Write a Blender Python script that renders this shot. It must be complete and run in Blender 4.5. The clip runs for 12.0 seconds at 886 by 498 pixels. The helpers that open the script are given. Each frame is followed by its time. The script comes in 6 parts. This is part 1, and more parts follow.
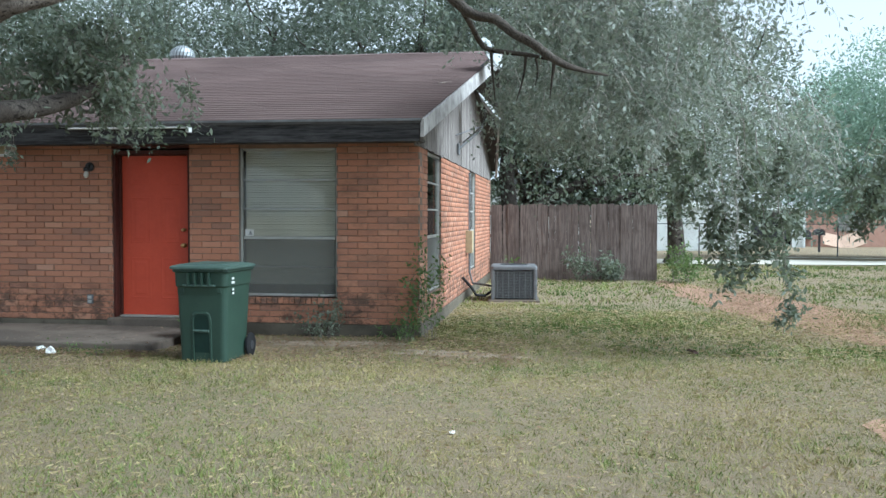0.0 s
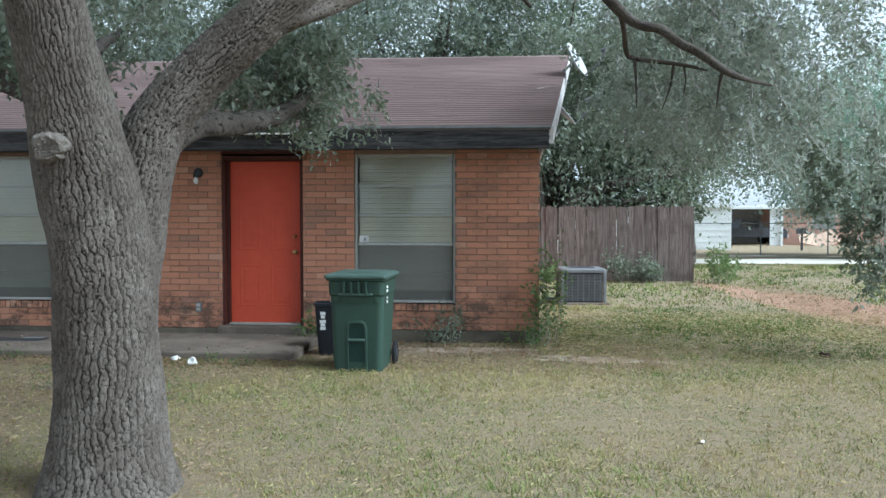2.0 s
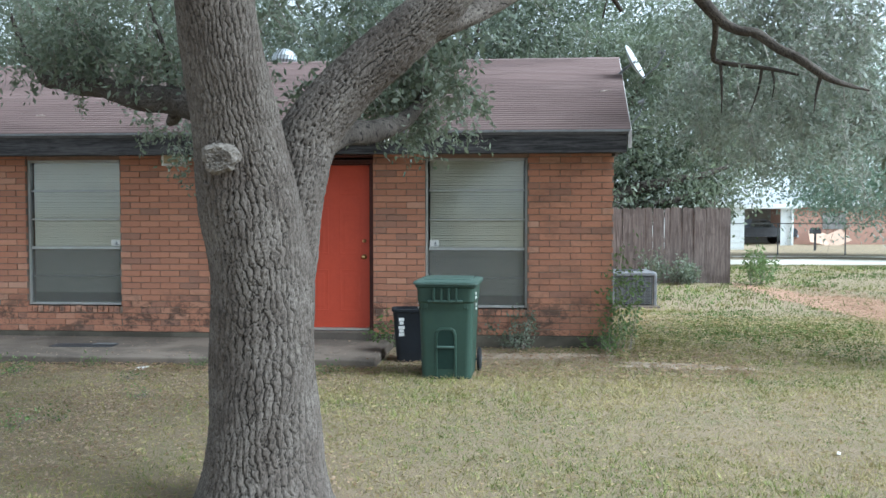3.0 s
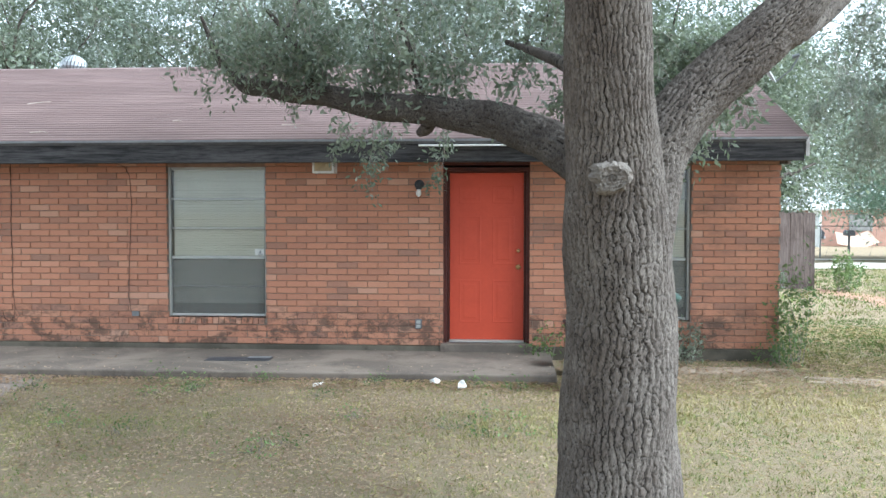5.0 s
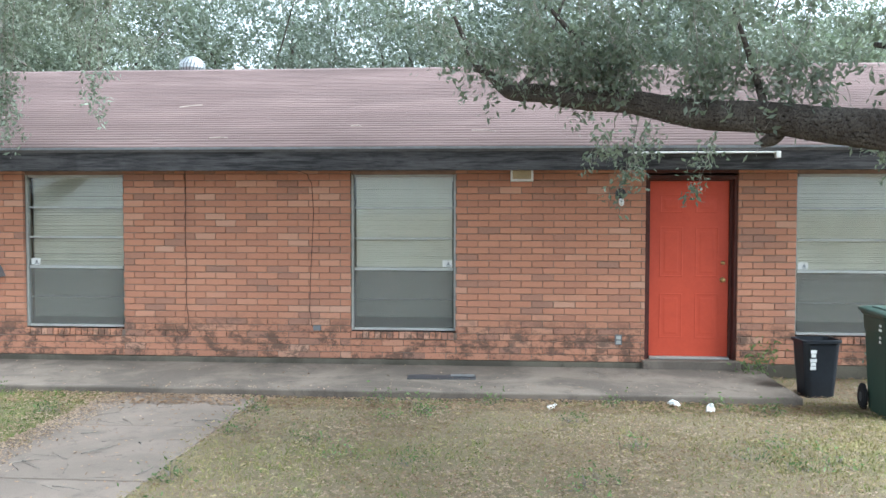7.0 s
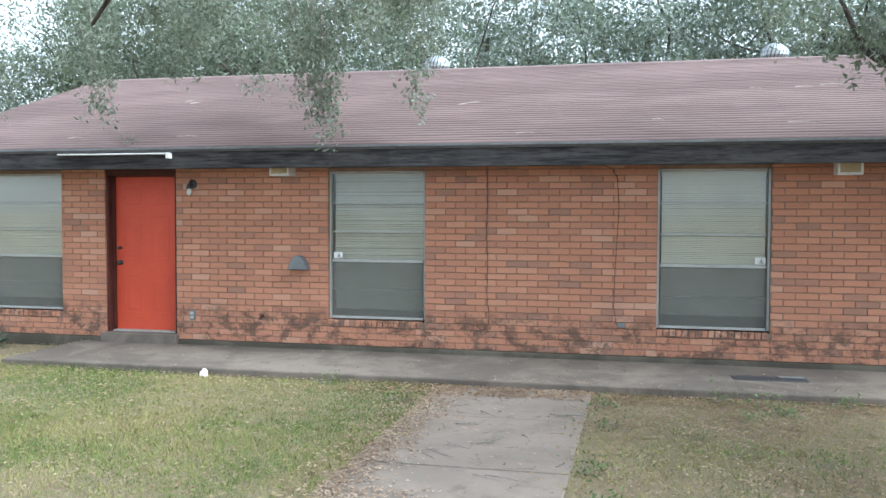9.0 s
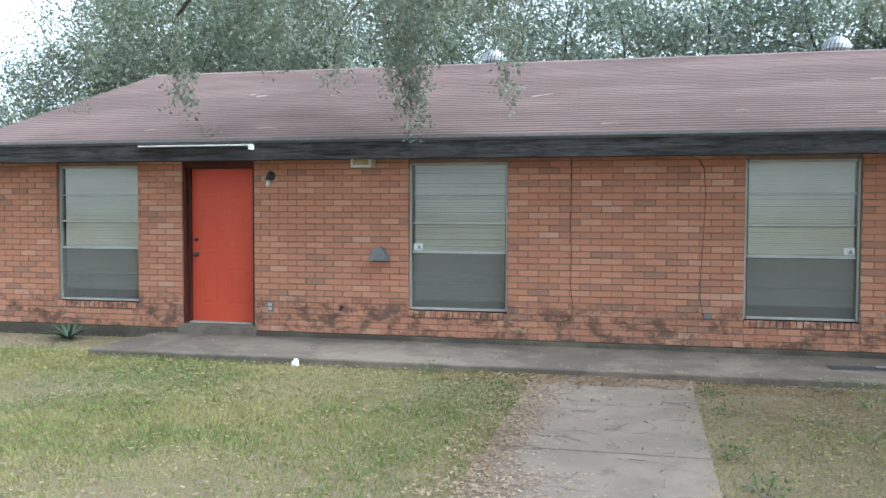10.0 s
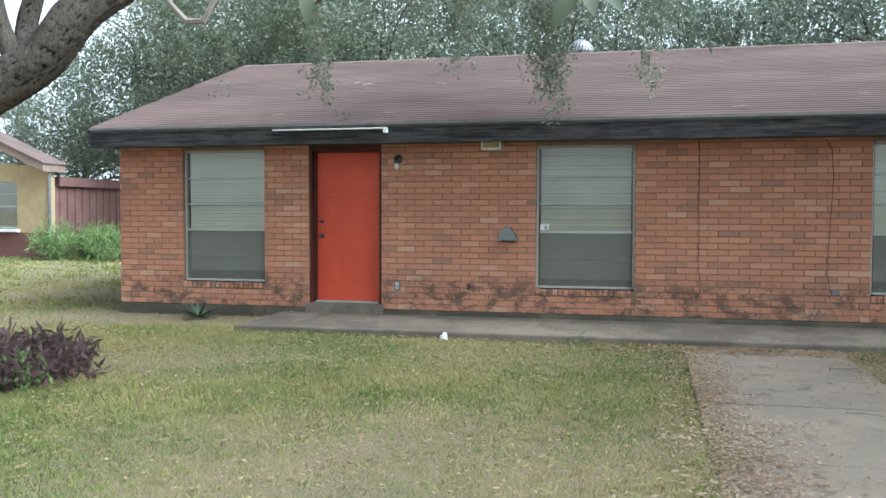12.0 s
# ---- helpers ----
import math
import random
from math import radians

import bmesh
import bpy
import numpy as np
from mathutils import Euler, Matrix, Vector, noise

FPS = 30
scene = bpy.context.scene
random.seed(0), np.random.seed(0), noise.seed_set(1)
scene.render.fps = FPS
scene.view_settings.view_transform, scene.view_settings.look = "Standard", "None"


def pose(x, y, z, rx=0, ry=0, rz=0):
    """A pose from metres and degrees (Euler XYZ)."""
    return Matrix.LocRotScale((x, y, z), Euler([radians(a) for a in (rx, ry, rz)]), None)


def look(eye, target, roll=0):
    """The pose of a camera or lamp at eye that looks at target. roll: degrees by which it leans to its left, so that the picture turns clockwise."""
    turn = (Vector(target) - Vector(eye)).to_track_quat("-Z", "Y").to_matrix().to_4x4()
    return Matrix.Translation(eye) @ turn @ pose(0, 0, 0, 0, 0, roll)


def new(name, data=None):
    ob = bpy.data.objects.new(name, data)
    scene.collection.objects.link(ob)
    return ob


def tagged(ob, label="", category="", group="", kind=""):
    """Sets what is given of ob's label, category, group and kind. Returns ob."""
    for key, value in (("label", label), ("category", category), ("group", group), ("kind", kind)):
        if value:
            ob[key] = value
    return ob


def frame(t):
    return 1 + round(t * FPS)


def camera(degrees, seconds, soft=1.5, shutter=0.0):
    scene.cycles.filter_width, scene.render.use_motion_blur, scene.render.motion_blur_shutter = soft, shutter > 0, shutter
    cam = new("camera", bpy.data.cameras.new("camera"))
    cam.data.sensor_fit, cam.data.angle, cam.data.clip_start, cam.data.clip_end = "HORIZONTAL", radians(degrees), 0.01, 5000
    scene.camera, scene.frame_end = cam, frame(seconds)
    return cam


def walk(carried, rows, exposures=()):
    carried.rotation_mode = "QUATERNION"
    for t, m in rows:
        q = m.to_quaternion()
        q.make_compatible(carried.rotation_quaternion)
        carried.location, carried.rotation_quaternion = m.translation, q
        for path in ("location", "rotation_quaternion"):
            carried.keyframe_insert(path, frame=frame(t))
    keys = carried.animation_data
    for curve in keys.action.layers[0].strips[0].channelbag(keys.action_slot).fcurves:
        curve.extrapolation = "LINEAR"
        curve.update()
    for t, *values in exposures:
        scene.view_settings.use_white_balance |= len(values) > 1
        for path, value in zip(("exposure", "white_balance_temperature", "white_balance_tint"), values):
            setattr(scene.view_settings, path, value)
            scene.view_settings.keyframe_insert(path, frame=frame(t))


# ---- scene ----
cam = camera(53.3, 12.0)
METRES, EYE, TILT, LEAN, TURN = 12.12, 1.51, 0.0, -0.1, 7.8
ROWS = [
    (0.0, 0.0, 0.0, 0.0, 0.0, -2.13, -0.04),
    (0.5, -0.0402, 0.0004, 0.0007, -1.03, -2.14, 0.01),
    (1.0, -0.0825, 0.0013, 0.0034, -2.3, -2.17, 0.04),
    (1.5, -0.1257, 0.0018, 0.0057, -2.66, -2.21, 0.1),
    (2.0, -0.1694, 0.0031, 0.0081, -3.08, -2.25, 0.11),
    (2.5, -0.2073, 0.0074, 0.0107, -3.25, -2.3, 0.09),
    (3.0, -0.2462, 0.0146, 0.0142, -3.34, -2.34, 0.12),
    (5.0, -0.4068, 0.0511, 0.0238, -3.62, -2.36, 0.09),
    (5.5, -0.4513, 0.0641, 0.025, -3.64, -2.37, 0.1),
    (6.0, -0.4988, 0.0833, 0.029, -3.66, -2.34, 0.06),
    (6.5, -0.5473, 0.0997, 0.0333, -3.61, -2.35, 0.04),
    (8.3, -0.707, 0.1186, 0.0335, 0.3, -2.29, -0.09),
    (8.5, -0.7239, 0.1184, 0.0334, 2.0, -2.29, -0.09),
    (8.7, -0.739, 0.1168, 0.0312, 4.45, -2.29, -0.09),
    (9.0, -0.7643, 0.1145, 0.0278, 4.95, -2.3, -0.09),
    (9.5, -0.8035, 0.111, 0.0237, 5.05, -2.28, -0.09),
    (10.0, -0.8423, 0.1067, 0.0186, 5.29, -2.29, -0.09),
    (10.5, -0.8793, 0.0973, 0.0127, 5.44, -2.32, -0.1),
    (11.0, -0.9114, 0.0891, 0.0073, 5.46, -2.31, -0.1),
    (11.5, -0.9417, 0.0784, 0.0006, 5.43, -2.33, -0.07),
    (12.0, -0.9737, 0.0643, -0.0005, 5.36, -2.36, -0.04),
]
walk(cam, [(t, pose(0, 0, EYE, TILT, LEAN, TURN) @ pose(METRES * x, METRES * y, METRES * z, 90 + pitch, roll, yaw)) for t, x, y, z, yaw, pitch, roll in ROWS],
     [(0, 0.66, 5150, 0), (1.5, 0.64, 5150, 0), (2.5, 0.96, 5150, 1), (3.2, 1.06, 5150, 1), (5.0, 1.55, 5250, 3), (6.5, 1.72, 5250, 2), (8.5, 1.57, 5250, 2), (10.5, 1.25, 5200, 0), (12.0, 1.09, 5350, -2)])

# ---- world and sun: a bright, hazy overcast day ----
world = bpy.data.worlds.new("overcast_sky")
scene.world = world
world.use_nodes = True
wn, wl = world.node_tree.nodes, world.node_tree.links
sky = wn.new("ShaderNodeTexSky")
sky.sky_type, sky.sun_disc = "NISHITA", False
sky.sun_elevation, sky.sun_rotation = radians(44), radians(102)
sky.dust_density = 1.0
pale = wn.new("ShaderNodeHueSaturation")
pale.inputs["Saturation"].default_value = 0.07
wl.new(sky.outputs[0], pale.inputs["Color"])
wl.new(pale.outputs[0], wn["Background"].inputs["Color"])
wn["Background"].inputs["Strength"].default_value = 0.138
sun_data = bpy.data.lights.new("sun", "SUN")
sun_data.energy, sun_data.angle, sun_data.color = 4.6, radians(40), (1.0, 0.96, 0.9)
sun = new("sun", sun_data)
sun.matrix_world = look((38, -8, 38), (0, 0, 0))

# ---- materials ----


def nodes(name, rough=0.8, spec=0.3, metal=0.0):
    m = bpy.data.materials.new(name)
    m.use_nodes = True
    n, l = m.node_tree.nodes, m.node_tree.links
    b = n["Principled BSDF"]
    b.inputs["Roughness"].default_value = rough
    b.inputs["Specular IOR Level"].default_value = spec
    b.inputs["Metallic"].default_value = metal
    return m, n, l, b


def where(n, l, scale=(1, 1, 1), turn=(0, 0, 0)):
    g, mp = n.new("ShaderNodeNewGeometry"), n.new("ShaderNodeMapping")
    mp.inputs["Scale"].default_value = scale
    mp.inputs["Rotation"].default_value = turn
    l.new(g.outputs["Position"], mp.inputs["Vector"])
    return mp.outputs[0]


def fractal(n, l, vec, scale, detail=5, rough=0.6, distort=0.0):
    t = n.new("ShaderNodeTexNoise")
    t.inputs["Scale"].default_value, t.inputs["Detail"].default_value = scale, detail
    t.inputs["Roughness"].default_value, t.inputs["Distortion"].default_value = rough, distort
    l.new(vec, t.inputs["Vector"])
    return t.outputs["Fac"]


def ramp(n, l, fac, stops):
    r = n.new("ShaderNodeValToRGB")
    e = r.color_ramp.elements
    while len(e) < len(stops):
        e.new(0.5)
    for el, (p, c) in zip(e, stops):
        el.position, el.color = p, (*c, 1) if len(c) == 3 else c
    l.new(fac, r.inputs["Fac"])
    return r.outputs["Color"]


def mix(n, l, fac, a, b, kind="MIX"):
    m = n.new("ShaderNodeMix")
    m.data_type, m.blend_type = "RGBA", kind
    for sock, v in ((m.inputs[0], fac), (m.inputs[6], a), (m.inputs[7], b)):
        if isinstance(v, (int, float)):
            sock.default_value = v
        elif isinstance(v, tuple):
            sock.default_value = (*v, 1)
        else:
            l.new(v, sock)
    return m.outputs[2]


def bump(n, l, b, height, strength=0.4, dist=0.01):
    k = n.new("ShaderNodeBump")
    k.inputs["Strength"].default_value, k.inputs["Distance"].default_value = strength, dist
    l.new(height, k.inputs["Height"])
    l.new(k.outputs[0], b.inputs["Normal"])


def between(n, l, value, lo, hi):
    r = n.new("ShaderNodeMapRange")
    r.inputs["From Min"].default_value, r.inputs["From Max"].default_value = lo, hi
    r.interpolation_type = "SMOOTHSTEP"
    l.new(value, r.inputs["Value"])
    return r.outputs[0]


def maths(n, l, op, a, b):
    m = n.new("ShaderNodeMath")
    m.operation = op
    for sock, v in zip(m.inputs, (a, b)):
        if isinstance(v, (int, float)):
            sock.default_value = v
        else:
            l.new(v, sock)
    return m.outputs[0]


def mat_plain(name, color, other=None, scale=6.0, rough=0.7, spec=0.3, metal=0.0, relief=0.15, stretch=(1, 1, 1), dist=0.01):
    """Two tones mixed by coarse and fine noise, with a little relief."""
    m, n, l, b = nodes(name, rough, spec, metal)
    other = other or tuple(c * 0.65 for c in color)
    v = where(n, l, stretch)
    coarse, fine = fractal(n, l, v, scale, 6, 0.65), fractal(n, l, v, scale * 9, 4)
    f = between(n, l, maths(n, l, "ADD", maths(n, l, "MULTIPLY", coarse, 0.7), maths(n, l, "MULTIPLY", fine, 0.3)), 0.3, 0.7)
    l.new(mix(n, l, f, other, color), b.inputs["Base Color"])
    bump(n, l, b, fine, relief, dist)
    return m


def mat_brick(name, single):
    m, n, l, b = nodes(name, 0.88, 0.2)
    if single:
        r = n.new("ShaderNodeObjectInfo").outputs["Random"]
    else:
        r = n.new("ShaderNodeNewGeometry").outputs["Random Per Island"]
    tone = ramp(n, l, r, [(0.0, (0.20, 0.125, 0.095)), (0.06, (0.26, 0.14, 0.10)), (0.15, (0.345, 0.158, 0.10)), (0.45, (0.41, 0.185, 0.11)), (0.80, (0.46, 0.215, 0.13)), (0.93, (0.50, 0.265, 0.17)), (1.0, (0.50, 0.32, 0.23))])
    v = where(n, l)
    fine = fractal(n, l, v, 45, 5, 0.7)
    tone = mix(n, l, 0.4, tone, mix(n, l, fine, (0.27, 0.11, 0.07), (0.58, 0.31, 0.20)), "MIX")
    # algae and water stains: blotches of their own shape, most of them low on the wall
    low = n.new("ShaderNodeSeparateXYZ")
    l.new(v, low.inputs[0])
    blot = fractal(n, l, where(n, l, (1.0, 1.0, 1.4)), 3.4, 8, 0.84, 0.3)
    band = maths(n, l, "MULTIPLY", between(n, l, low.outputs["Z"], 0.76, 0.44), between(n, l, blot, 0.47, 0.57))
    # rain-washed soot and worn faces by the exposed corner
    worn = fractal(n, l, where(n, l, (1.0, 1.0, 2.2)), 1.7, 7, 0.75)
    corner = maths(n, l, "MULTIPLY", between(n, l, low.outputs["X"], -4.6, -2.6), between(n, l, worn, 0.42, 0.64))
    tone = mix(n, l, maths(n, l, "MULTIPLY", corner, 0.6), tone, mix(n, l, fine, (0.14, 0.075, 0.05), (0.26, 0.15, 0.105)))
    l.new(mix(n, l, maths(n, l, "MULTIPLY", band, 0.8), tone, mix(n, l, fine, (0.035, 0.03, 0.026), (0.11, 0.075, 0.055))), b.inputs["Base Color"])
    bump(n, l, b, fine, 0.5, 0.006)
    return m


def mat_bark(name="oak_bark", tone=1.0):
    m, n, l, b = nodes(name, 0.95, 0.15)
    fine = fractal(n, l, where(n, l, (1, 1, 0.4)), 90, 6, 0.75)
    crack = fractal(n, l, where(n, l, (1, 1, 0.5)), 38, 5, 0.7, 1.2)
    patch = fractal(n, l, where(n, l), 5, 4)
    plate = mix(n, l, between(n, l, patch, 0.35, 0.65), tuple(c * tone for c in (0.18, 0.15, 0.127)), tuple(c * tone for c in (0.28, 0.243, 0.208)))
    plate = mix(n, l, between(n, l, fine, 0.3, 0.62), tuple(c * tone for c in (0.085, 0.071, 0.06)), plate)
    plate = mix(n, l, maths(n, l, "MULTIPLY", between(n, l, crack, 0.44, 0.36), 0.7), plate, tuple(c * tone for c in (0.05, 0.042, 0.036)))
    # furrows darken with relief depth: crevice shade painted into the bark colour
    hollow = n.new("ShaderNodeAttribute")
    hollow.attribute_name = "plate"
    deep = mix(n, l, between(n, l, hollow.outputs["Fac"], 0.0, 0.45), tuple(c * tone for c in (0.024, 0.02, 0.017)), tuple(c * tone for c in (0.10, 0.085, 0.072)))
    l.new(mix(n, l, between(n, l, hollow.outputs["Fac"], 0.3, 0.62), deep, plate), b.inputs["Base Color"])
    bump(n, l, b, maths(n, l, "ADD", crack, fine), 0.6, 0.012)
    return m


def mat_leaf(name, dark, light, shine=0.35, through_tint=(0.18, 0.23, 0.11)):
    m, n, l, b = nodes(name, 0.5, shine)
    r = n.new("ShaderNodeNewGeometry").outputs["Random Per Island"]
    patch = between(n, l, fractal(n, l, where(n, l), 1.3, 3), 0.35, 0.65)
    c = mix(n, l, maths(n, l, "ADD", maths(n, l, "MULTIPLY", r, 0.6), maths(n, l, "MULTIPLY", patch, 0.4)), dark, light)
    l.new(c, b.inputs["Base Color"])
    t = n.new("ShaderNodeBsdfTranslucent")
    l.new(mix(n, l, 0.5, c, through_tint), t.inputs["Color"])
    k = n.new("ShaderNodeMixShader")
    k.inputs[0].default_value = 0.42
    l.new(b.outputs[0], k.inputs[1])
    l.new(t.outputs[0], k.inputs[2])
    l.new(k.outputs[0], n["Material Output"].inputs["Surface"])
    return m


def mat_grass():
    m, n, l, b = nodes("grass_blade", 0.7, 0.2)
    r = n.new("ShaderNodeNewGeometry").outputs["Random Per Island"]
    v = where(n, l)
    patch = fractal(n, l, v, 0.55, 5, 0.6)
    side = n.new("ShaderNodeSeparateXYZ")
    l.new(v, side.inputs[0])
    # watered green towards the far end of the lawn, drier by the side yard
    lush = maths(n, l, "SUBTRACT", maths(n, l, "MULTIPLY", between(n, l, side.outputs["X"], -8.5, -12.5), 0.12), 0.015)
    f = maths(n, l, "ADD", maths(n, l, "MULTIPLY", between(n, l, patch, 0.36, 0.64), 0.45), maths(n, l, "MULTIPLY", r, 0.50))
    yard = maths(n, l, "MULTIPLY", between(n, l, side.outputs["X"], -2.0, 0.0), between(n, l, side.outputs["Y"], 8.0, 10.5))
    f = maths(n, l, "ADD", maths(n, l, "ADD", f, lush), maths(n, l, "MULTIPLY", yard, 0.26))
    l.new(ramp(n, l, f, [(0.0, (0.395, 0.31, 0.155)), (0.25, (0.32, 0.27, 0.114)), (0.45, (0.23, 0.228, 0.078)), (0.75, (0.135, 0.174, 0.045)), (1.0, (0.083, 0.132, 0.032))]), b.inputs["Base Color"])
    return m


def mat_ground():
    m, n, l, b = nodes("lawn_soil", 0.95, 0.1)
    v = where(n, l)
    patch, fine, mid = fractal(n, l, v, 0.55, 5, 0.6), fractal(n, l, v, 60, 6, 0.75), fractal(n, l, v, 6, 5, 0.7)
    turf = mix(n, l, between(n, l, patch, 0.36, 0.62), (0.33, 0.275, 0.165), (0.21, 0.225, 0.10))
    turf = mix(n, l, between(n, l, mid, 0.35, 0.8), (0.40, 0.29, 0.20), turf)
    l.new(mix(n, l, fine, (0.16, 0.13, 0.088), mix(n, l, 0.4, turf, (0.36, 0.30, 0.195))), b.inputs["Base Color"])
    bump(n, l, b, fine, 0.9, 0.03)
    return m


def mat_concrete(name, color, dark):
    m, n, l, b = nodes(name, 0.9, 0.2)
    v = where(n, l)
    big, mid, fine = fractal(n, l, v, 0.9, 6, 0.65, 0.6), fractal(n, l, v, 5, 6, 0.7), fractal(n, l, v, 130, 3, 0.6)
    c = mix(n, l, between(n, l, big, 0.4, 0.62), dark, color)
    c = mix(n, l, between(n, l, mid, 0.52, 0.75), c, tuple(x * 0.55 for x in dark))
    l.new(mix(n, l, maths(n, l, "MULTIPLY", fine, 0.45), c, tuple(min(1, x * 1.5) for x in color)), b.inputs["Base Color"])
    bump(n, l, b, maths(n, l, "ADD", fine, mid), 0.35, 0.006)
    return m


def mat_shingle():
    m, n, l, b = nodes("asphalt_shingle", 0.92, 0.25)
    r = n.new("ShaderNodeNewGeometry").outputs["Random Per Island"]
    v = where(n, l)
    big, fine = fractal(n, l, where(n, l, (0.5, 1, 1)), 0.5, 5, 0.6), fractal(n, l, v, 170, 3, 0.7)
    c = mix(n, l, between(n, l, big, 0.4, 0.62), (0.092, 0.066, 0.062), (0.166, 0.120, 0.112))
    c = mix(n, l, maths(n, l, "MULTIPLY", r, 0.35), c, (0.13, 0.085, 0.08))
    l.new(mix(n, l, maths(n, l, "MULTIPLY", fine, 0.5), c, (0.26, 0.185, 0.17)), b.inputs["Base Color"])
    bump(n, l, b, fine, 0.5, 0.005)
    return m


def mat_wood(name, light, dark, grain=(14, 14, 1.0)):
    m, n, l, b = nodes(name, 0.9, 0.15)
    r = n.new("ShaderNodeObjectInfo").outputs["Random"]
    g = fractal(n, l, where(n, l, grain), 2.2, 6, 0.7, 0.5)
    big = fractal(n, l, where(n, l), 2.0, 4)
    c = mix(n, l, between(n, l, g, 0.35, 0.65), dark, light)
    c = mix(n, l, maths(n, l, "MULTIPLY", r, 0.45), c, dark)
    l.new(mix(n, l, maths(n, l, "MULTIPLY", between(n, l, big, 0.5, 0.7), 0.5), c, tuple(x * 0.6 for x in dark)), b.inputs["Base Color"])
    bump(n, l, b, g, 0.5, 0.008)
    return m


def mat_pane(name, tint, see):
    """Window glass: a clear sheet with a Fresnel gloss."""
    m, n, l, b = nodes(name)
    t, g, f, k = n.new("ShaderNodeBsdfTransparent"), n.new("ShaderNodeBsdfGlossy"), n.new("ShaderNodeFresnel"), n.new("ShaderNodeMixShader")
    t.inputs["Color"].default_value = (*tint, 1)
    g.inputs["Roughness"].default_value = 0.02
    f.inputs["IOR"].default_value = see
    l.new(f.outputs[0], k.inputs[0])
    l.new(t.outputs[0], k.inputs[1])
    l.new(g.outputs[0], k.inputs[2])
    l.new(k.outputs[0], n["Material Output"].inputs["Surface"])
    return m


def mat_screen():
    """Fine insect screen: half open weave."""
    m, n, l, b = nodes("insect_screen", 0.7, 0.3)
    b.inputs["Base Color"].default_value = (0.17, 0.165, 0.145, 1)
    t, k = n.new("ShaderNodeBsdfTransparent"), n.new("ShaderNodeMixShader")
    k.inputs[0].default_value = 0.62
    l.new(t.outputs[0], k.inputs[1])
    l.new(b.outputs[0], k.inputs[2])
    l.new(k.outputs[0], n["Material Output"].inputs["Surface"])
    return m


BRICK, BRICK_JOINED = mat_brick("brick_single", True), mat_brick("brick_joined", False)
MORTAR = mat_plain("mortar", (0.25, 0.20, 0.16), (0.14, 0.105, 0.085), 8, 0.95, 0.1, relief=0.6)
# the same bark pattern at half tone
DARK_BARK = mat_bark("dark_toned_bark", 0.5)
# the oak bark again, darkened: shade on the limbs is put into its colour
LIMB_BARK = mat_bark("limb_bark_painted_shade", 0.42)
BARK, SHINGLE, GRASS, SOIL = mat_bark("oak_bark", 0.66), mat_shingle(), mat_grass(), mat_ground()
SLAB = mat_concrete("porch_concrete", (0.175, 0.143, 0.115), (0.075, 0.062, 0.051))
PATH_STONE = mat_concrete("path_concrete", (0.215, 0.172, 0.14), (0.15, 0.121, 0.098))
FOOTING = mat_concrete("footing_concrete", (0.125, 0.108, 0.082), (0.042, 0.036, 0.027))
FASCIA = mat_wood("fascia_paint", (0.085, 0.08, 0.08), (0.02, 0.019, 0.02), (1, 14, 14))
SOFFIT = mat_plain("soffit_paint", (0.10, 0.09, 0.085), (0.05, 0.045, 0.042), 4)
SIDING = mat_wood("grey_siding", (0.33, 0.30, 0.28), (0.13, 0.115, 0.105))
RAKE = mat_wood("rake_board_paint", (0.52, 0.50, 0.48), (0.30, 0.28, 0.27), (14, 2, 2))
FENCE = mat_wood("fence_wood", (0.225, 0.185, 0.165), (0.10, 0.077, 0.068))
DOOR = mat_plain("orange_door_paint", (0.53, 0.072, 0.030), (0.46, 0.058, 0.024), 3, 0.5, 0.35, relief=0.05)
JAMB = mat_plain("door_frame_paint", (0.085, 0.022, 0.015), (0.045, 0.014, 0.01), 5, 0.6)
BRASS = mat_plain("brass", (0.62, 0.42, 0.18), None, 10, 0.3, 0.5, 1.0, 0.05)
ALU = mat_plain("aluminium", (0.46, 0.455, 0.43), (0.33, 0.325, 0.305), 9, 0.45, 0.4, 0.3, 0.1)
BLIND = mat_plain("blind_slat", (0.74, 0.735, 0.68), (0.62, 0.615, 0.57), 3, 0.6, relief=0.03)
PALE = mat_plain("blind_head", (0.66, 0.68, 0.64), (0.55, 0.57, 0.54), 2, 0.7, relief=0.03)
INSIDE = mat_plain("room_wall", (0.30, 0.29, 0.27), (0.22, 0.21, 0.2), 2)
GLASS, SCREEN = mat_pane("window_glass", (0.93, 0.93, 0.9), 1.45), mat_screen()
WHITE = mat_plain("white_metal", (0.78, 0.77, 0.74), (0.6, 0.59, 0.56), 6, 0.5)
GREEN = mat_plain("green_plastic", (0.034, 0.064, 0.045), (0.026, 0.050, 0.036), 4, 0.5, 0.35, relief=0.08)
GREEN_LID = mat_plain("green_lid", (0.085, 0.125, 0.105), (0.04, 0.072, 0.056), 5, 0.55, 0.35, relief=0.08)
BLACK = mat_plain("black_plastic", (0.018, 0.021, 0.026), (0.012, 0.013, 0.016), 5, 0.45)
RUBBER = mat_plain("rubber", (0.015, 0.015, 0.016), None, 8, 0.8)
GREY_METAL = mat_plain("grey_metal", (0.20, 0.205, 0.21), (0.12, 0.12, 0.125), 6, 0.55, 0.4, 0.2)
DARK_METAL = mat_plain("dark_metal", (0.06, 0.062, 0.066), (0.035, 0.035, 0.04), 6, 0.55, 0.4, 0.2)
GALV = mat_plain("galvanised", (0.55, 0.57, 0.58), (0.4, 0.42, 0.43), 8, 0.4, 0.5, 0.6)
CABLE = mat_plain("dark_cable", (0.06, 0.03, 0.022), None, 10, 0.7)
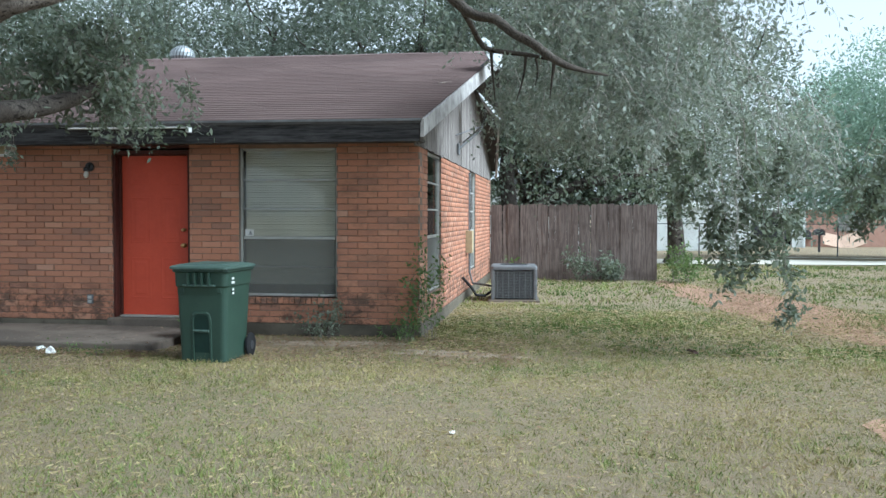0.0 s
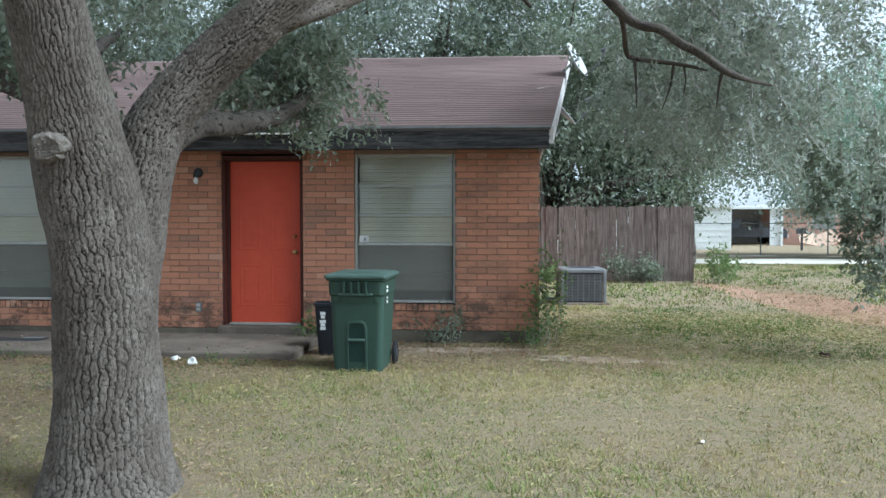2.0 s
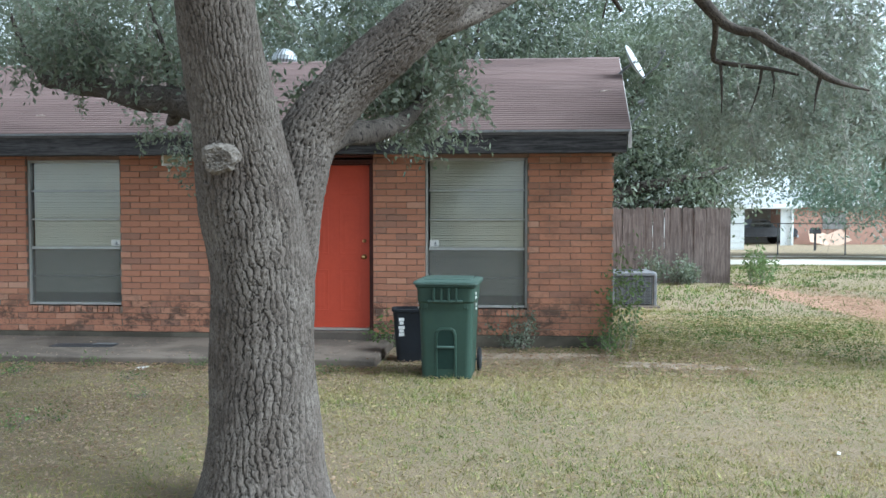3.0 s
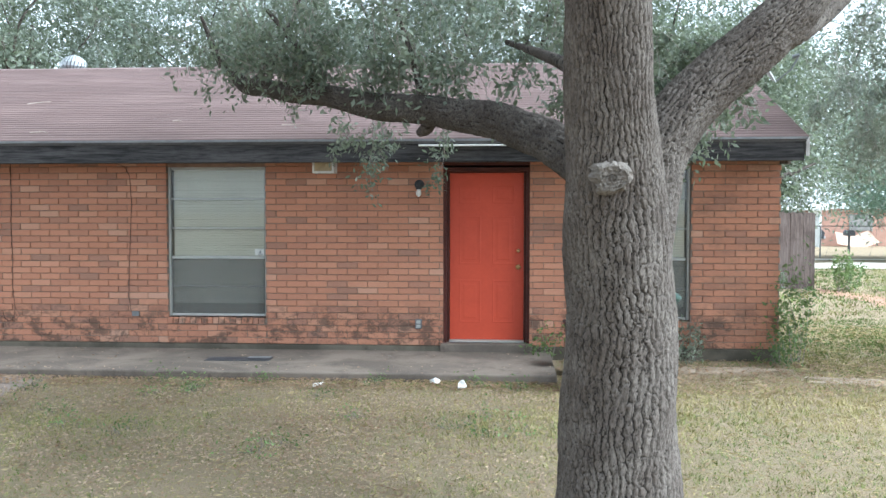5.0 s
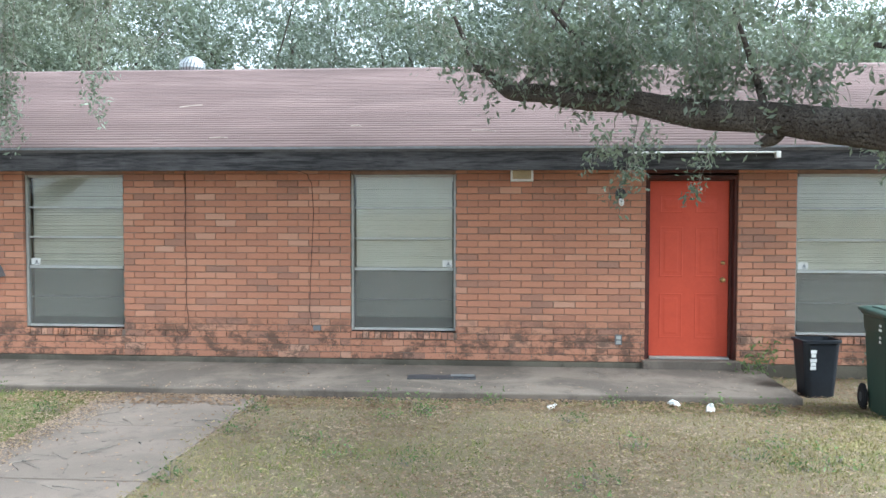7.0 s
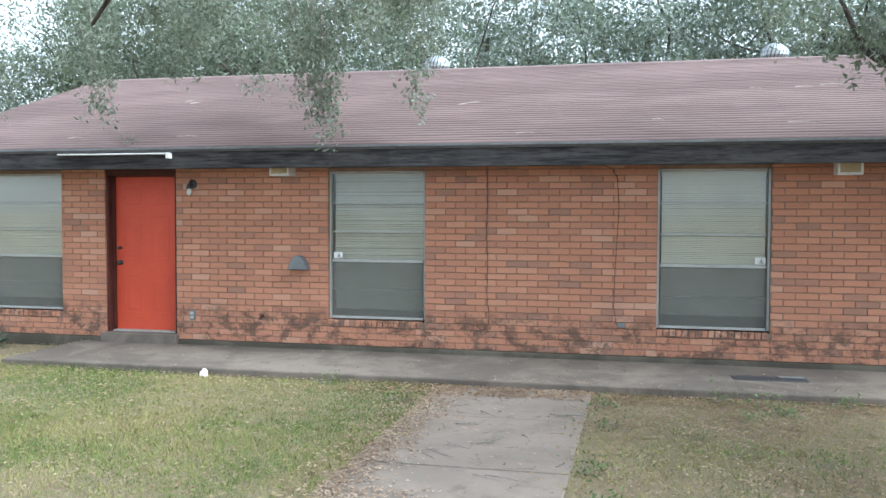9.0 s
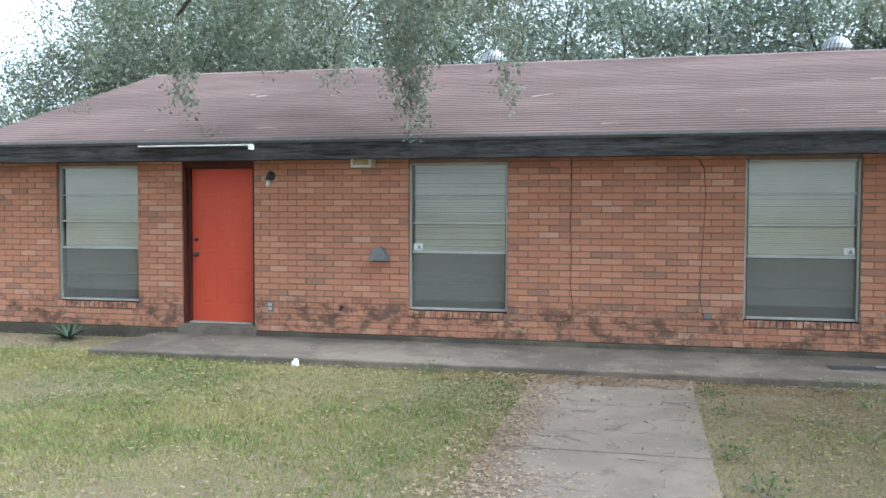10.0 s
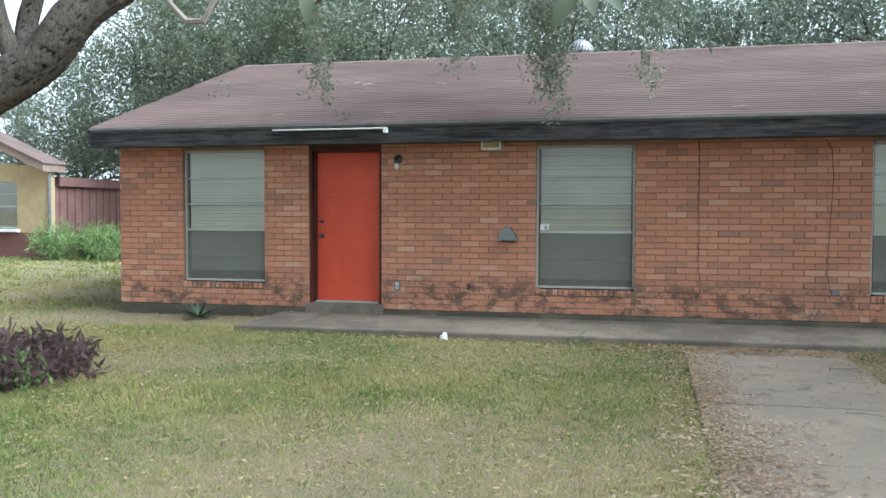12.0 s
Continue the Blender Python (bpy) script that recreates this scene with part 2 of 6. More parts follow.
TAN = mat_plain("tan_plastic", (0.50, 0.40, 0.24), (0.33, 0.26, 0.16), 8, 0.6)
PAPER = mat_plain("litter_paper", (0.82, 0.81, 0.78), (0.62, 0.61, 0.59), 14, 0.8)
INK = mat_plain("grey_print", (0.25, 0.26, 0.27), None, 20, 0.8)
OAK_LEAF = mat_leaf("oak_leaf", (0.065, 0.08, 0.06), (0.255, 0.285, 0.215))
# brighter copy of the oak leaf: hazy light on the side crown, as colour
PALE_LEAF = mat_leaf("oak_leaf_painted_light", (0.125, 0.148, 0.122), (0.44, 0.47, 0.405), 0.4)
# paler than the near oak leaf: distance haze is mixed into the colour
FAR_LEAF = mat_leaf("far_leaf_painted_haze", (0.095, 0.113, 0.092), (0.30, 0.335, 0.285), 0.15)
LIME_LEAF = mat_leaf("light_green_leaf", (0.25, 0.36, 0.28), (0.46, 0.58, 0.48))
TALL_GRASS = mat_leaf("tall_grass", (0.12, 0.20, 0.06), (0.27, 0.38, 0.14))
WEED = mat_leaf("weed_leaf", (0.06, 0.10, 0.03), (0.17, 0.24, 0.07))
PURPLE = mat_leaf("purple_leaf", (0.045, 0.022, 0.03), (0.16, 0.085, 0.10))
DEAD_LEAF = mat_leaf("dead_leaf", (0.13, 0.075, 0.04), (0.44, 0.31, 0.20), 0.15, (0.30, 0.19, 0.11))
TWIG = mat_plain("twig_bark", (0.27, 0.24, 0.205), (0.12, 0.10, 0.085), 12, 0.9)

# ---- mesh helpers ----


def part(name, bm, material, parent=None, label="", smooth=False):
    """Links a bmesh as one mesh object, under parent if there is one."""
    me = bpy.data.meshes.new(name)
    bm.to_mesh(me)
    bm.free()
    return piece(name, me, material, parent, label, smooth)


def piece(name, me, material, parent=None, label="", smooth=False):
    if not me.materials:
        me.materials.append(material)
    if smooth:
        me.polygons.foreach_set("use_smooth", np.ones(len(me.polygons), bool))
    ob = new(name, me)
    ob.parent = parent
    return tagged(ob, label)


def arrays(name, verts, faces, material, parent=None, label="", smooth=False, plate=None):
    """A mesh from numpy arrays; all faces have the same number of corners."""
    me = bpy.data.meshes.new(name)
    k = faces.shape[1]
    me.vertices.add(len(verts))
    me.vertices.foreach_set("co", np.ascontiguousarray(verts, np.float32).ravel())
    me.loops.add(faces.size)
    me.loops.foreach_set("vertex_index", np.ascontiguousarray(faces, np.int32).ravel())
    me.polygons.add(len(faces))
    me.polygons.foreach_set("loop_start", np.arange(0, faces.size, k, dtype=np.int32))
    if plate is not None:
        me.attributes.new("plate", "FLOAT", "POINT").data.foreach_set("value", np.ascontiguousarray(plate, np.float32))
    me.update(calc_edges=True)
    return piece(name, me, material, parent, label, smooth)


def thing(name, label, category, at=(0, 0, 0), turn=0, group="", kind=""):
    ob = new(name)
    ob.empty_display_size = 0.1
    ob.matrix_world = pose(*at, 0, 0, turn)
    return tagged(ob, label, category, group, kind)


def box(x0, x1, y0, y1, z0, z1, bevel=0.0, bm=None):
    bm = bm or bmesh.new()
    made = bmesh.ops.create_cube(bm, size=1.0, matrix=Matrix.Translation(((x0 + x1) / 2, (y0 + y1) / 2, (z0 + z1) / 2)) @ Matrix.Diagonal((abs(x1 - x0), abs(y1 - y0), abs(z1 - z0), 1)))
    if bevel:
        es = list({e for v in made["verts"] for e in v.link_edges})
        bmesh.ops.bevel(bm, geom=es, offset=bevel, segments=2, profile=0.5, affect="EDGES")
    return bm


def prism(outline, y0, y1, bm=None):
    """An outline in x and z, drawn out along y."""
    bm = bm or bmesh.new()
    a = [bm.verts.new((x, y0, z)) for x, z in outline]
    b = [bm.verts.new((x, y1, z)) for x, z in outline]
    n = len(a)
    bm.faces.new(a)
    bm.faces.new(b[::-1])
    for i in range(n):
        bm.faces.new((a[i], b[i], b[(i + 1) % n], a[(i + 1) % n]))
    bmesh.ops.recalc_face_normals(bm, faces=bm.faces)
    return bm


def loft(rings, bm=None, caps=True):
    """Rings of equal length joined one to the next."""
    bm = bm or bmesh.new()
    vs = [[bm.verts.new(p) for p in r] for r in rings]
    for a, b in zip(vs, vs[1:]):
        n = len(a)
        for i in range(n):
            bm.faces.new((a[i], a[(i + 1) % n], b[(i + 1) % n], b[i]))
    if caps:
        bm.faces.new(vs[0][::-1])
        bm.faces.new(vs[-1])
    bmesh.ops.recalc_face_normals(bm, faces=bm.faces)
    return bm


def rounded(w, d, z, r, n=4, cx=0.0, cy=0.0):
    """A ring: a rectangle w by d with round corners, at height z."""
    out = []
    for sx, sy, a0 in ((1, 1, 0), (-1, 1, 90), (-1, -1, 180), (1, -1, 270)):
        for i in range(n + 1):
            a = radians(a0 + 90 * i / n)
            out.append((cx + sx * (w / 2 - r) + r * math.cos(a), cy + sy * (d / 2 - r) + r * math.sin(a), z))
    return out


def tube(points, radii, sides=8, bm=None):
    """A round bar along points."""
    ps = [Vector(p) for p in points]
    rs = radii if isinstance(radii, (list, tuple)) else [radii] * len(ps)
    rings, up = [], Vector((0.13, 0.21, 0.97))
    for i, p in enumerate(ps):
        d = (ps[min(i + 1, len(ps) - 1)] - ps[max(i - 1, 0)]).normalized()
        s = d.cross(up if abs(d.dot(up)) < 0.95 else Vector((1, 0, 0))).normalized()
        u = s.cross(d)
        rings.append([p + rs[i] * (math.cos(2 * math.pi * k / sides) * s + math.sin(2 * math.pi * k / sides) * u) for k in range(sides)])
    return loft(rings, bm)


# ---- the house: a long low brick building, front wall along x ----
WALL_Y, BASE, COURSE, LONG = 10.65, 0.165, 0.0785, 0.252
WALL_L, WALL_R, WALL_TOP, BACK_Y = -19.32, -1.75, 2.46, 21.0
WINDOWS = [(-18.31, -17.05), (-13.24, -11.98), (-9.20, -7.95), (-4.05, -2.79)]
DOORS = [(-16.39, -15.34), (-5.75, -4.70)]
SILL, HEAD = 0.50, 2.40
rng = random.Random(4)


def brick_mesh(length, high=COURSE - 0.009, deep=0.05):
    """A brick with its front face at y = 0 and softened front edges, and a little out of true."""
    bm = bmesh.new()
    c, w, h = 0.004, length / 2, high / 2
    j = lambda: rng.uniform(-0.0015, 0.0015)
    back = [bm.verts.new((sx * w, deep, sz * h)) for sx, sz in ((-1, -1), (1, -1), (1, 1), (-1, 1))]
    mid = [bm.verts.new((sx * w + j(), c, sz * h + j())) for sx, sz in ((-1, -1), (1, -1), (1, 1), (-1, 1))]
    front = [bm.verts.new((sx * (w - c) + j(), j(), sz * (h - c) + j())) for sx, sz in ((-1, -1), (1, -1), (1, 1), (-1, 1))]
    bm.faces.new(front)
    for a, b in ((mid, front), (back, mid)):
        for i in range(4):
            bm.faces.new((a[i], a[(i + 1) % 4], b[(i + 1) % 4], b[i]))
    bmesh.ops.recalc_face_normals(bm, faces=bm.faces)
    me = bpy.data.meshes.new("brick")
    bm.to_mesh(me)
    bm.free()
    me.materials.append(BRICK)
    return me


BRICKS = {}


def brick_of(length):
    key = max(2, round(length / 0.006))
    if key not in BRICKS:
        BRICKS[key] = [brick_mesh(key * 0.006) for _ in range(3 if key > 36 else 1)]
    return rng.choice(BRICKS[key])


def courses(a, b, z0, z1):
    """Running bond between a and b: (middle, height, length) of each brick."""
    out = []
    for k in range(round((z0 - BASE) / COURSE), math.ceil((z1 - BASE) / COURSE - 0.05)):
        u = math.floor(a / LONG) * LONG - (LONG / 2 if k % 2 else 0)
        while u < b:
            lo, hi = max(u + 0.0042, a), min(u + LONG - 0.0042, b)
            if hi - lo > 0.025:
                out.append(((lo + hi) / 2, BASE + (k + 0.5) * COURSE, hi - lo))
            u += LONG
    return out


def lay(bricks, parent, turn=0, place=None):
    for u, z, length in bricks:
        ob = new("brick", brick_of(length))
        ob.parent = parent
        x, y = place(u)
        out = rng.gauss(0, 0.0015)
        ob.matrix_local = pose(x + (out if turn else 0), y + (0 if turn else out), z, rng.gauss(0, 0.2), 0, turn + rng.gauss(0, 0.25))


# panels between the openings, each with its mortar bed; the bricks are laid at the end of the file
edges = sorted([*WINDOWS, *DOORS])
panels, last = [], WALL_L
for a, b in edges:
    panels.append((last, a))
    last = b
panels.append((last, WALL_R))
WALL_PANELS = []
for i, (a, b) in enumerate(panels, 1):
    w = part(f"wall_{i}", box(a, b, WALL_Y + 0.01, WALL_Y + 0.22, BASE, WALL_TOP), MORTAR)
    tagged(w, "orange-brown brick front wall with dark joints and stains", "wall", kind="structure")
    WALL_PANELS.append((w, a, b, BASE, WALL_TOP))
for i, (a, b) in enumerate(WINDOWS, len(panels) + 1):
    w = part(f"wall_{i}", box(a, b, WALL_Y + 0.01, WALL_Y + 0.22, BASE, SILL - 0.02), MORTAR)
    tagged(w, "low brick wall under a window with stained bricks", "wall", kind="structure")
    WALL_PANELS.append((w, a, b, BASE, BASE + 3 * COURSE))
for i, (a, b) in enumerate(DOORS, len(panels) + len(WINDOWS) + 1):
    w = part(f"wall_{i}", box(a, b, WALL_Y + 0.01, WALL_Y + 0.22, HEAD - 0.035, WALL_TOP), JAMB)
    tagged(w, "dark painted strip of wall over the door", "wall", kind="structure")

SIDE_WINDOWS = [(11.3, 12.6), (16.4, 17.6)]
bm = bmesh.new()
side_ranges = [(WALL_Y + 0.22, 11.3), (12.6, 16.4), (17.6, BACK_Y)]
for a, b in side_ranges:
    box(WALL_R - 0.22, WALL_R - 0.01, a, b, BASE, WALL_TOP, bm=bm)
for a, b in SIDE_WINDOWS:
    box(WALL_R - 0.22, WALL_R - 0.01, a, b, BASE, SILL - 0.02, bm=bm)
wall_east = tagged(part("wall_east", bm, MORTAR), "orange brick gable end wall", "wall", kind="structure")
wall_west = tagged(part("wall_west", box(WALL_L, WALL_L + 0.22, WALL_Y + 0.22, BACK_Y, BASE, WALL_TOP), MORTAR), "brick end wall of the house", "wall", kind="structure")
wall_north = tagged(part("wall_north", box(WALL_L, WALL_R, BACK_Y, BACK_Y + 0.2, 0, WALL_TOP), MORTAR), "plain back wall of the house", "wall", kind="structure")
tagged(part("ceiling", box(WALL_L + 0.22, WALL_R - 0.22, WALL_Y + 0.22, BACK_Y, WALL_TOP, WALL_TOP + 0.05), INSIDE), "plain ceiling inside the house", "ceiling", kind="structure")
tagged(part("wall_inner", box(WALL_L + 0.22, WALL_R - 0.22, 13.2, 13.3, 0.1, WALL_TOP), INSIDE), "dim inner wall behind the windows", "wall", kind="structure")
tagged(part("floor", box(WALL_L + 0.22, WALL_R - 0.22, WALL_Y + 0.22, BACK_Y, 0.05, 0.16), INSIDE), "dim floor inside the house", "floor", kind="structure")
bm = box(WALL_L - 0.015, WALL_R + 0.015, WALL_Y - 0.02, WALL_Y + 0.3, -0.2, BASE - 0.004, 0.008)
box(WALL_R - 0.3, WALL_R + 0.015, WALL_Y + 0.3, BACK_Y, -0.2, BASE - 0.004, 0.008, bm=bm)
tagged(part("footing", bm, FOOTING), "mossy grey concrete footing under the brick walls", "footing", kind="structure")

# ---- the roof: low pitch, ridge longer than the eaves ----
EAVE_Y, EAVE_Z, RIDGE_Y, RIDGE_Z, BACK_EAVE = 10.1, 2.635, 15.7, 4.41, 21.3
EAVE_X, RIDGE_X = (-19.42, -1.64), (-19.78, -1.12)


def roof_point(u, v):
    """u along the ridge 0..1, v up the front slope 0..1."""
    x0, x1 = (EAVE_X[i] + (RIDGE_X[i] - EAVE_X[i]) * v for i in (0, 1))
    return Vector((x0 + (x1 - x0) * u, EAVE_Y + (RIDGE_Y - EAVE_Y) * v, EAVE_Z + (RIDGE_Z - EAVE_Z) * v))


bm = bmesh.new()
T = 0.05
a, b, c, d = (roof_point(u, v) for u, v in ((0, 0), (1, 0), (1, 1), (0, 1)))
e, f = Vector((EAVE_X[0], BACK_EAVE, EAVE_Z)), Vector((EAVE_X[1], BACK_EAVE, EAVE_Z))
top = [bm.verts.new(p) for p in (a, b, c, d, e, f)]
bot = [bm.verts.new(p - Vector((0, 0, T))) for p in (a, b, c, d, e, f)]
for q in ((0, 1, 2, 3), (3, 2, 5, 4)):
    bm.faces.new([top[i] for i in q])
    bm.faces.new([bot[i] for i in q[::-1]])
for i, j in ((0, 1), (1, 2), (2, 5), (5, 4), (4, 3), (3, 0)):
    bm.faces.new((top[i], bot[i], bot[j], top[j]))
bmesh.ops.recalc_face_normals(bm, faces=bm.faces)
roof = tagged(part("roof", bm, SOFFIT), "low gable roof of faded brown asphalt shingles", "roof", kind="structure")

slope = math.hypot(RIDGE_Y - EAVE_Y, RIDGE_Z - EAVE_Z)
rows = round(slope / 0.135)
normal = Vector((0, -(RIDGE_Z - EAVE_Z), RIDGE_Y - EAVE_Y)).normalized()
vs, fs = [], []
for k in range(rows):
    v0, v1 = k / rows - 0.001, min(1.0, (k + 1) / rows + 0.012)
    u, w = -0.02 * ((k * 7) % 5) / 5, 0.0
    while u < 1:
        w = 0.0515 * (1 + 0.03 * rng.uniform(-1, 1))
        u0, u1 = max(u + 0.0001, -0.001), min(u + w - 0.0001, 1.001)
        if u1 > u0 + 0.002:
            lift, drop = 0.019 + rng.uniform(-0.002, 0.003), rng.uniform(-0.0005, 0.0005)
            p = [roof_point(u0, v0 + drop), roof_point(u1, v0 + drop), roof_point(u1, v1), roof_point(u0, v1)]
            base = len(vs)
            vs += [p[0] + normal * lift, p[1] + normal * lift, p[2] + normal * 0.003, p[3] + normal * 0.003, p[0], p[1]]
            fs += [(base, base + 1, base + 2, base + 3), (base + 4, base + 5, base + 1, base)]
        u += w
tagged(arrays("shingles", np.array([tuple(p) for p in vs]), np.array(fs), SHINGLE, roof, "courses of faded mauve-brown asphalt shingles"), kind="stuff")
bm = bmesh.new()
n_caps = 66
for k in range(n_caps):
    x0 = RIDGE_X[0] + (RIDGE_X[1] - RIDGE_X[0]) * k / n_caps
    x1 = x0 + (RIDGE_X[1] - RIDGE_X[0]) / n_caps + 0.02
    h = RIDGE_Z + 0.012 + rng.uniform(0, 0.006)
    s = (RIDGE_Z - EAVE_Z) / (RIDGE_Y - EAVE_Y) * 0.15
    vv = [bm.verts.new(p) for p in ((x0, RIDGE_Y - 0.15, h - s), (x1, RIDGE_Y - 0.15, h - s), (x1, RIDGE_Y, h + 0.006), (x0, RIDGE_Y, h + 0.006), (x1, RIDGE_Y + 0.15, h - s), (x0, RIDGE_Y + 0.15, h - s))]
    bm.faces.new((vv[0], vv[1], vv[2], vv[3]))
    bm.faces.new((vv[3], vv[2], vv[4], vv[5]))
tagged(part("ridge_caps", bm, SHINGLE, roof, "row of ridge cap shingles"), kind="stuff")

fascia = tagged(part("fascia", box(EAVE_X[0], EAVE_X[1] - 0.02, EAVE_Y + 0.015, EAVE_Y + 0.055, 2.375, EAVE_Z - 0.025, 0.004), FASCIA), "dark weathered fascia board along the eave", "fascia", kind="structure")
part("drip_edge", box(EAVE_X[0] - 0.01, EAVE_X[1] + 0.01, EAVE_Y - 0.012, EAVE_Y + 0.01, EAVE_Z - 0.022, EAVE_Z + 0.004, 0.002), GREY_METAL, fascia, "thin grey metal drip edge")
tagged(part("soffit", box(EAVE_X[0] + 0.02, EAVE_X[1] - 0.04, EAVE_Y + 0.06, WALL_Y + 0.02, 2.40, 2.43), SOFFIT), "dark plywood soffit under the eave", "soffit", kind="structure")
for sx, i in ((1, 1), (-1, 0)):
    rake = bmesh.new()
    for (x0, y0, z0), (x1, y1, z1) in (((EAVE_X[i], EAVE_Y, EAVE_Z), (RIDGE_X[i], RIDGE_Y, RIDGE_Z)), ((RIDGE_X[i], RIDGE_Y, RIDGE_Z), (EAVE_X[i], BACK_EAVE, EAVE_Z))):
        q = []
        for x, y, z in ((x0, y0, z0), (x1, y1, z1)):
            for dx in (-0.02, 0.02):
                for dz in (-0.005, -0.21):
                    q.append(rake.verts.new((x + sx * 0.012 + dx, y, z + dz)))
        for g in ((0, 1, 5, 4), (2, 6, 7, 3), (0, 4, 6, 2), (1, 3, 7, 5), (0, 2, 3, 1), (4, 5, 7, 6)):
            rake.faces.new([q[k] for k in g])
    bmesh.ops.recalc_face_normals(rake, faces=rake.faces)
    tagged(part("rake_board", rake, RAKE if i else FASCIA), "weathered pale grey rake board on the gable" if i else "dark rake board on the gable", "trim", kind="structure")

# gable siding: upright boards from the brickwork to the roof
gable = tagged(part("gable_wall", prism([(-0.0, 0), (0.001, 0), (0.001, 0.001)], 0, 0.001), SIDING), "weathered grey board gable over the brick end wall", "wall", kind="structure")
gable.data.clear_geometry()
bm = bmesh.new()


def roof_under(y):
    return EAVE_Z + (RIDGE_Z - EAVE_Z) * (1 - abs(y - RIDGE_Y) / (RIDGE_Y - EAVE_Y)) - T - 0.02


for x in (WALL_R, WALL_L):
    ring = [(WALL_Y, 2.38), (BACK_Y, 2.38), (BACK_Y, roof_under(BACK_Y)), (RIDGE_Y, roof_under(RIDGE_Y)), (WALL_Y, roof_under(WALL_Y))]
    va = [bm.verts.new((x - 0.03, y, z)) for y, z in ring]
    bm.faces.new(va)
bm.to_mesh(gable.data)
bm.free()
y, k = WALL_Y - 0.3, 0
while y < BACK_Y:
    w = rng.choice((0.14, 0.19, 0.19, 0.24))
    y1 = min(y + w - 0.006, BACK_Y)
    z0 = 2.36 + rng.uniform(-0.01, 0.01)
    bm = bmesh.new()
    vv = [bm.verts.new((WALL_R + dx, yy, zz)) for dx in (-0.02, 0.012 + rng.uniform(0, 0.006)) for yy, zz in ((y, z0), (y1, z0), (y1, max(z0 + .02, roof_under(y1))), (y, max(z0 + .02, roof_under(y))))]
    for g in ((0, 1, 2, 3), (7, 6, 5, 4), (0, 4, 5, 1), (1, 5, 6, 2), (2, 6, 7, 3), (3, 7, 4, 0)):
        bm.faces.new([vv[i] for i in g])
    bmesh.ops.recalc_face_normals(bm, faces=bm.faces)
    part("plank", bm, SIDING, gable)
    y += w


# ---- windows ----
HEAD_PAINT = mat_plain("head_trim_paint", (0.30, 0.20, 0.15), (0.20, 0.13, 0.10), 9, 0.8)
SLAT = {}


def window(name, a, b, at=None, turn=0, z0=SILL, z1=HEAD - 0.045, sticker="right", label="", tilt=42):
    """An aluminium single-hung window: three lites above, a screened sash below, mini blinds behind."""
    w = b - a
    win = thing(name, label or "aluminium single-hung window with white mini blinds and a screen", "window", at or ((a + b) / 2, WALL_Y + 0.035, 0), turn, kind="structure")
    h, rail = z1 - z0, z0 + (z1 - z0) * 0.395
    x0, x1 = -w / 2, w / 2
    bm = bmesh.new()
    for q in ((x0, x0 + 0.026, z0, z1), (x1 - 0.026, x1, z0, z1), (x0 + 0.035, x1 - 0.035, z1 - 0.03, z1), (x0 + 0.035, x1 - 0.035, z0, z0 + 0.03)):
        box(q[0], q[1], 0.03, 0.11, q[2], q[3], 0.004, bm)
    part("window_frame", bm, ALU, win, "dull aluminium frame")
    if not turn:
        part("head_trim", box(x0, x1, 0.012, 0.11, z1 + 0.002, WALL_TOP - 0.02, 0.004), HEAD_PAINT, win, "brown painted head trim")
    part("meeting_rail", box(x0 + 0.035, x1 - 0.035, 0.035, 0.075, rail - 0.018, rail + 0.018, 0.004), ALU, win)
    third = (z1 - 0.03 - rail) / 3
    for k in (1, 2):
        part("muntin", box(x0 + 0.035, x1 - 0.035, 0.045, 0.075, rail + k * third - 0.012, rail + k * third + 0.012, 0.003), ALU, win)
    part("muntin", box(x0 + 0.035, x1 - 0.035, 0.062, 0.085, (z0 + rail) / 2 - 0.008, (z0 + rail) / 2 + 0.008, 0.003), ALU, win)
    for k in range(3):
        g = part("pane", box(x0 + 0.03, x1 - 0.03, 0.060, 0.064, rail + k * third + (0.018 if k == 0 else 0.009), rail + (k + 1) * third - 0.009), GLASS, win, "reflecting glass pane")
        g.visible_shadow = False
    g = part("pane", box(x0 + 0.03, x1 - 0.03, 0.088, 0.092, z0 + 0.03, rail - 0.018), GLASS, win)
    g.visible_shadow = False
    bm = bmesh.new()
    bm.faces.new([bm.verts.new(p) for p in ((x0 + 0.036, 0.045, z0 + 0.03), (x1 - 0.036, 0.045, z0 + 0.03), (x1 - 0.036, 0.045, rail - 0.018), (x0 + 0.036, 0.045, rail - 0.018))])
    s = part("insect_screen", bm, SCREEN, win, "dark grey insect screen over the lower sash")
    # blinds
    blind = part("blind", box(x0 + 0.04, x1 - 0.04, 0.135, 0.165, z1 - 0.08, z1 - 0.03, 0.004), PALE, win, "white mini blind")
    key = round(w, 2)
    if key not in SLAT:
        bm = bmesh.new()
        hw, n = w / 2 - 0.05, 5
        prof = [(-0.0115, -0.006), (-0.004, 0.0035), (0.004, 0.0065), (0.0115, 0.006)]
        rows_ = [[bm.verts.new((hw * (2 * i / n - 1), 0.15 + py, pz)) for i in range(n + 1)] for py, pz in prof]
        for r0, r1 in zip(rows_, rows_[1:]):
            for i in range(n):
                bm.faces.new((r0[i], r0[i + 1], r1[i + 1], r1[i]))
        SLAT[key] = bpy.data.meshes.new("slat")
        bm.to_mesh(SLAT[key])
        bm.free()
        SLAT[key].materials.append(BLIND)
    z = z1 - 0.1
    while z > z0 + 0.05:
        ob = new("slat", SLAT[key])
        ob.parent = blind
        ob.matrix_local = pose(0, 0, z, tilt + rng.gauss(0, 0.9), rng.gauss(0, 0.06), 0)
        z -= 0.0215
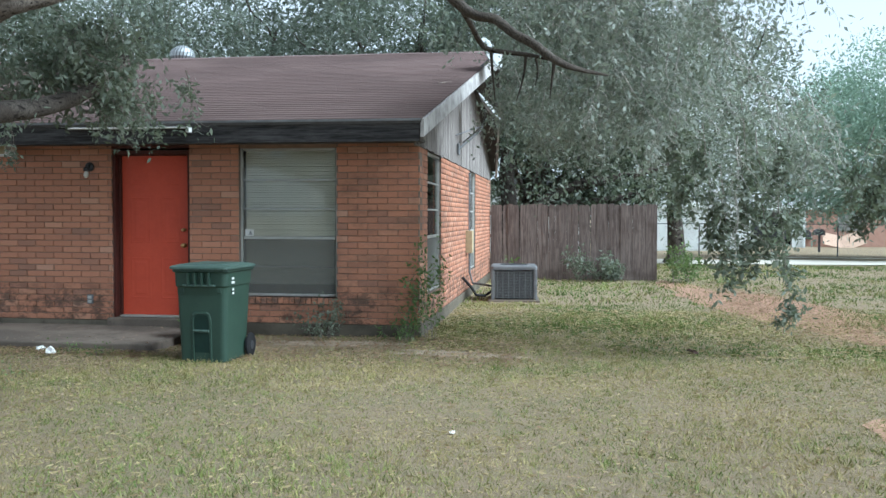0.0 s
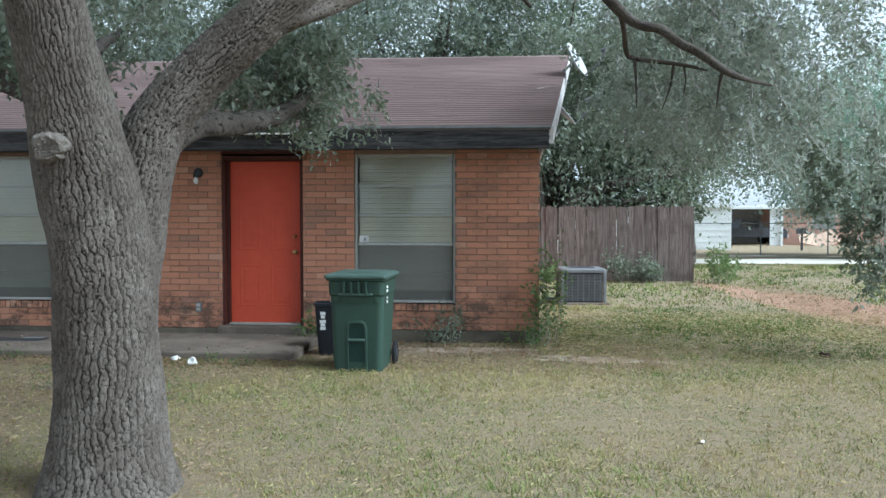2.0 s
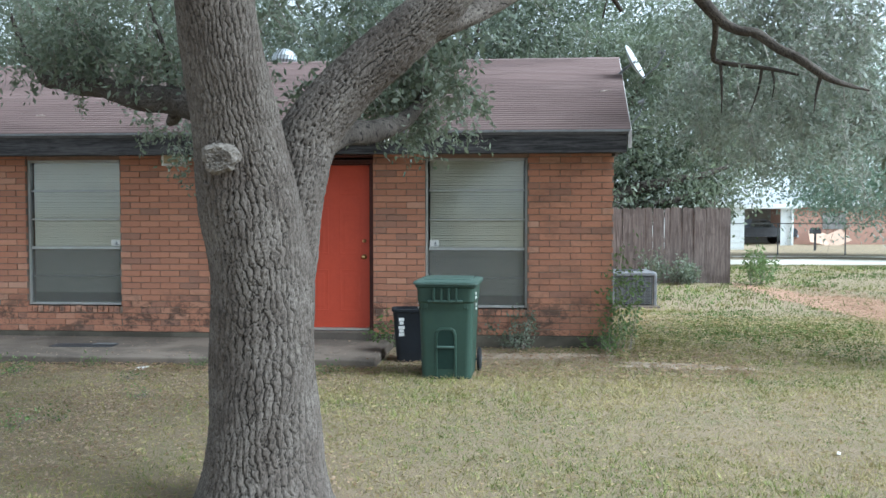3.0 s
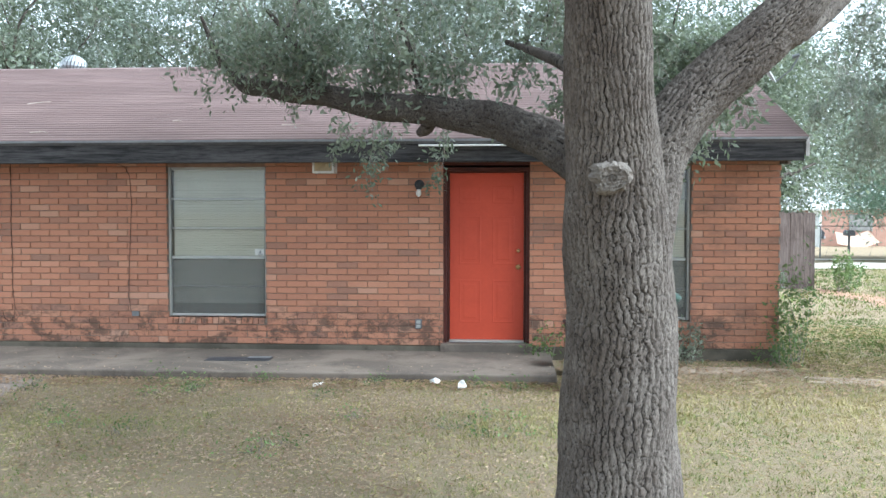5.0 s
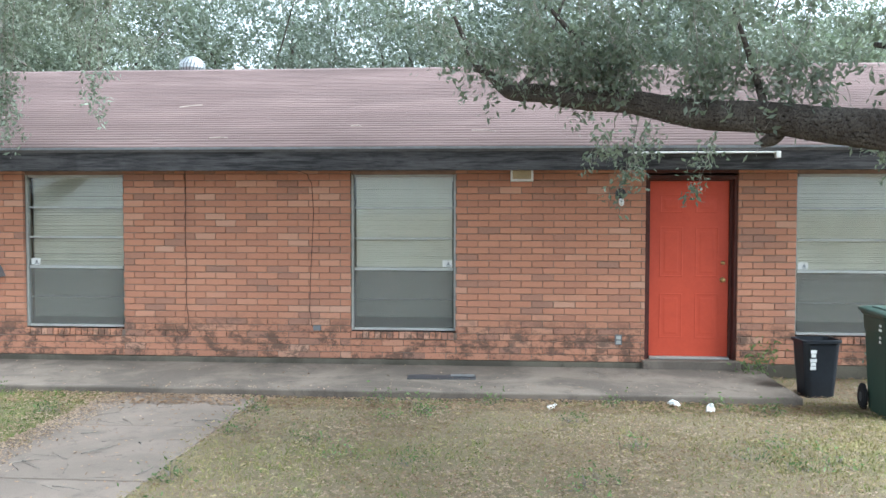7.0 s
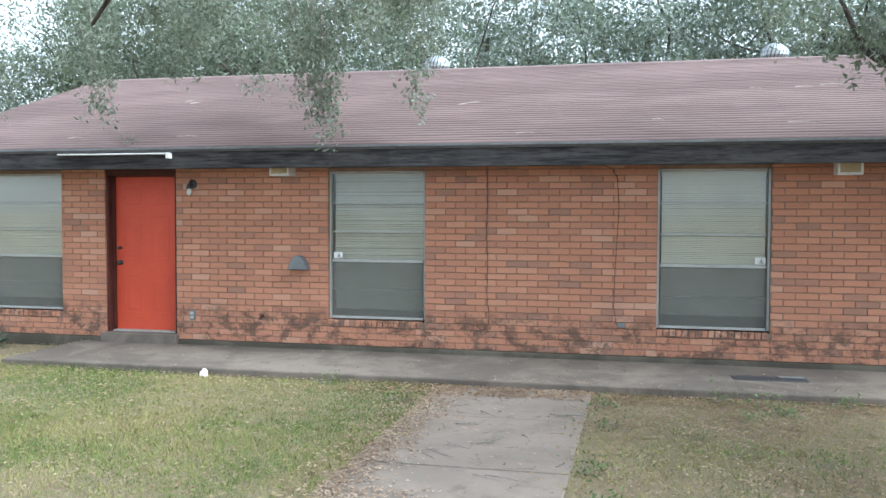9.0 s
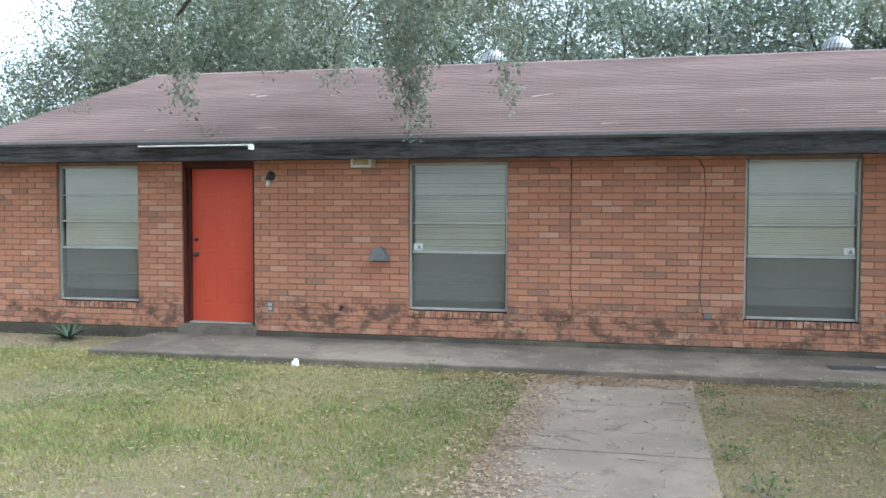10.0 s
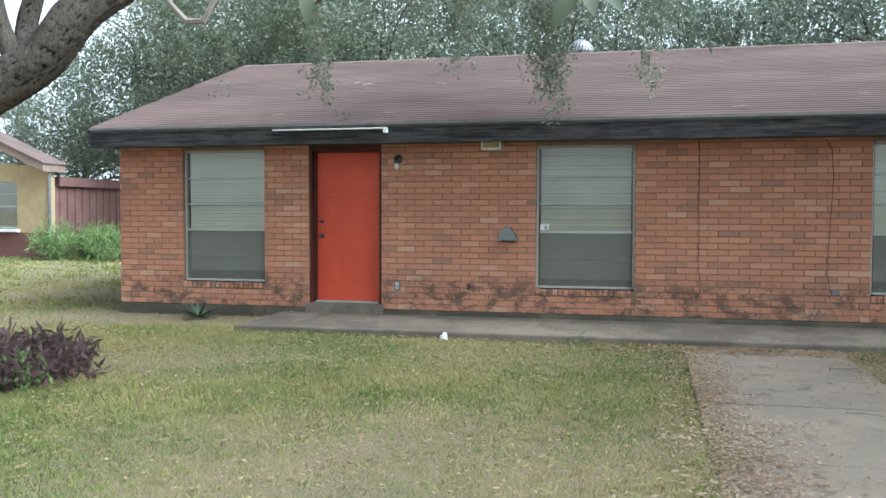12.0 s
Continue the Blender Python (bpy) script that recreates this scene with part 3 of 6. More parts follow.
    if sticker:
        sx = x1 - 0.16 if sticker == "right" else x0 + 0.05
        st = part("sticker", box(sx, sx + 0.115, 0.055, 0.058, rail + 0.025, rail + 0.105), PAPER, win, "small white window sticker with a grey mark")
        part("sticker_mark", prism([(sx + 0.05, rail + 0.05), (sx + 0.085, rail + 0.05), (sx + 0.085, rail + 0.058), (sx + 0.07, rail + 0.09)], 0.052, 0.0545), INK, st)
        part("sticker_bar", box(sx + 0.045, sx + 0.1, 0.052, 0.0545, rail + 0.036, rail + 0.044), INK, st)
    return win


ROWLOCK = [brick_mesh(0.062, 0.08, 0.09) for _ in range(3)]


def sill_bricks(parent, a, b, y=WALL_Y - 0.012):
    """A rowlock course on edge under a window."""
    u = a + 0.036
    while u < b - 0.02:
        ob = new("brick", rng.choice(ROWLOCK))
        ob.parent = parent
        ob.matrix_local = pose(u, y + rng.gauss(0, 0.002), SILL - 0.047 + rng.gauss(0, 0.0015), -7 + rng.gauss(0, 0.8), rng.gauss(0, 0.5), 0)
        u += 0.0725


for i, ((a, b), st) in enumerate(zip(WINDOWS, ("", "left", "right", "left")), 1):
    window(f"window_{i}", a, b, sticker=st, tilt=(45, 28, 47, 44)[i - 1])
for i, (a, b) in enumerate(SIDE_WINDOWS, 5):
    window(f"window_{i}", a, b, at=(WALL_R, (a + b) / 2, 0), turn=90, sticker="", label="aluminium side window with pale blinds in the gable wall")


# ---- doors ----
def door(name, a, b, zb, knob_side, label):
    """A painted six-panel door set back in a dark frame, on a concrete step."""
    cx = (a + b) / 2
    w = b - a
    d = thing(name, label, "door", (cx, WALL_Y, 0), kind="structure")
    lw, zt = 0.915, zb + 2.055
    jw = (w - lw) / 2
    bm = bmesh.new()
    for sx in (-1, 1):
        box(sx * w / 2, sx * (w / 2 - 0.038), 0.03, 0.2, zb - 0.03, zt + 0.06, 0.004, bm)
        box(sx * (w / 2 - 0.038), sx * lw / 2, 0.115, 0.2, zb - 0.03, zt + 0.06, 0.004, bm)
    box(-w / 2 + 0.038, w / 2 - 0.038, 0.03, 0.2, zt + 0.012, zt + 0.06, 0.004, bm)
    box(-lw / 2, lw / 2, 0.115, 0.2, zt, zt + 0.012, 0.002, bm)
    part("door_frame", bm, JAMB, d, "dark red-brown weathered door frame")
    box_leaf = box(-lw / 2 + 0.003, lw / 2 - 0.003, 0.155, 0.195, zb, zt - 0.003, 0.002)
    leaf = part("door_leaf", box_leaf, DOOR, d, "orange-red painted door leaf")
    for px in (-0.205, 0.205):
        for p0, p1 in ((0.21, 0.74), (0.93, 1.52), (1.68, 1.90)):
            # a raised field inside a sunk moulding
            bm = bmesh.new()
            rings = []
            for inset, y in ((0.0, 0.1546), (0.010, 0.1515), (0.022, 0.1542), (0.05, 0.1542), (0.066, 0.1515)):
                rings.append([(px + sx * (0.135 - inset), y, zb + (p0 + inset if sz < 0 else p1 - inset)) for sx, sz in ((-1, -1), (1, -1), (1, 1), (-1, 1))])
            loft(rings, bm)
            part("door_panel", bm, DOOR, leaf)
    kx = knob_side * (lw / 2 - 0.07)
    metal = BRASS if knob_side > 0 else DARK_METAL
    for name_, z, r in (("door_knob", zb + 0.90, 0.028), ("deadbolt", zb + 1.10, 0.020)):
        prof = [(0.155, r * 1.15), (0.148, r * 1.15), (0.146, r * 0.5), (0.125, r * 0.45), (0.115, r), (0.10, r * 1.02), (0.09, r * 0.75), (0.087, 0.004)]
        rings = [[(kx + rr * math.cos(2 * math.pi * t / 14), yy, z + rr * math.sin(2 * math.pi * t / 14)) for t in range(14)] for yy, rr in prof]
        part(name_, loft(rings), metal, leaf, "polished brass knob" if knob_side > 0 else "dark metal knob", True)
    part("threshold", box(-lw / 2, lw / 2, 0.06, 0.2, zb - 0.022, zb - 0.002, 0.004), ALU, d, "worn aluminium threshold")
    part("step", box(-w / 2 - 0.03, w / 2 + 0.03, -0.09, 0.22, 0.08, zb - 0.025, 0.01), SLAB, d, "low concrete door step")
    return d


door("door_1", *DOORS[0], 0.255, -1, "closed orange-red panel door in a dark frame with dark knobs")
door("door_2", *DOORS[1], 0.225, 1, "closed orange-red panel door in a dark frame with brass knobs")

# ---- porch slab and path ----
bm = box(-16.75, -4.45, 9.08, WALL_Y - 0.021, -0.15, 0.105, 0.018)
slab = tagged(part("porch_slab", bm, SLAB), "long stained concrete walkway slab along the house", "walkway", kind="structure")
path = thing("garden_path", "weathered concrete garden path leading to the porch", "path", kind="structure")
ys = [9.07, 7.75, 6.2, 4.6, 3.0, 1.4, -0.2, -1.8, -3.4]
for y1, y0 in zip(ys, ys[1:]):
    part("path_slab", box(-11.42, -9.84, y0 + 0.006, y1 - 0.006, -0.1, 0.03 + rng.uniform(-0.004, 0.004), 0.008), PATH_STONE, path)

# ---- the ground ----
n = 150
gx = np.sign(np.linspace(-1, 1, n)) * np.abs(np.linspace(-1, 1, n)) ** 3.2 * 900 - 8
gy = np.sign(np.linspace(-1, 1, n)) * np.abs(np.linspace(-1, 1, n)) ** 3.2 * 900 + 7
X, Y = np.meshgrid(gx, gy, indexing="ij")


def ground_z(x, y):
    """Level near the house, falling a little towards the far road."""
    far = np.clip((np.asarray(y) - 24) / 32, 0, 1)
    return 0.015 - 0.42 * far * far * (3 - 2 * far) + 0.012 * np.sin(np.asarray(x) * 1.3 + 0.7) * np.sin(np.asarray(y) * 1.1)


Z = ground_z(X, Y)
idx = np.arange(n * n).reshape(n, n)
F = np.stack([idx[:-1, :-1], idx[1:, :-1], idx[1:, 1:], idx[:-1, 1:]], -1).reshape(-1, 4)
ground = tagged(arrays("ground", np.stack([X, Y, Z], -1).reshape(-1, 3), F, SOIL, smooth=True), "patchy dry and green lawn on pale soil", "ground", kind="structure")

# ---- trees ----
nrng = np.random.default_rng(11)


def spline(points, step):
    """Catmull-Rom through rows of any width, resampled about every step metres."""
    P = np.asarray(points, float)
    P = np.vstack([2 * P[0] - P[1], P, 2 * P[-1] - P[-2]])
    out = []
    for i in range(1, len(P) - 2):
        m = max(2, int(np.linalg.norm(P[i + 1, :3] - P[i, :3]) / step))
        t = np.linspace(0, 1, m, endpoint=False)[:, None]
        out.append(0.5 * (2 * P[i] + (P[i + 1] - P[i - 1]) * t + (2 * P[i - 1] - 5 * P[i] + 4 * P[i + 1] - P[i + 2]) * t ** 2 + (3 * P[i] - P[i - 1] - 3 * P[i + 1] + P[i + 2]) * t ** 3))
    out.append(P[-2][None])
    return np.vstack(out)


def bark_limb(name, rows, step, parent, label="", plate=0.036, depth=0.017, material=None):
    """A limb along rows of (x, y, z, radius) with furrowed bark in relief."""
    S = spline(rows, step)
    C, R = S[:, :3], np.maximum(S[:, 3], 0.004)
    D = np.gradient(C, axis=0)
    D /= np.linalg.norm(D, axis=1)[:, None]
    side = np.cross(D[0], (0.0, 1.0, 0.0) if abs(D[0][1]) < 0.9 else (1.0, 0, 0))
    A = np.empty_like(C)
    for i, d in enumerate(D):
        side = side - d * side.dot(d)
        side /= np.linalg.norm(side)
        A[i] = side
    B = np.cross(D, A)
    m = int(np.clip(2 * np.pi * np.median(R) / step, 8, 420))
    th = np.arange(m) * 2 * np.pi / m
    run = np.concatenate([[0], np.cumsum(np.linalg.norm(np.diff(C, axis=0), axis=1))])
    # blocky plates: winding columns, each broken by cracks of its own
    nu = max(5, int(2 * np.pi * np.median(R) / plate))
    seed = np.random.default_rng(len(rows) * 7 + nu)
    rr_, tt = run[:, None], th[None, :]
    wob = lambda f, k, p: np.sin(rr_ * f + k * tt + p)
    U = (tt / (2 * np.pi) * nu) + 0.4 * wob(6, 2, 0) + 0.22 * wob(17, -5, 1)
    # every column edge wanders by itself
    kern = np.hanning(max(5, int(0.055 / step) | 1))
    edge = seed.normal(0, 1, (len(run) + len(kern) - 1, nu))
    edge = np.stack([np.convolve(edge[:, c], kern, "valid") for c in range(nu)], 1)
    edge = np.clip(0.14 * edge / edge.std(), -0.34, 0.34)
    col, at = np.floor(U).astype(int), np.arange(len(run))[:, None]
    col = np.where(U < col + edge[at, col % nu], col - 1, np.where(U > col + 1 + edge[at, (col + 1) % nu], col + 1, col))
    left, right = col + edge[at, col % nu], col + 1 + edge[at, (col + 1) % nu]
    fu, col = np.clip((U - left) / (right - left), 0, 1), col % nu
    V = rr_ / (plate * 2.9) * seed.uniform(0.75, 1.3, nu)[col] + seed.uniform(0, 9, nu)[col] + 0.22 * wob(30, 17, 3) + 0.16 * wob(70, -41, 6) + 0.5 * (fu - 0.5) * seed.uniform(-1, 1, nu)[col]
    row = np.floor(V).astype(int)
    fv, row = V - row, row % 997
    rand = seed.random((997, nu, 4))
    cell = rand[row, col]
    h_u = np.clip((np.minimum(fu, 1 - fu) - 0.02) / 0.12, 0, 1)
    h_u = np.maximum(h_u, np.where(cell[..., 1] < 0.14, 0.6, 0))
    h_v = np.clip(np.minimum(fv * (0.6 + 0.8 * cell[..., 2]), 1 - fv) / 0.07, 0, 1)
    h_v = np.maximum(h_v, np.where(cell[..., 3] < 0.2, 0.85, 0.1))
    h = np.minimum(h_u, h_v) * (0.78 + 0.3 * cell[..., 0]) * (0.92 + 0.16 * fv)
    grit = np.random.default_rng(5).normal(0, 1, U.shape)
    grit = (grit + np.roll(grit, 1, 0) + np.roll(grit, 2, 0) + np.roll(grit, 1, 1)) / 4
    h = np.clip(h * (1 + 0.12 * grit), 0, 1.15)
    lump = 0.03 * np.sin(run[:, None] * 3.1 + 2 * th) + 0.03 * np.sin(run[:, None] * 7.3 - 3 * th + 1)
    rr = R[:, None] * (1 + lump) + depth * np.minimum(1, R[:, None] / 0.12) * (h - 0.8)
    P = C[:, None] + rr[..., None] * (np.cos(th)[None, :, None] * A[:, None] + np.sin(th)[None, :, None] * B[:, None])
    k = len(C)
    idx = np.arange(k * m).reshape(k, m)
    F = np.stack([idx[:-1], np.roll(idx[:-1], -1, 1), np.roll(idx[1:], -1, 1), idx[1:]], -1).reshape(-1, 4)
    return arrays(name, P.reshape(-1, 3), F, material or BARK, parent, label, True, plate=h.ravel())


def leaf_mesh(name, at, size, material, parent, droop=0.3, label="", narrow=0.42):
    """Many small folded leaves at the rows of at."""
    n = len(at)
    d = nrng.normal(size=(n, 3))
    d[:, 2] -= droop * 1.5
    d /= np.linalg.norm(d, axis=1)[:, None]
    s = np.cross(d, nrng.normal(size=(n, 3)))
    s /= np.linalg.norm(s, axis=1)[:, None]
    u = np.cross(s, d)
    L = size * nrng.uniform(0.65, 1.25, (n, 1))
    W = L * narrow * nrng.uniform(0.7, 1.2, (n, 1)) * 0.5
    mid = at + d * L * 0.45 - u * W * 0.35
    V = np.stack([at, mid + s * W + u * W * 0.5, at + d * L, mid - s * W + u * W * 0.5], 1).reshape(-1, 3)
    F = np.arange(4 * n).reshape(n, 4)
    ob = arrays(name, V, F, material, parent, label)
    return tagged(ob, kind="stuff")


def spray(start, end, n_twigs, n_leaves, wide, rngs):
    """A drooping bough from start to end: returns its twigs as polylines and leaf seats along them."""
    start, end = np.array(start, float), np.array(end, float)
    lines, seats = [], []
    t = np.linspace(0, 1, 7)[:, None]
    main = start + (end - start) * t + rngs.normal(0, wide * 0.12, (7, 3)) * t * (1.2 - t)
    lines.append(main)
    for _ in range(n_twigs):
        a = rngs.uniform(0.15, 1)
        i = min(5, int(a * 6))
        p = main[i] + (main[i + 1] - main[i]) * (a * 6 - i)
        d = rngs.normal(0, 1, 3) * (1, 1, 0.45)
        d[2] -= 0.5
        d *= wide * rngs.uniform(0.4, 1) / np.linalg.norm(d)
        s = np.linspace(0, 1, 5)[:, None]
        tw = p + d * s + np.array([0, 0, -0.25 * wide]) * s ** 2 + rngs.normal(0, 0.02, (5, 3)) * s
        lines.append(tw)
        k = rngs.integers(0, 5, n_leaves)
        k = np.minimum(k, 3)
        w = rngs.random((n_leaves, 1))
        seats.append(tw[k] * (1 - w) + tw[k + 1] * w + rngs.normal(0, 0.035, (n_leaves, 3)))
    return lines, np.vstack(seats)


def twig_mesh(name, lines, radius, material, parent, label=""):
    """Thin tapered three-sided twigs along polylines."""
    V, F = [], []
    a = np.arange(3) * 2 * np.pi / 3
    ring = np.stack([np.cos(a), np.sin(a), 0.4 * np.sin(a + 1)], 1)
    k = 0
    for n_, L in enumerate(lines):
        m = len(L)
        r = radius * (1 if n_ == 0 or m > 5 else 0.5) * np.linspace(1, 0.3, m)
        V.append((L[:, None] + ring[None] * r[:, None, None]).reshape(-1, 3))
        idx = k + np.arange(m * 3).reshape(m, 3)
        F.append(np.stack([idx[:-1], np.roll(idx[:-1], -1, 1), np.roll(idx[1:], -1, 1), idx[1:]], -1).reshape(-1, 4))
        k += m * 3
    return tagged(arrays(name, np.vstack(V), np.vstack(F), material, parent, label), kind="stuff")


def bough_set(parent, boughs, leaf_size, twig_r, leaf_mat=None, seed=3, name="crown", twig_mat=None):
    """Boughs: (start, end, twigs, leaves for each, width)."""
    g = np.random.default_rng(seed)
    lines, seats = [], []
    for b in boughs:
        ls, st = spray(*b, g)
        lines += ls
        seats.append(st)
    seats = np.vstack(seats)
    leaf_mesh(name, seats, leaf_size, leaf_mat or OAK_LEAF, parent, 0.35, "dense small dark grey-green oak leaves")
    twig_mesh("twig_mass", lines, twig_r, twig_mat or TWIG, parent, "thin grey twigs")


# the big oak on the lawn
oak = thing("oak_tree", "large live oak with furrowed grey bark on the lawn", "tree", (0, 0, 0), group="oaks in the front yard")
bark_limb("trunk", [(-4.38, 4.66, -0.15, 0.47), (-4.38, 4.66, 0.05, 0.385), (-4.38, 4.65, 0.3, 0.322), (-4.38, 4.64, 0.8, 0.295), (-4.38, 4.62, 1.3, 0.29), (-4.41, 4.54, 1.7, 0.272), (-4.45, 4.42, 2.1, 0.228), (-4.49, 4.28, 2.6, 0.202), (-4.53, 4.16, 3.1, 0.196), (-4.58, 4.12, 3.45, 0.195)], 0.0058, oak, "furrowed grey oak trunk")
bark_limb("trunk", [(-4.58, 4.12, 3.44, 0.2), (-4.7, 4.0, 4.4, 0.17), (-4.6, 4.2, 6.0, 0.10)], 0.03, oak, "upper oak trunk in the crown", 0.05)
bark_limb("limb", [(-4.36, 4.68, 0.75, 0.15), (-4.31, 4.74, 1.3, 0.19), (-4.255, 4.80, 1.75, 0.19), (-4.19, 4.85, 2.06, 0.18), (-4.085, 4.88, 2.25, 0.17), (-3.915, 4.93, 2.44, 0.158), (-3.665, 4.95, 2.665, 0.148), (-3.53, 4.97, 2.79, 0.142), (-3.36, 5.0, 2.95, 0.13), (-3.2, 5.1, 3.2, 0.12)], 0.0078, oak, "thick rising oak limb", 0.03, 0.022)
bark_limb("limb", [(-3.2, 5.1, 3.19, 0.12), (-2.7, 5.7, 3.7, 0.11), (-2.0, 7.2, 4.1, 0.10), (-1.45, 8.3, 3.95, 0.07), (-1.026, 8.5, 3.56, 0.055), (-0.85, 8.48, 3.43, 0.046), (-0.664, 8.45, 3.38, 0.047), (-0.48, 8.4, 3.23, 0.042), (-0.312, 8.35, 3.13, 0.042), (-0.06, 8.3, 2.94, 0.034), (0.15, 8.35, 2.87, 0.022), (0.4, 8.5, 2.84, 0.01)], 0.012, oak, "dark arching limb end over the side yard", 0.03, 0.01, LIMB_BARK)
bark_limb("limb", [(-3.5, 5.0, 2.72, 0.07), (-3.372, 5.02, 2.80, 0.078), (-3.229, 5.2, 2.895, 0.07), (-3.038, 5.4, 3.03, 0.06), (-2.6, 5.9, 3.4, 0.05)], 0.01, oak, "forked side limb", 0.024, 0.012)
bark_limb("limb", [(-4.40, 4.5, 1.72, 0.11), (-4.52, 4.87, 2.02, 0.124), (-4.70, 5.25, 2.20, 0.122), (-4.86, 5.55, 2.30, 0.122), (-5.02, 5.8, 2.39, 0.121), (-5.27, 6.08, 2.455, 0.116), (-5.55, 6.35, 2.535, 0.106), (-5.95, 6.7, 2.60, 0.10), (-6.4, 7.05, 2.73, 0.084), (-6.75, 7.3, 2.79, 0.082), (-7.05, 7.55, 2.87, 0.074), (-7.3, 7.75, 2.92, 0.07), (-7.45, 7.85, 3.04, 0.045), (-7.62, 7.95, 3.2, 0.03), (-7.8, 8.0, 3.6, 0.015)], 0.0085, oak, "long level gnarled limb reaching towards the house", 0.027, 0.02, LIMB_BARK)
for rows_ in ([(-1.03, 8.55, 3.58, 0.035), (-0.95, 8.9, 3.45, 0.03), (-0.88, 9.3, 3.33, 0.03), (-0.78, 9.4, 3.27, 0.028), (-0.36, 9.2, 3.17, 0.022), (-0.1, 9.0, 3.07, 0.012)],
              [(-0.78, 9.4, 3.27, 0.02), (-0.76, 9.42, 3.0, 0.012), (-0.74, 9.5, 2.75, 0.005)],
              [(-0.4, 9.22, 3.18, 0.018), (-0.43, 9.25, 2.95, 0.011), (-0.5, 9.3, 2.72, 0.005)],
              [(-0.3, 9.2, 3.15, 0.016), (-0.28, 9.2, 3.0, 0.008), (-0.3, 9.2, 2.86, 0.004)],
              [(-0.1, 8.35, 2.95, 0.02), (-0.12, 8.4, 2.8, 0.012), (-0.14, 8.4, 2.62, 0.004)],
              [(-7.25, 7.7, 2.92, 0.035), (-7.1, 7.75, 3.1, 0.028), (-7.0, 7.85, 3.35, 0.02), (-6.8, 8.0, 3.9, 0.012)],
              [(-6.55, 7.2, 2.76, 0.04), (-6.6, 7.25, 3.0, 0.035), (-6.75, 7.3, 3.2, 0.028), (-7.0, 7.35, 3.5, 0.015)],
              [(-5.6, 6.4, 2.58, 0.03), (-5.65, 6.5, 2.85, 0.024), (-5.8, 6.5, 3.3, 0.012)],
              [(-5.5, 6.3, 2.5, 0.055), (-5.56, 6.38, 2.41, 0.05), (-5.62, 6.44, 2.375, 0.03)],
              [(-4.5, 4.35, 2.55, 0.07), (-4.6, 4.95, 2.598, 0.045), (-4.697, 5.3, 2.709, 0.038), (-4.81, 5.7, 2.829, 0.03), (-4.978, 6.2, 2.985, 0.018)],
              [(-4.2, 4.85, 1.95, 0.09), (-4.06, 5.2, 2.16, 0.085), (-3.925, 5.7, 2.225, 0.08), (-3.785, 6.2, 2.345, 0.066), (-3.68, 6.6, 2.545, 0.045), (-3.55, 7.1, 3.0, 0.02)],
              [(-2.9, 5.5, 3.5, 0.05), (-2.5, 6.6, 3.7, 0.05), (-2.2, 8.0, 3.85, 0.04), (-1.9, 8.8, 3.7, 0.02)]):
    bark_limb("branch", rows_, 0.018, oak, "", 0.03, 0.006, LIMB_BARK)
boughs = []
g = np.random.default_rng(21)
# along and above the level limb
for _ in range(30):
    t = g.random()
    p = np.array((-4.9, 5.8, 2.5)) * (1 - t) + np.array((-7.5, 7.9, 3.1)) * t
    q = p + (g.normal(0, 0.45), g.normal(0.2, 0.45), g.uniform(0.25, 1.2))
    boughs.append((p, q, 22, 15, 0.42))
# round the branch that runs back past the trunk
for _ in range(17):
    p = np.array((-3.75, 6.5, 2.75)) + g.normal(0, 1, 3) * (0.25, 0.45, 0.15)
    q = np.array((-3.8, 6.8, 2.9)) + g.normal(0, 1, 3) * (0.4, 0.5, 0.35)
    boughs.append((p, q, 24, 18, 0.36))
# hanging sprays by the door
for e in ((-6.3, 8.45, 2.1), (-6.2, 8.4, 2.35), (-5.62, 8.5, 2.1), (-6.5, 8.3, 2.45), (-4.0, 8.3, 2.25), (-4.2, 8.2, 2.4), (-3.3, 7.6, 2.35)):
    boughs.append(((e[0] + 0.1, e[1] - 0.4, 2.75), e, 14, 12, 0.24))
# the wide hanging crown towards the side yard
side = []
for _ in range(180):
    x = g.uniform(-0.7, 2.8)
    low = 2.35 - 0.2 * max(0, x) - (0.45 if x > 1.8 else 0)
    y = g.uniform(8.9, 12.2)
    z = g.uniform(low + 0.2, 4.6)
    p = np.array((x - 0.2, y, z + g.uniform(0.3, 0.7)))
    if x > 2.15 and z > 2.5:
        continue
    side.append((p, p + (g.normal(0.25, 0.3), g.normal(0, 0.3), -g.uniform(0.4, 0.9)), 24, 9, 0.5))
sprays = []
for e in ((1.75, 9.5, 0.75), (1.95, 9.6, 0.95), (1.6, 9.7, 1.2), (2.1, 9.5, 1.1), (2.35, 9.6, 0.5), (1.3, 9.8, 1.5), (2.0, 9.8, 1.5), (2.4, 9.9, 1.4)):
    sprays.append(((e[0] - 0.15, e[1], e[2] + 1.3), e, 24, 20, 0.24))
for _ in range(9):
    e = np.array((g.uniform(2.95, 3.9), g.uniform(9.8, 10.6), g.uniform(1.4, 1.75)))
    sprays.append((e + (0.25, 0.1, 0.8), e, 18, 14, 0.26))
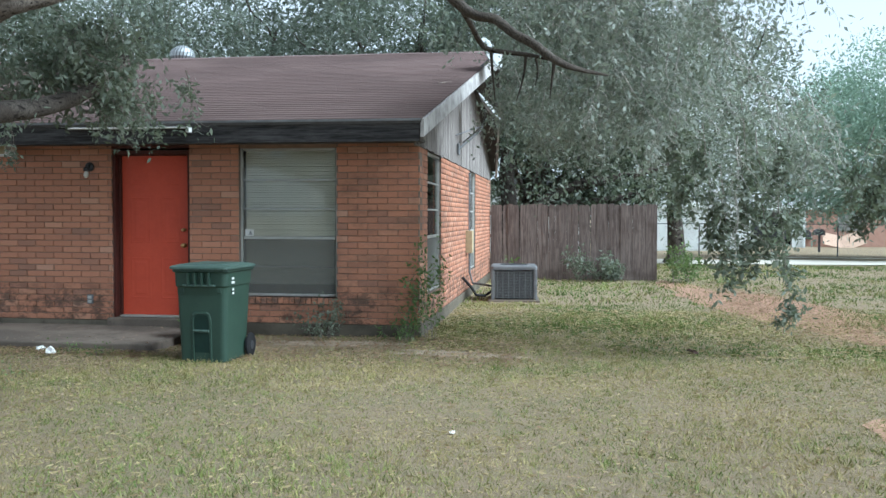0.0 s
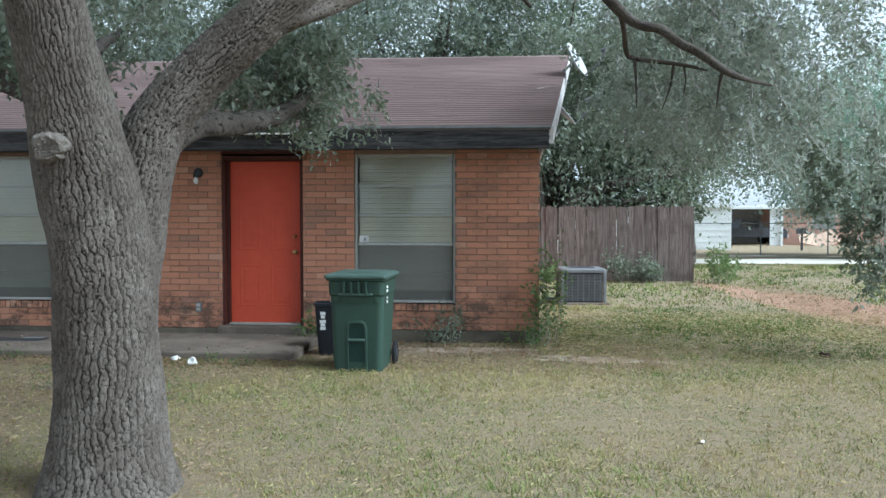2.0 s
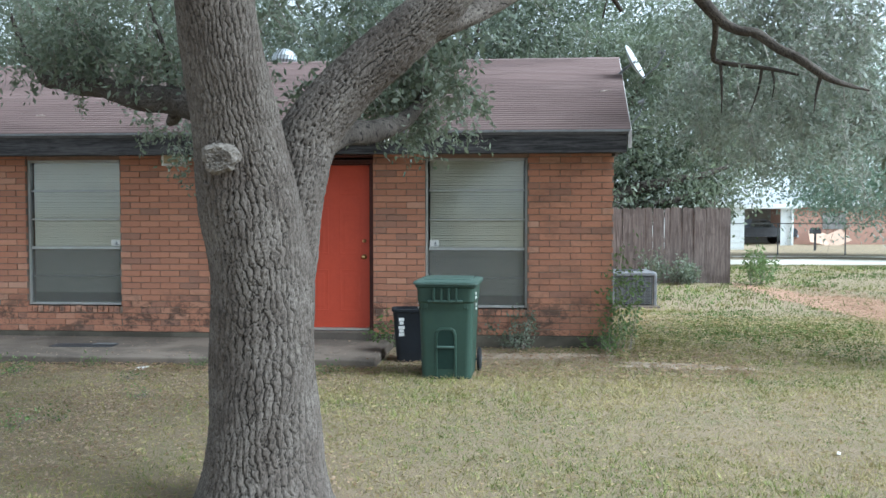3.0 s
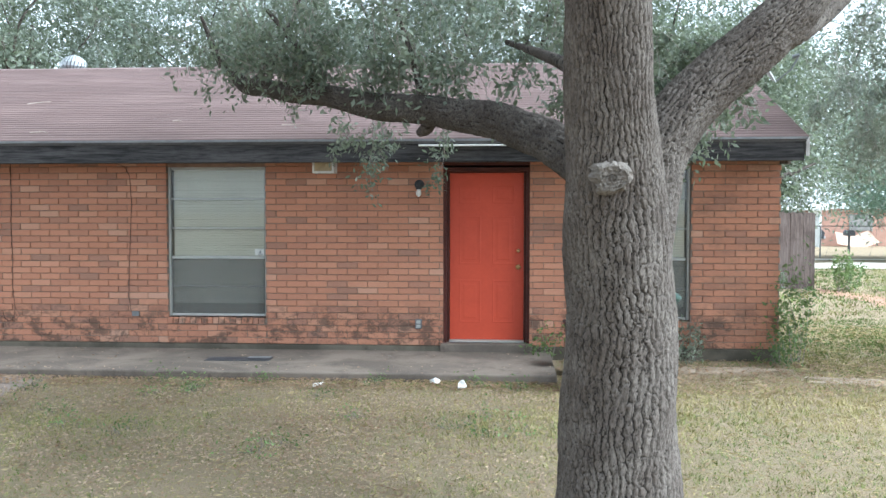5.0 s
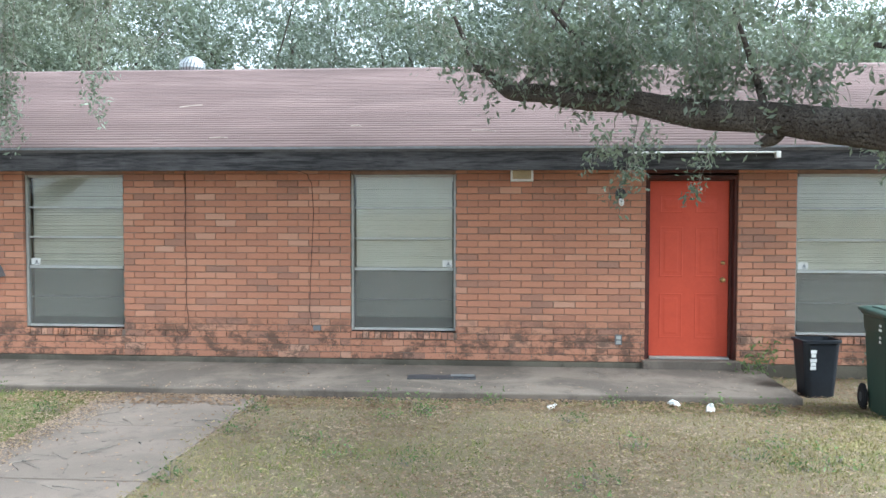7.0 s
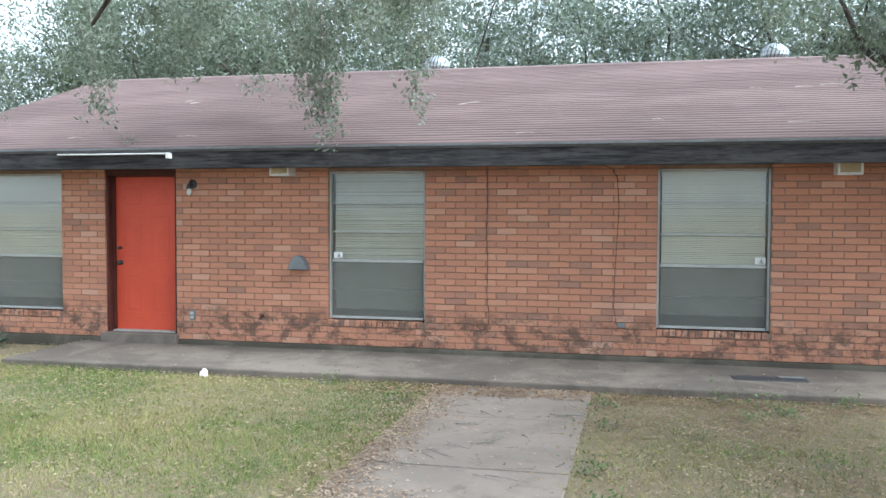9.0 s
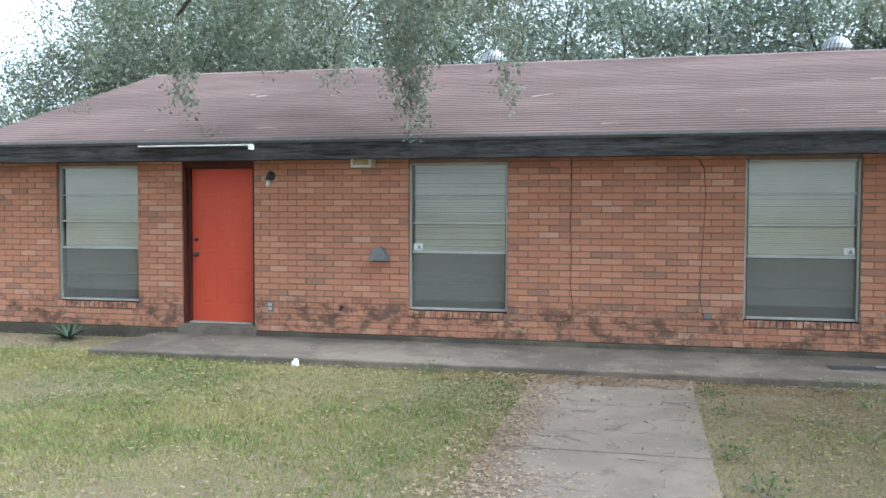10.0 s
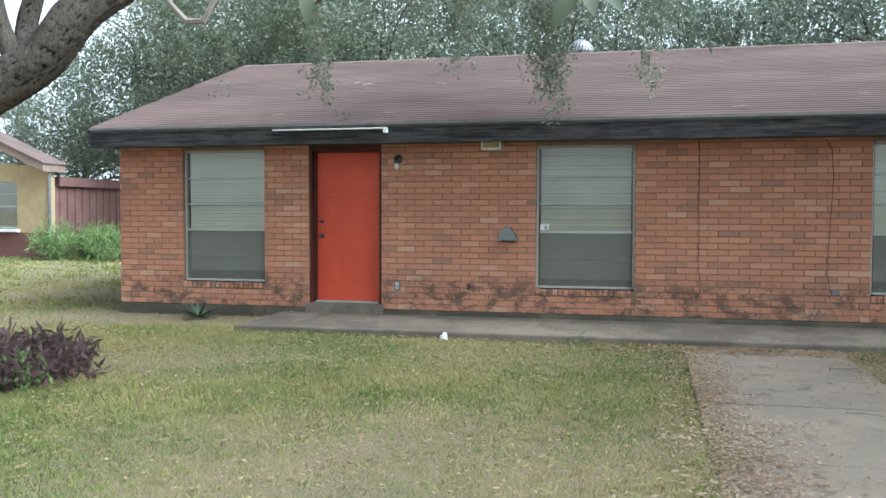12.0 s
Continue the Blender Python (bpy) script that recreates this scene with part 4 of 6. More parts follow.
# high crown over lawn and eave: unseen boughs above the view, added for shade
for _ in range(130):
    p = np.array((g.uniform(-9.2, -3.0), g.uniform(2.0, 8.8), g.uniform(4.7, 6.3)))
    boughs.append((p, p + g.normal(0, 0.7, 3), 12, 9, 0.8))
for _ in range(45):
    p = np.array((g.uniform(-3.4, -1.0), g.uniform(3.0, 8.0), g.uniform(4.7, 6.4)))
    boughs.append((p, p + g.normal(0, 0.6, 3), 13, 9, 0.75))
for _ in range(75):
    p = np.array((g.uniform(-6.5, -2.0), g.uniform(7.6, 10.5), g.uniform(4.7, 6.0)))
    boughs.append((p, p + g.normal(0, 0.5, 3), 14, 10, 0.7))
# large-leaved boughs out of view, added only to block sun and sky
shade = []
for _ in range(190):
    p = np.array((g.uniform(-6.0, 1.2), g.uniform(2.5, 8.8), g.uniform(5.7, 7.4)))
    shade.append((p, p + g.normal(0, 0.7, 3), 9, 9, 0.85))
bough_set(oak, boughs, 0.064, 0.006, seed=5)
bough_set(oak, shade, 0.13, 0.008, seed=15, name="high_crown")
bough_set(oak, sprays, 0.085, 0.007, seed=16, name="low_sprays")
# same oak, its leaves coloured paler to stand for brighter hazy light
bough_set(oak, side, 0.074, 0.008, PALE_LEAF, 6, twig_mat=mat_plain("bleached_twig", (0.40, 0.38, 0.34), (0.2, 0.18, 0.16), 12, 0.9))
# the sawn knot on the trunk
bm = bmesh.new()
rings = []
for k, (out, r) in enumerate(((-0.14, 0.15), (-0.05, 0.13), (0.0, 0.118), (0.03, 0.10), (0.042, 0.088), (0.03, 0.076), (0.036, 0.062), (0.026, 0.05), (0.034, 0.036), (0.022, 0.024), (0.03, 0.008))):
    rings.append([(r * (1 + 0.14 * math.sin(3 * a + 0.4 * k) + 0.08 * math.sin(8 * a + k) + rng.gauss(0, 0.05)) * math.cos(a), -out + rng.gauss(0, 0.005), r * 0.92 * (1 + 0.1 * math.sin(2 * a + 1) + rng.gauss(0, 0.05)) * math.sin(a)) for a in np.arange(40) * 2 * math.pi / 40])
loft(rings, bm)
for v in bm.verts:
    v.co = pose(-4.475, 4.2, 1.955, 8, 0, 3) @ (v.co * 0.76)
part("knot", bm, mat_plain("sawn_knot", (0.29, 0.26, 0.225), (0.15, 0.128, 0.108), 26, 0.95, 0.1, relief=0.8, dist=0.02), oak, "healed grey knot of a sawn limb")

# a second oak, whose limbs reach over the lawn and the eave
oak2 = thing("oak_tree", "live oak with a thick leaning limb over the lawn", "tree", (0, 0, 0), group="oaks in the front yard")
bark_limb("trunk", [(-17.5, 4.3, -0.1, 0.42), (-17.45, 4.3, 0.3, 0.33), (-17.3, 4.3, 1.2, 0.30), (-16.9, 4.35, 1.85, 0.24), (-16.35, 4.4, 2.24, 0.185), (-15.85, 4.45, 2.52, 0.155), (-15.45, 4.55, 2.95, 0.14), (-14.7, 5.2, 3.6, 0.12), (-13.6, 7.6, 4.6, 0.09), (-12.9, 9.6, 4.9, 0.05)], 0.016, oak2, "dark leaning oak trunk", material=DARK_BARK)
for rows_ in ([(-15.95, 4.45, 2.48, 0.09), (-15.98, 4.5, 2.8, 0.07), (-15.8, 4.5, 3.3, 0.06), (-15.6, 4.6, 4.2, 0.04)],
              [(-16.0, 4.42, 2.48, 0.08), (-16.15, 4.4, 2.85, 0.06), (-16.3, 4.5, 3.6, 0.045)],
              [(-13.6, 7.6, 4.6, 0.06), (-14.8, 8.8, 4.5, 0.04), (-15.9, 9.7, 4.1, 0.02)],
              [(-12.9, 9.6, 4.9, 0.05), (-10.5, 9.7, 4.9, 0.04), (-8.0, 9.8, 4.4, 0.02)]):
    bark_limb("branch", rows_, 0.02, oak2, "", 0.03, 0.006, DARK_BARK)
boughs = []
for x0, x1, z_, k in ((-13.25, -12.75, 2.85, 7), (-12.95, -12.7, 2.65, 4), (-11.95, -11.75, 2.85, 3), (-16.0, -15.7, 2.75, 3), (-15.85, -15.75, 2.6, 1), (-13.4, -12.6, 3.2, 4), (-8.2, -7.7, 3.3, 3), (-17.4, -16.8, 3.1, 2)):
    for _ in range(k):
        e = (g.uniform(x0, x1), g.normal(9.75, 0.12), z_ + g.uniform(0, 0.35))
        boughs.append(((e[0] + g.normal(0, 0.2), e[1] - g.uniform(0, 0.3), e[2] + g.uniform(1.0, 1.6)), e, 15, 10, 0.26))
for _ in range(46):
    p = np.array((g.uniform(-14.8, -11.8), g.uniform(8.5, 11.5), g.uniform(3.9, 5.2)))
    boughs.append((p, p + g.normal(0, 0.35, 3), 20, 14, 0.4))
# unseen boughs above the view, added to shade the far lawn
for _ in range(125):
    p = np.array((g.uniform(-18, -10.5), g.uniform(2.0, 8), g.uniform(4.7, 6.4)))
    boughs.append((p, p + g.normal(0, 0.7, 3), 10, 8, 0.8))
# more out-of-view boughs, a light blocker over the path and far lawn
shade = []
for _ in range(110):
    p = np.array((g.uniform(-18.5, -7.0), g.uniform(2.0, 8.5), g.uniform(5.7, 7.4)))
    shade.append((p, p + g.normal(0, 0.7, 3), 9, 9, 0.85))
bough_set(oak2, boughs, 0.062, 0.005, seed=8)
bough_set(oak2, shade, 0.13, 0.008, seed=18, name="high_crown")


def hanging_sprig(stem, leaves, label):
    """A thin stem with single large leaves, each from base to tip."""
    sp = part("sprig", tube(stem, [0.006] + [0.0035] * (len(stem) - 1), 6), TWIG, oak2, label)
    for base, tip, w in leaves:
        a_, b_ = Vector(base), Vector(tip)
        d = b_ - a_
        sd = d.cross(Vector((0.25, -1, 0.3))).normalized()
        up = sd.cross(d).normalized()
        bm = bmesh.new()
        mid, edge_l, edge_r = [], [], []
        for t_, k_ in ((0, 0.02), (0.12, 0.35), (0.3, 0.8), (0.5, 1.0), (0.7, 0.85), (0.87, 0.5), (1, 0.02)):
            c = a_ + d * t_ + up * (0.012 * math.sin(math.pi * t_))
            mid.append(bm.verts.new(c))
            edge_l.append(bm.verts.new(c + sd * w * k_ + up * 0.2 * w * k_))
            edge_r.append(bm.verts.new(c - sd * w * k_ + up * 0.2 * w * k_))
        for i in range(6):
            bm.faces.new((mid[i], mid[i + 1], edge_l[i + 1], edge_l[i]))
            bm.faces.new((mid[i + 1], mid[i], edge_r[i], edge_r[i + 1]))
        part("leaf", bm, OAK_LEAF, sp, smooth=True)


hanging_sprig([(-12.1, 1.1, 5.2), (-11.98, 0.95, 3.4), (-11.94, 0.92, 2.3), (-11.93, 0.92, 1.93)],
              [((-11.93, 0.92, 1.94), (-11.985, 0.90, 1.842), 0.019), ((-11.93, 0.92, 1.95), (-11.85, 0.93, 1.868), 0.016), ((-11.93, 0.92, 1.935), (-11.905, 0.89, 1.855), 0.017), ((-11.94, 0.93, 1.95), (-12.02, 0.95, 1.915), 0.015), ((-11.93, 0.92, 1.96), (-12.05, 0.92, 1.945), 0.016), ((-11.93, 0.92, 1.965), (-11.86, 0.95, 1.92), 0.014)],
              "hanging sprig with broad dark green leaves")
hanging_sprig([(-12.8, 1.3, 5.2), (-12.64, 1.2, 3.2), (-12.61, 1.17, 2.2), (-12.605, 1.17, 2.02)],
              [((-12.605, 1.17, 2.02), (-12.593, 1.16, 1.93), 0.017), ((-12.605, 1.17, 2.05), (-12.65, 1.18, 1.985), 0.014), ((-12.605, 1.17, 2.06), (-12.55, 1.18, 2.0), 0.014)],
              "hanging sprig with a few leaves")
part("sprig", tube([(-12.5, 0.6, 5.2), (-12.46, 0.35, 3.0), (-12.44, 0.28, 1.85), (-12.439, 0.27, 1.768), (-12.413, 0.27, 1.742), (-12.388, 0.27, 1.741), (-12.371, 0.27, 1.769), (-12.36, 0.27, 1.80)], [0.006, 0.005, 0.005, 0.005, 0.005, 0.0045, 0.004, 0.002], 6), TWIG, oak2, "bare curled hanging twig")


def background_tree(x, y, height, spread, leaf, clumps, seed, low=0.3, mat=None, group="trees behind the house", label="tall live oak with a loose grey-green crown behind the house", lean=0.0):
    """A trunk with spreading limbs and a crown of clumped leaves with gaps."""
    g = np.random.default_rng(seed)
    t = thing("background_tree", label, "tree", (0, 0, 0), group=group)
    z0 = float(ground_z(x, y)) - 0.1
    fork = height * g.uniform(0.16, 0.24)
    bark_limb("trunk", [(x, y, z0, 0.042 * height), (x + 0.1, y, z0 + 0.5, 0.032 * height), (x + lean * 0.4, y, fork, 0.026 * height), (x + lean, y + 0.3, height * 0.42, 0.014 * height), (x + lean * 1.3 + 0.3, y, height * 0.6, 0.05)], 0.07, t, "", 0.12, 0.03)
    tips, lines = [], []
    for k in range(9):
        a = k * 2 * math.pi / 9 + g.uniform(-0.3, 0.3)
        e = np.array((x + math.cos(a) * spread * g.uniform(0.6, 1.0), y + math.sin(a) * spread * g.uniform(0.6, 1.0), height * g.uniform(0.45, 0.92)))
        b0 = np.array((x + lean * 0.5, y, fork * g.uniform(0.9, 1.8)))
        m = (b0 + e) / 2 + (g.normal(0, 0.6), g.normal(0, 0.6), g.uniform(-0.6, 0.5))
        m2 = (m + e) / 2 + g.normal(0, 0.45, 3)
        bark_limb("limb", [(*b0, 0.085), (*m, 0.045), (*m2, 0.026), (*e, 0.008)], 0.12, t, "", 0.1, 0.012)
        tips += [b0, m, e]
    seats = []
    for _ in range(clumps):
        a, r = g.uniform(0, 2 * math.pi), math.sqrt(g.random()) * spread
        h = g.uniform(low, 1.0)
        top = height * (1 - 0.35 * (r / spread) ** 2)
        c = np.array((x + lean + r * math.cos(a), y + r * math.sin(a), height * low + (top - height * low) * g.random()))
        s = g.uniform(0.22, 0.55) * spread * 0.28
        k = int(195 * (s / (spread * 0.1)) ** 1.5)
        seats.append(c + g.normal(0, 1, (k, 3)) * (s, s, s * 0.62))
        lines.append(np.linspace(c + (g.normal(0, 0.2), g.normal(0, 0.2), -0.3), c + g.normal(0, 1, 3) * (s, s, s), 4))
        lines.append(np.linspace(c, c + g.normal(0, 1.4, 3) * (s, s, s), 4))
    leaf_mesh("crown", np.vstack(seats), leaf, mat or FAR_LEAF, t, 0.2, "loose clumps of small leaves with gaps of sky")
    twig_mesh("twig_mass", lines, 0.02, TWIG, t)
    return t


for k, (x, y, h, sp, c) in enumerate(((-38, 36, 8.0, 5.0, 130), (-31, 33, 11.5, 5.0, 210), (-25.5, 29, 12.5, 4.8, 215), (-20.5, 27.5, 13, 4.6, 125), (-14.6, 28.5, 12.5, 4.6, 115), (-9.5, 27.5, 12.5, 4.4, 105), (-4.6, 27, 13, 4.4, 170), (-17.0, 36, 14, 5.5, 80), (-7, 38, 14, 6, 80), (-28, 41, 14, 6, 100))):
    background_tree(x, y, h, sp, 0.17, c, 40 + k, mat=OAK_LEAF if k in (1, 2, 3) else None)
dark_oak = background_tree(-1.4, 25.5, 9.6, 4.2, 0.15, 270, 61, 0.2, OAK_LEAF, "trees behind the fence", "broad dark live oak behind the wooden fence", 0.8)
bark_limb("limb", [(-1.45, 24.2, -0.2, 0.3), (-1.47, 24.0, 1.7, 0.22), (-1.55, 24.0, 2.8, 0.2), (-1.37, 24.0, 4.0, 0.17), (-1.1, 24.0, 5.5, 0.1)], 0.05, dark_oak, "dark upright limb", 0.06, 0.015, DARK_BARK)
bark_limb("limb", [(-1.2, 24.2, 0.9, 0.22), (-0.78, 24.0, 1.65, 0.2), (-0.03, 24.0, 2.2, 0.17), (0.87, 24.0, 2.45, 0.14), (2.2, 24.0, 2.72, 0.08), (3.2, 24.2, 3.1, 0.03)], 0.05, dark_oak, "dark low spreading limb", 0.06, 0.015, DARK_BARK)
bark_limb("limb", [(-0.6, 24.4, 1.6, 0.15), (0.4, 24.6, 1.9, 0.13), (1.4, 24.8, 2.0, 0.1), (2.4, 25.0, 2.3, 0.04)], 0.05, dark_oak, "dark low spreading limb", 0.06, 0.015, DARK_BARK)
# low inner crown: the understory's shade is painted into its darker leaf colour
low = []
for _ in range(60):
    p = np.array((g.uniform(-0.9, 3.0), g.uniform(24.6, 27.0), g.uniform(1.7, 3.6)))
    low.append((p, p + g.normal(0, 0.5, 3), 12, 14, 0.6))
bough_set(dark_oak, low, 0.15, 0.012, mat_leaf("oak_leaf_painted_shade", (0.035, 0.044, 0.032), (0.12, 0.14, 0.10), 0.2), 71, "low_crown", DARK_BARK)
background_tree(3.6, 30, 9.0, 4.0, 0.16, 130, 62, 0.33, FAR_LEAF, "trees behind the fence", "grey-green oak behind the wooden fence")
background_tree(14.6, 37, 9.2, 5.8, 0.2, 290, 63, 0.2, LIME_LEAF, "trees by the far road", "rounded light green tree beside the far road")

# ---- roof fittings ----
def lathe(profile, sides=20, at=(0, 0, 0), bm=None):
    """Rings of (radius, z) turned about the upright axis."""
    return loft([[(at[0] + r * math.cos(2 * math.pi * k / sides), at[1] + r * math.sin(2 * math.pi * k / sides), at[2] + z) for k in range(sides)] for r, z in profile], bm)


def turbine(x, y):
    t = thing("roof_vent", "silver turbine vent with ribbed dome on the roof ridge", "roof vent", (x, y, RIDGE_Z - 0.13), group="turbine vents")
    part("collar", lathe([(0.17, -0.1), (0.17, 0.16), (0.185, 0.165), (0.185, 0.18)]), GALV, t, "", True)
    part("dome", lathe([(0.15, 0.18), (0.17, 0.25), (0.165, 0.33), (0.12, 0.42), (0.05, 0.455), (0.01, 0.46)]), GREY_METAL, t, "grey inner drum", True)
    for k in range(22):
        a = 2 * math.pi * k / 22
        pts = []
        for z, r, tw in ((0.18, 0.19, 0.0), (0.24, 0.232, 0.08), (0.31, 0.235, 0.16), (0.38, 0.19, 0.24), (0.44, 0.10, 0.32), (0.46, 0.03, 0.36)):
            pts.append((r * math.cos(a + tw), r * math.sin(a + tw), z))
        bm = bmesh.new()
        A = [bm.verts.new(p) for p in pts]
        B = [bm.verts.new((p[0] * math.cos(0.2) - p[1] * math.sin(0.2), p[0] * math.sin(0.2) + p[1] * math.cos(0.2), p[2] + 0.002)) for p in pts]
        for i in range(5):
            bm.faces.new((A[i], A[i + 1], B[i + 1], B[i]))
        part("vane", bm, GALV, t)


turbine(-13.1, 16.1)
turbine(-7.22, 16.1)


DISH_GREY = mat_plain("dish_paint", (0.37, 0.38, 0.38), (0.31, 0.32, 0.32), 5, 0.6)
PALE_TWIG = mat_plain("pale_dry_twig", (0.40, 0.34, 0.29), (0.22, 0.18, 0.155), 12, 0.9)


def dish(x, y, z, aim, arm, mast):
    """A small satellite dish on a bent mast, with its receiver arm."""
    d = thing("satellite_dish", "pale grey satellite dish on a bent mast at the gable", "satellite dish", (x, y, z), group="satellite dishes")
    m = look((0, 0, 0), aim).to_3x3()
    bm = bmesh.new()
    rings = []
    for r in (0.01, 0.12, 0.22, 0.29):
        rings.append([m @ Vector((0.95 * r * math.cos(a), r * math.sin(a), 0.06 - 0.75 * r * r)) for a in np.arange(28) * 2 * math.pi / 28])
    for r in (0.295, 0.22, 0.12, 0.01):
        rings.append([m @ Vector((0.95 * r * math.cos(a), r * math.sin(a), 0.072 - 0.75 * r * r)) for a in np.arange(28) * 2 * math.pi / 28])
    part("reflector", loft(rings), DISH_GREY, d, "pale grey oval dish", True)
    lnb = m @ Vector((0, -0.10, -0.46))
    part("receiver_arm", tube([m @ Vector((0, -0.28, 0.0)), m @ Vector((0, -0.24, -0.25)), lnb], 0.013), GREY_METAL, d)
    part("receiver", tube([lnb, lnb + m @ Vector((0, 0.02, 0.10))], [0.024, 0.03], 10), GREY_METAL, d)
    part("mast", tube([(0, 0, 0), *[tuple(Vector(p) - Vector((x, y, z))) for p in arm]], 0.02), GREY_METAL, d, "bent grey mast")
    for p, q in mast:
        part("strut", tube([tuple(Vector(p) - Vector((x, y, z))), tuple(Vector(q) - Vector((x, y, z)))], 0.011, 6), GREY_METAL, d)
    foot = Vector(arm[-1]) - Vector((x, y, z))
    part("foot_plate", box(foot.x - 0.015, foot.x + 0.015, foot.y - 0.08, foot.y + 0.08, foot.z - 0.09, foot.z + 0.09, 0.004), GREY_METAL, d)


dish(-1.10, 13.6, 3.996, (0.85, -0.34, 0.48), [(-1.2, 13.9, 3.95), (-1.5, 14.0, 3.7), (-1.71, 14.0, 3.45)], [((-1.25, 13.9, 3.9), (-1.71, 13.6, 3.2))])
dish(-1.23, 14.7, 3.33, (0.75, -0.08, 0.6), [(-1.3, 14.7, 3.25), (-1.36, 14.6, 2.95), (-1.71, 14.35, 2.6)], [((-1.36, 14.65, 3.0), (-1.71, 14.9, 2.75)), ((-1.36, 14.65, 3.0), (-1.71, 14.0, 2.8))])

# small twigs blown on to the roof
for k in range(16):
    u, v = rng.random(), rng.uniform(0.05, 0.6)
    p = roof_point(u, v) + normal * 0.022
    a, L = rng.uniform(-0.6, 0.6), rng.uniform(0.1, 0.45)
    d1 = Vector((math.cos(a), math.sin(a) * 0.95, math.sin(a) * 0.3)) * L
    t = part("fallen_twig", tube([p, p + d1 * 0.5 + Vector((0.02, 0.03, 0.012)), p + d1], [0.007, 0.006, 0.003], 5), PALE_TWIG)
    tagged(t, "pale dry twig lying on the shingles", "twig", "twigs on the roof")

# ---- fittings on the front wall ----
for name_, x0, x1 in (("a", -16.66, -15.08), ("b", -5.99, -4.42)):
    gt = thing("rain_diverter", "short white metal rain gutter strip over the door", "gutter", (0, 0, 0), group="rain strips over the doors")
    bm = box(x0, x1, EAVE_Y - 0.06, EAVE_Y + 0.012, 2.552, 2.570, 0.004)
    part("trough", bm, WHITE, gt)
    part("end_cap", box(x1 - 0.05, x1, EAVE_Y - 0.07, EAVE_Y + 0.012, 2.50, 2.572, 0.006), WHITE, gt)


def porch_lamp(x, z):
    lamp = thing("porch_lamp", "small black wall lamp with a bare bulb beside the door", "wall lamp", (x, WALL_Y, z), group="porch lamps")
    part("back_plate", lathe([(0.0, 0), (0.06, 0.0), (0.06, 0.012), (0.045, 0.03), (0.01, 0.035)], 16), DARK_METAL, lamp, "", True).matrix_local = pose(0, 0, 0.03, 90, 0, 0)
    part("socket", tube([(0, -0.03, 0.03), (0, -0.07, 0.03), (0, -0.09, 0.0), (0, -0.09, -0.03)], [0.02, 0.025, 0.035, 0.035], 12), DARK_METAL, lamp)
    part("bulb", lathe([(0.018, 0), (0.03, -0.03), (0.032, -0.055), (0.02, -0.08), (0.003, -0.088)], 14, (0, -0.09, -0.03)), WHITE, lamp, "white glass bulb", True)


porch_lamp(-6.04, 2.1)
porch_lamp(-15.1, 2.17)


def wall_vent(x, z, w=0.26, h=0.15):
    v = thing("eave_vent", "tan metal vent box under the eave", "vent", (x, WALL_Y, z), group="vents under the eave")
    bm = bmesh.new()
    for q in ((-w / 2, w / 2, h / 2 - 0.02, h / 2), (-w / 2, w / 2, -h / 2, -h / 2 + 0.025), (-w / 2, -w / 2 + 0.025, -h / 2 + 0.025, h / 2 - 0.02), (w / 2 - 0.025, w / 2, -h / 2 + 0.025, h / 2 - 0.02)):
        box(q[0], q[1], -0.22, 0.0, q[2], q[3], 0.003, bm)
    part("hood", bm, WHITE, v, "faded white hood")
    part("flap", box(-w / 2 + 0.026, w / 2 - 0.026, -0.217, -0.207, -h / 2 + 0.026, h / 2 - 0.022, 0.002), TAN, v, "tan inner flap")


wall_vent(-7.18, 2.34)
wall_vent(-13.8, 2.37)

# dryer hood
dh = thing("dryer_vent", "grey metal dryer vent hood with a sloping top", "vent", (-13.6, WALL_Y, 1.19))
part("hood", prism([(-0.13, -0.07), (0.13, -0.07), (0.09, 0.03), (0.035, 0.10), (-0.035, 0.10), (-0.09, 0.03)], -0.13, 0.0), GREY_METAL, dh, "dull grey hood")
# the hood is solid; a black plate paints the shade of its opening
part("throat", box(-0.09, 0.09, -0.10, -0.02, -0.082, -0.071), RUBBER, dh, "dark plate standing in for the shaded throat")


def outlet(x, z):
    o = thing("outdoor_socket", "small grey weatherproof electric socket on the brick wall", "socket", (x, WALL_Y, z), group="wall sockets")
    part("cover", box(-0.04, 0.04, -0.022, 0.0, -0.06, 0.06, 0.006), GREY_METAL, o)
    for dz in (-0.026, 0.026):
        part("lid", box(-0.026, 0.026, -0.034, -0.0225, dz - 0.02, dz + 0.02, 0.005), ALU, o)


outlet(-6.05, 0.43)
outlet(-15.11, 0.49)
tap = thing("wall_tap", "rusty pipe stub with a hose tap on the brick wall", "tap", (-14.12, WALL_Y, 0.5))
part("pipe", tube([(0, 0.01, 0), (0, -0.07, 0), (0, -0.09, -0.03)], 0.014), CABLE, tap)
part("handle", lathe([(0.004, 0), (0.03, 0.004), (0.03, 0.012), (0.004, 0.016)], 10, (0, -0.06, 0.016)), CABLE, tap)


def hung_cable(x, pts, label="dark cable hanging down the brick wall"):
    c = part("wall_cable", tube([(x + dx, WALL_Y - dy, z) for dx, dy, z in pts], 0.0038, 6), CABLE, None, "", True)
    tagged(c, label, "cable", "cables on the wall")


hung_cable(-11.2, [(0.0, 0.012, 2.40), (0.005, 0.012, 2.0), (-0.005, 0.012, 1.6), (0.01, 0.014, 1.2), (0.0, 0.013, 0.85), (0.03, 0.02, 0.6), (0.02, 0.025, 0.47), (-0.05, 0.025, 0.42), (-0.11, 0.02, 0.46), (-0.12, 0.02, 0.52)])
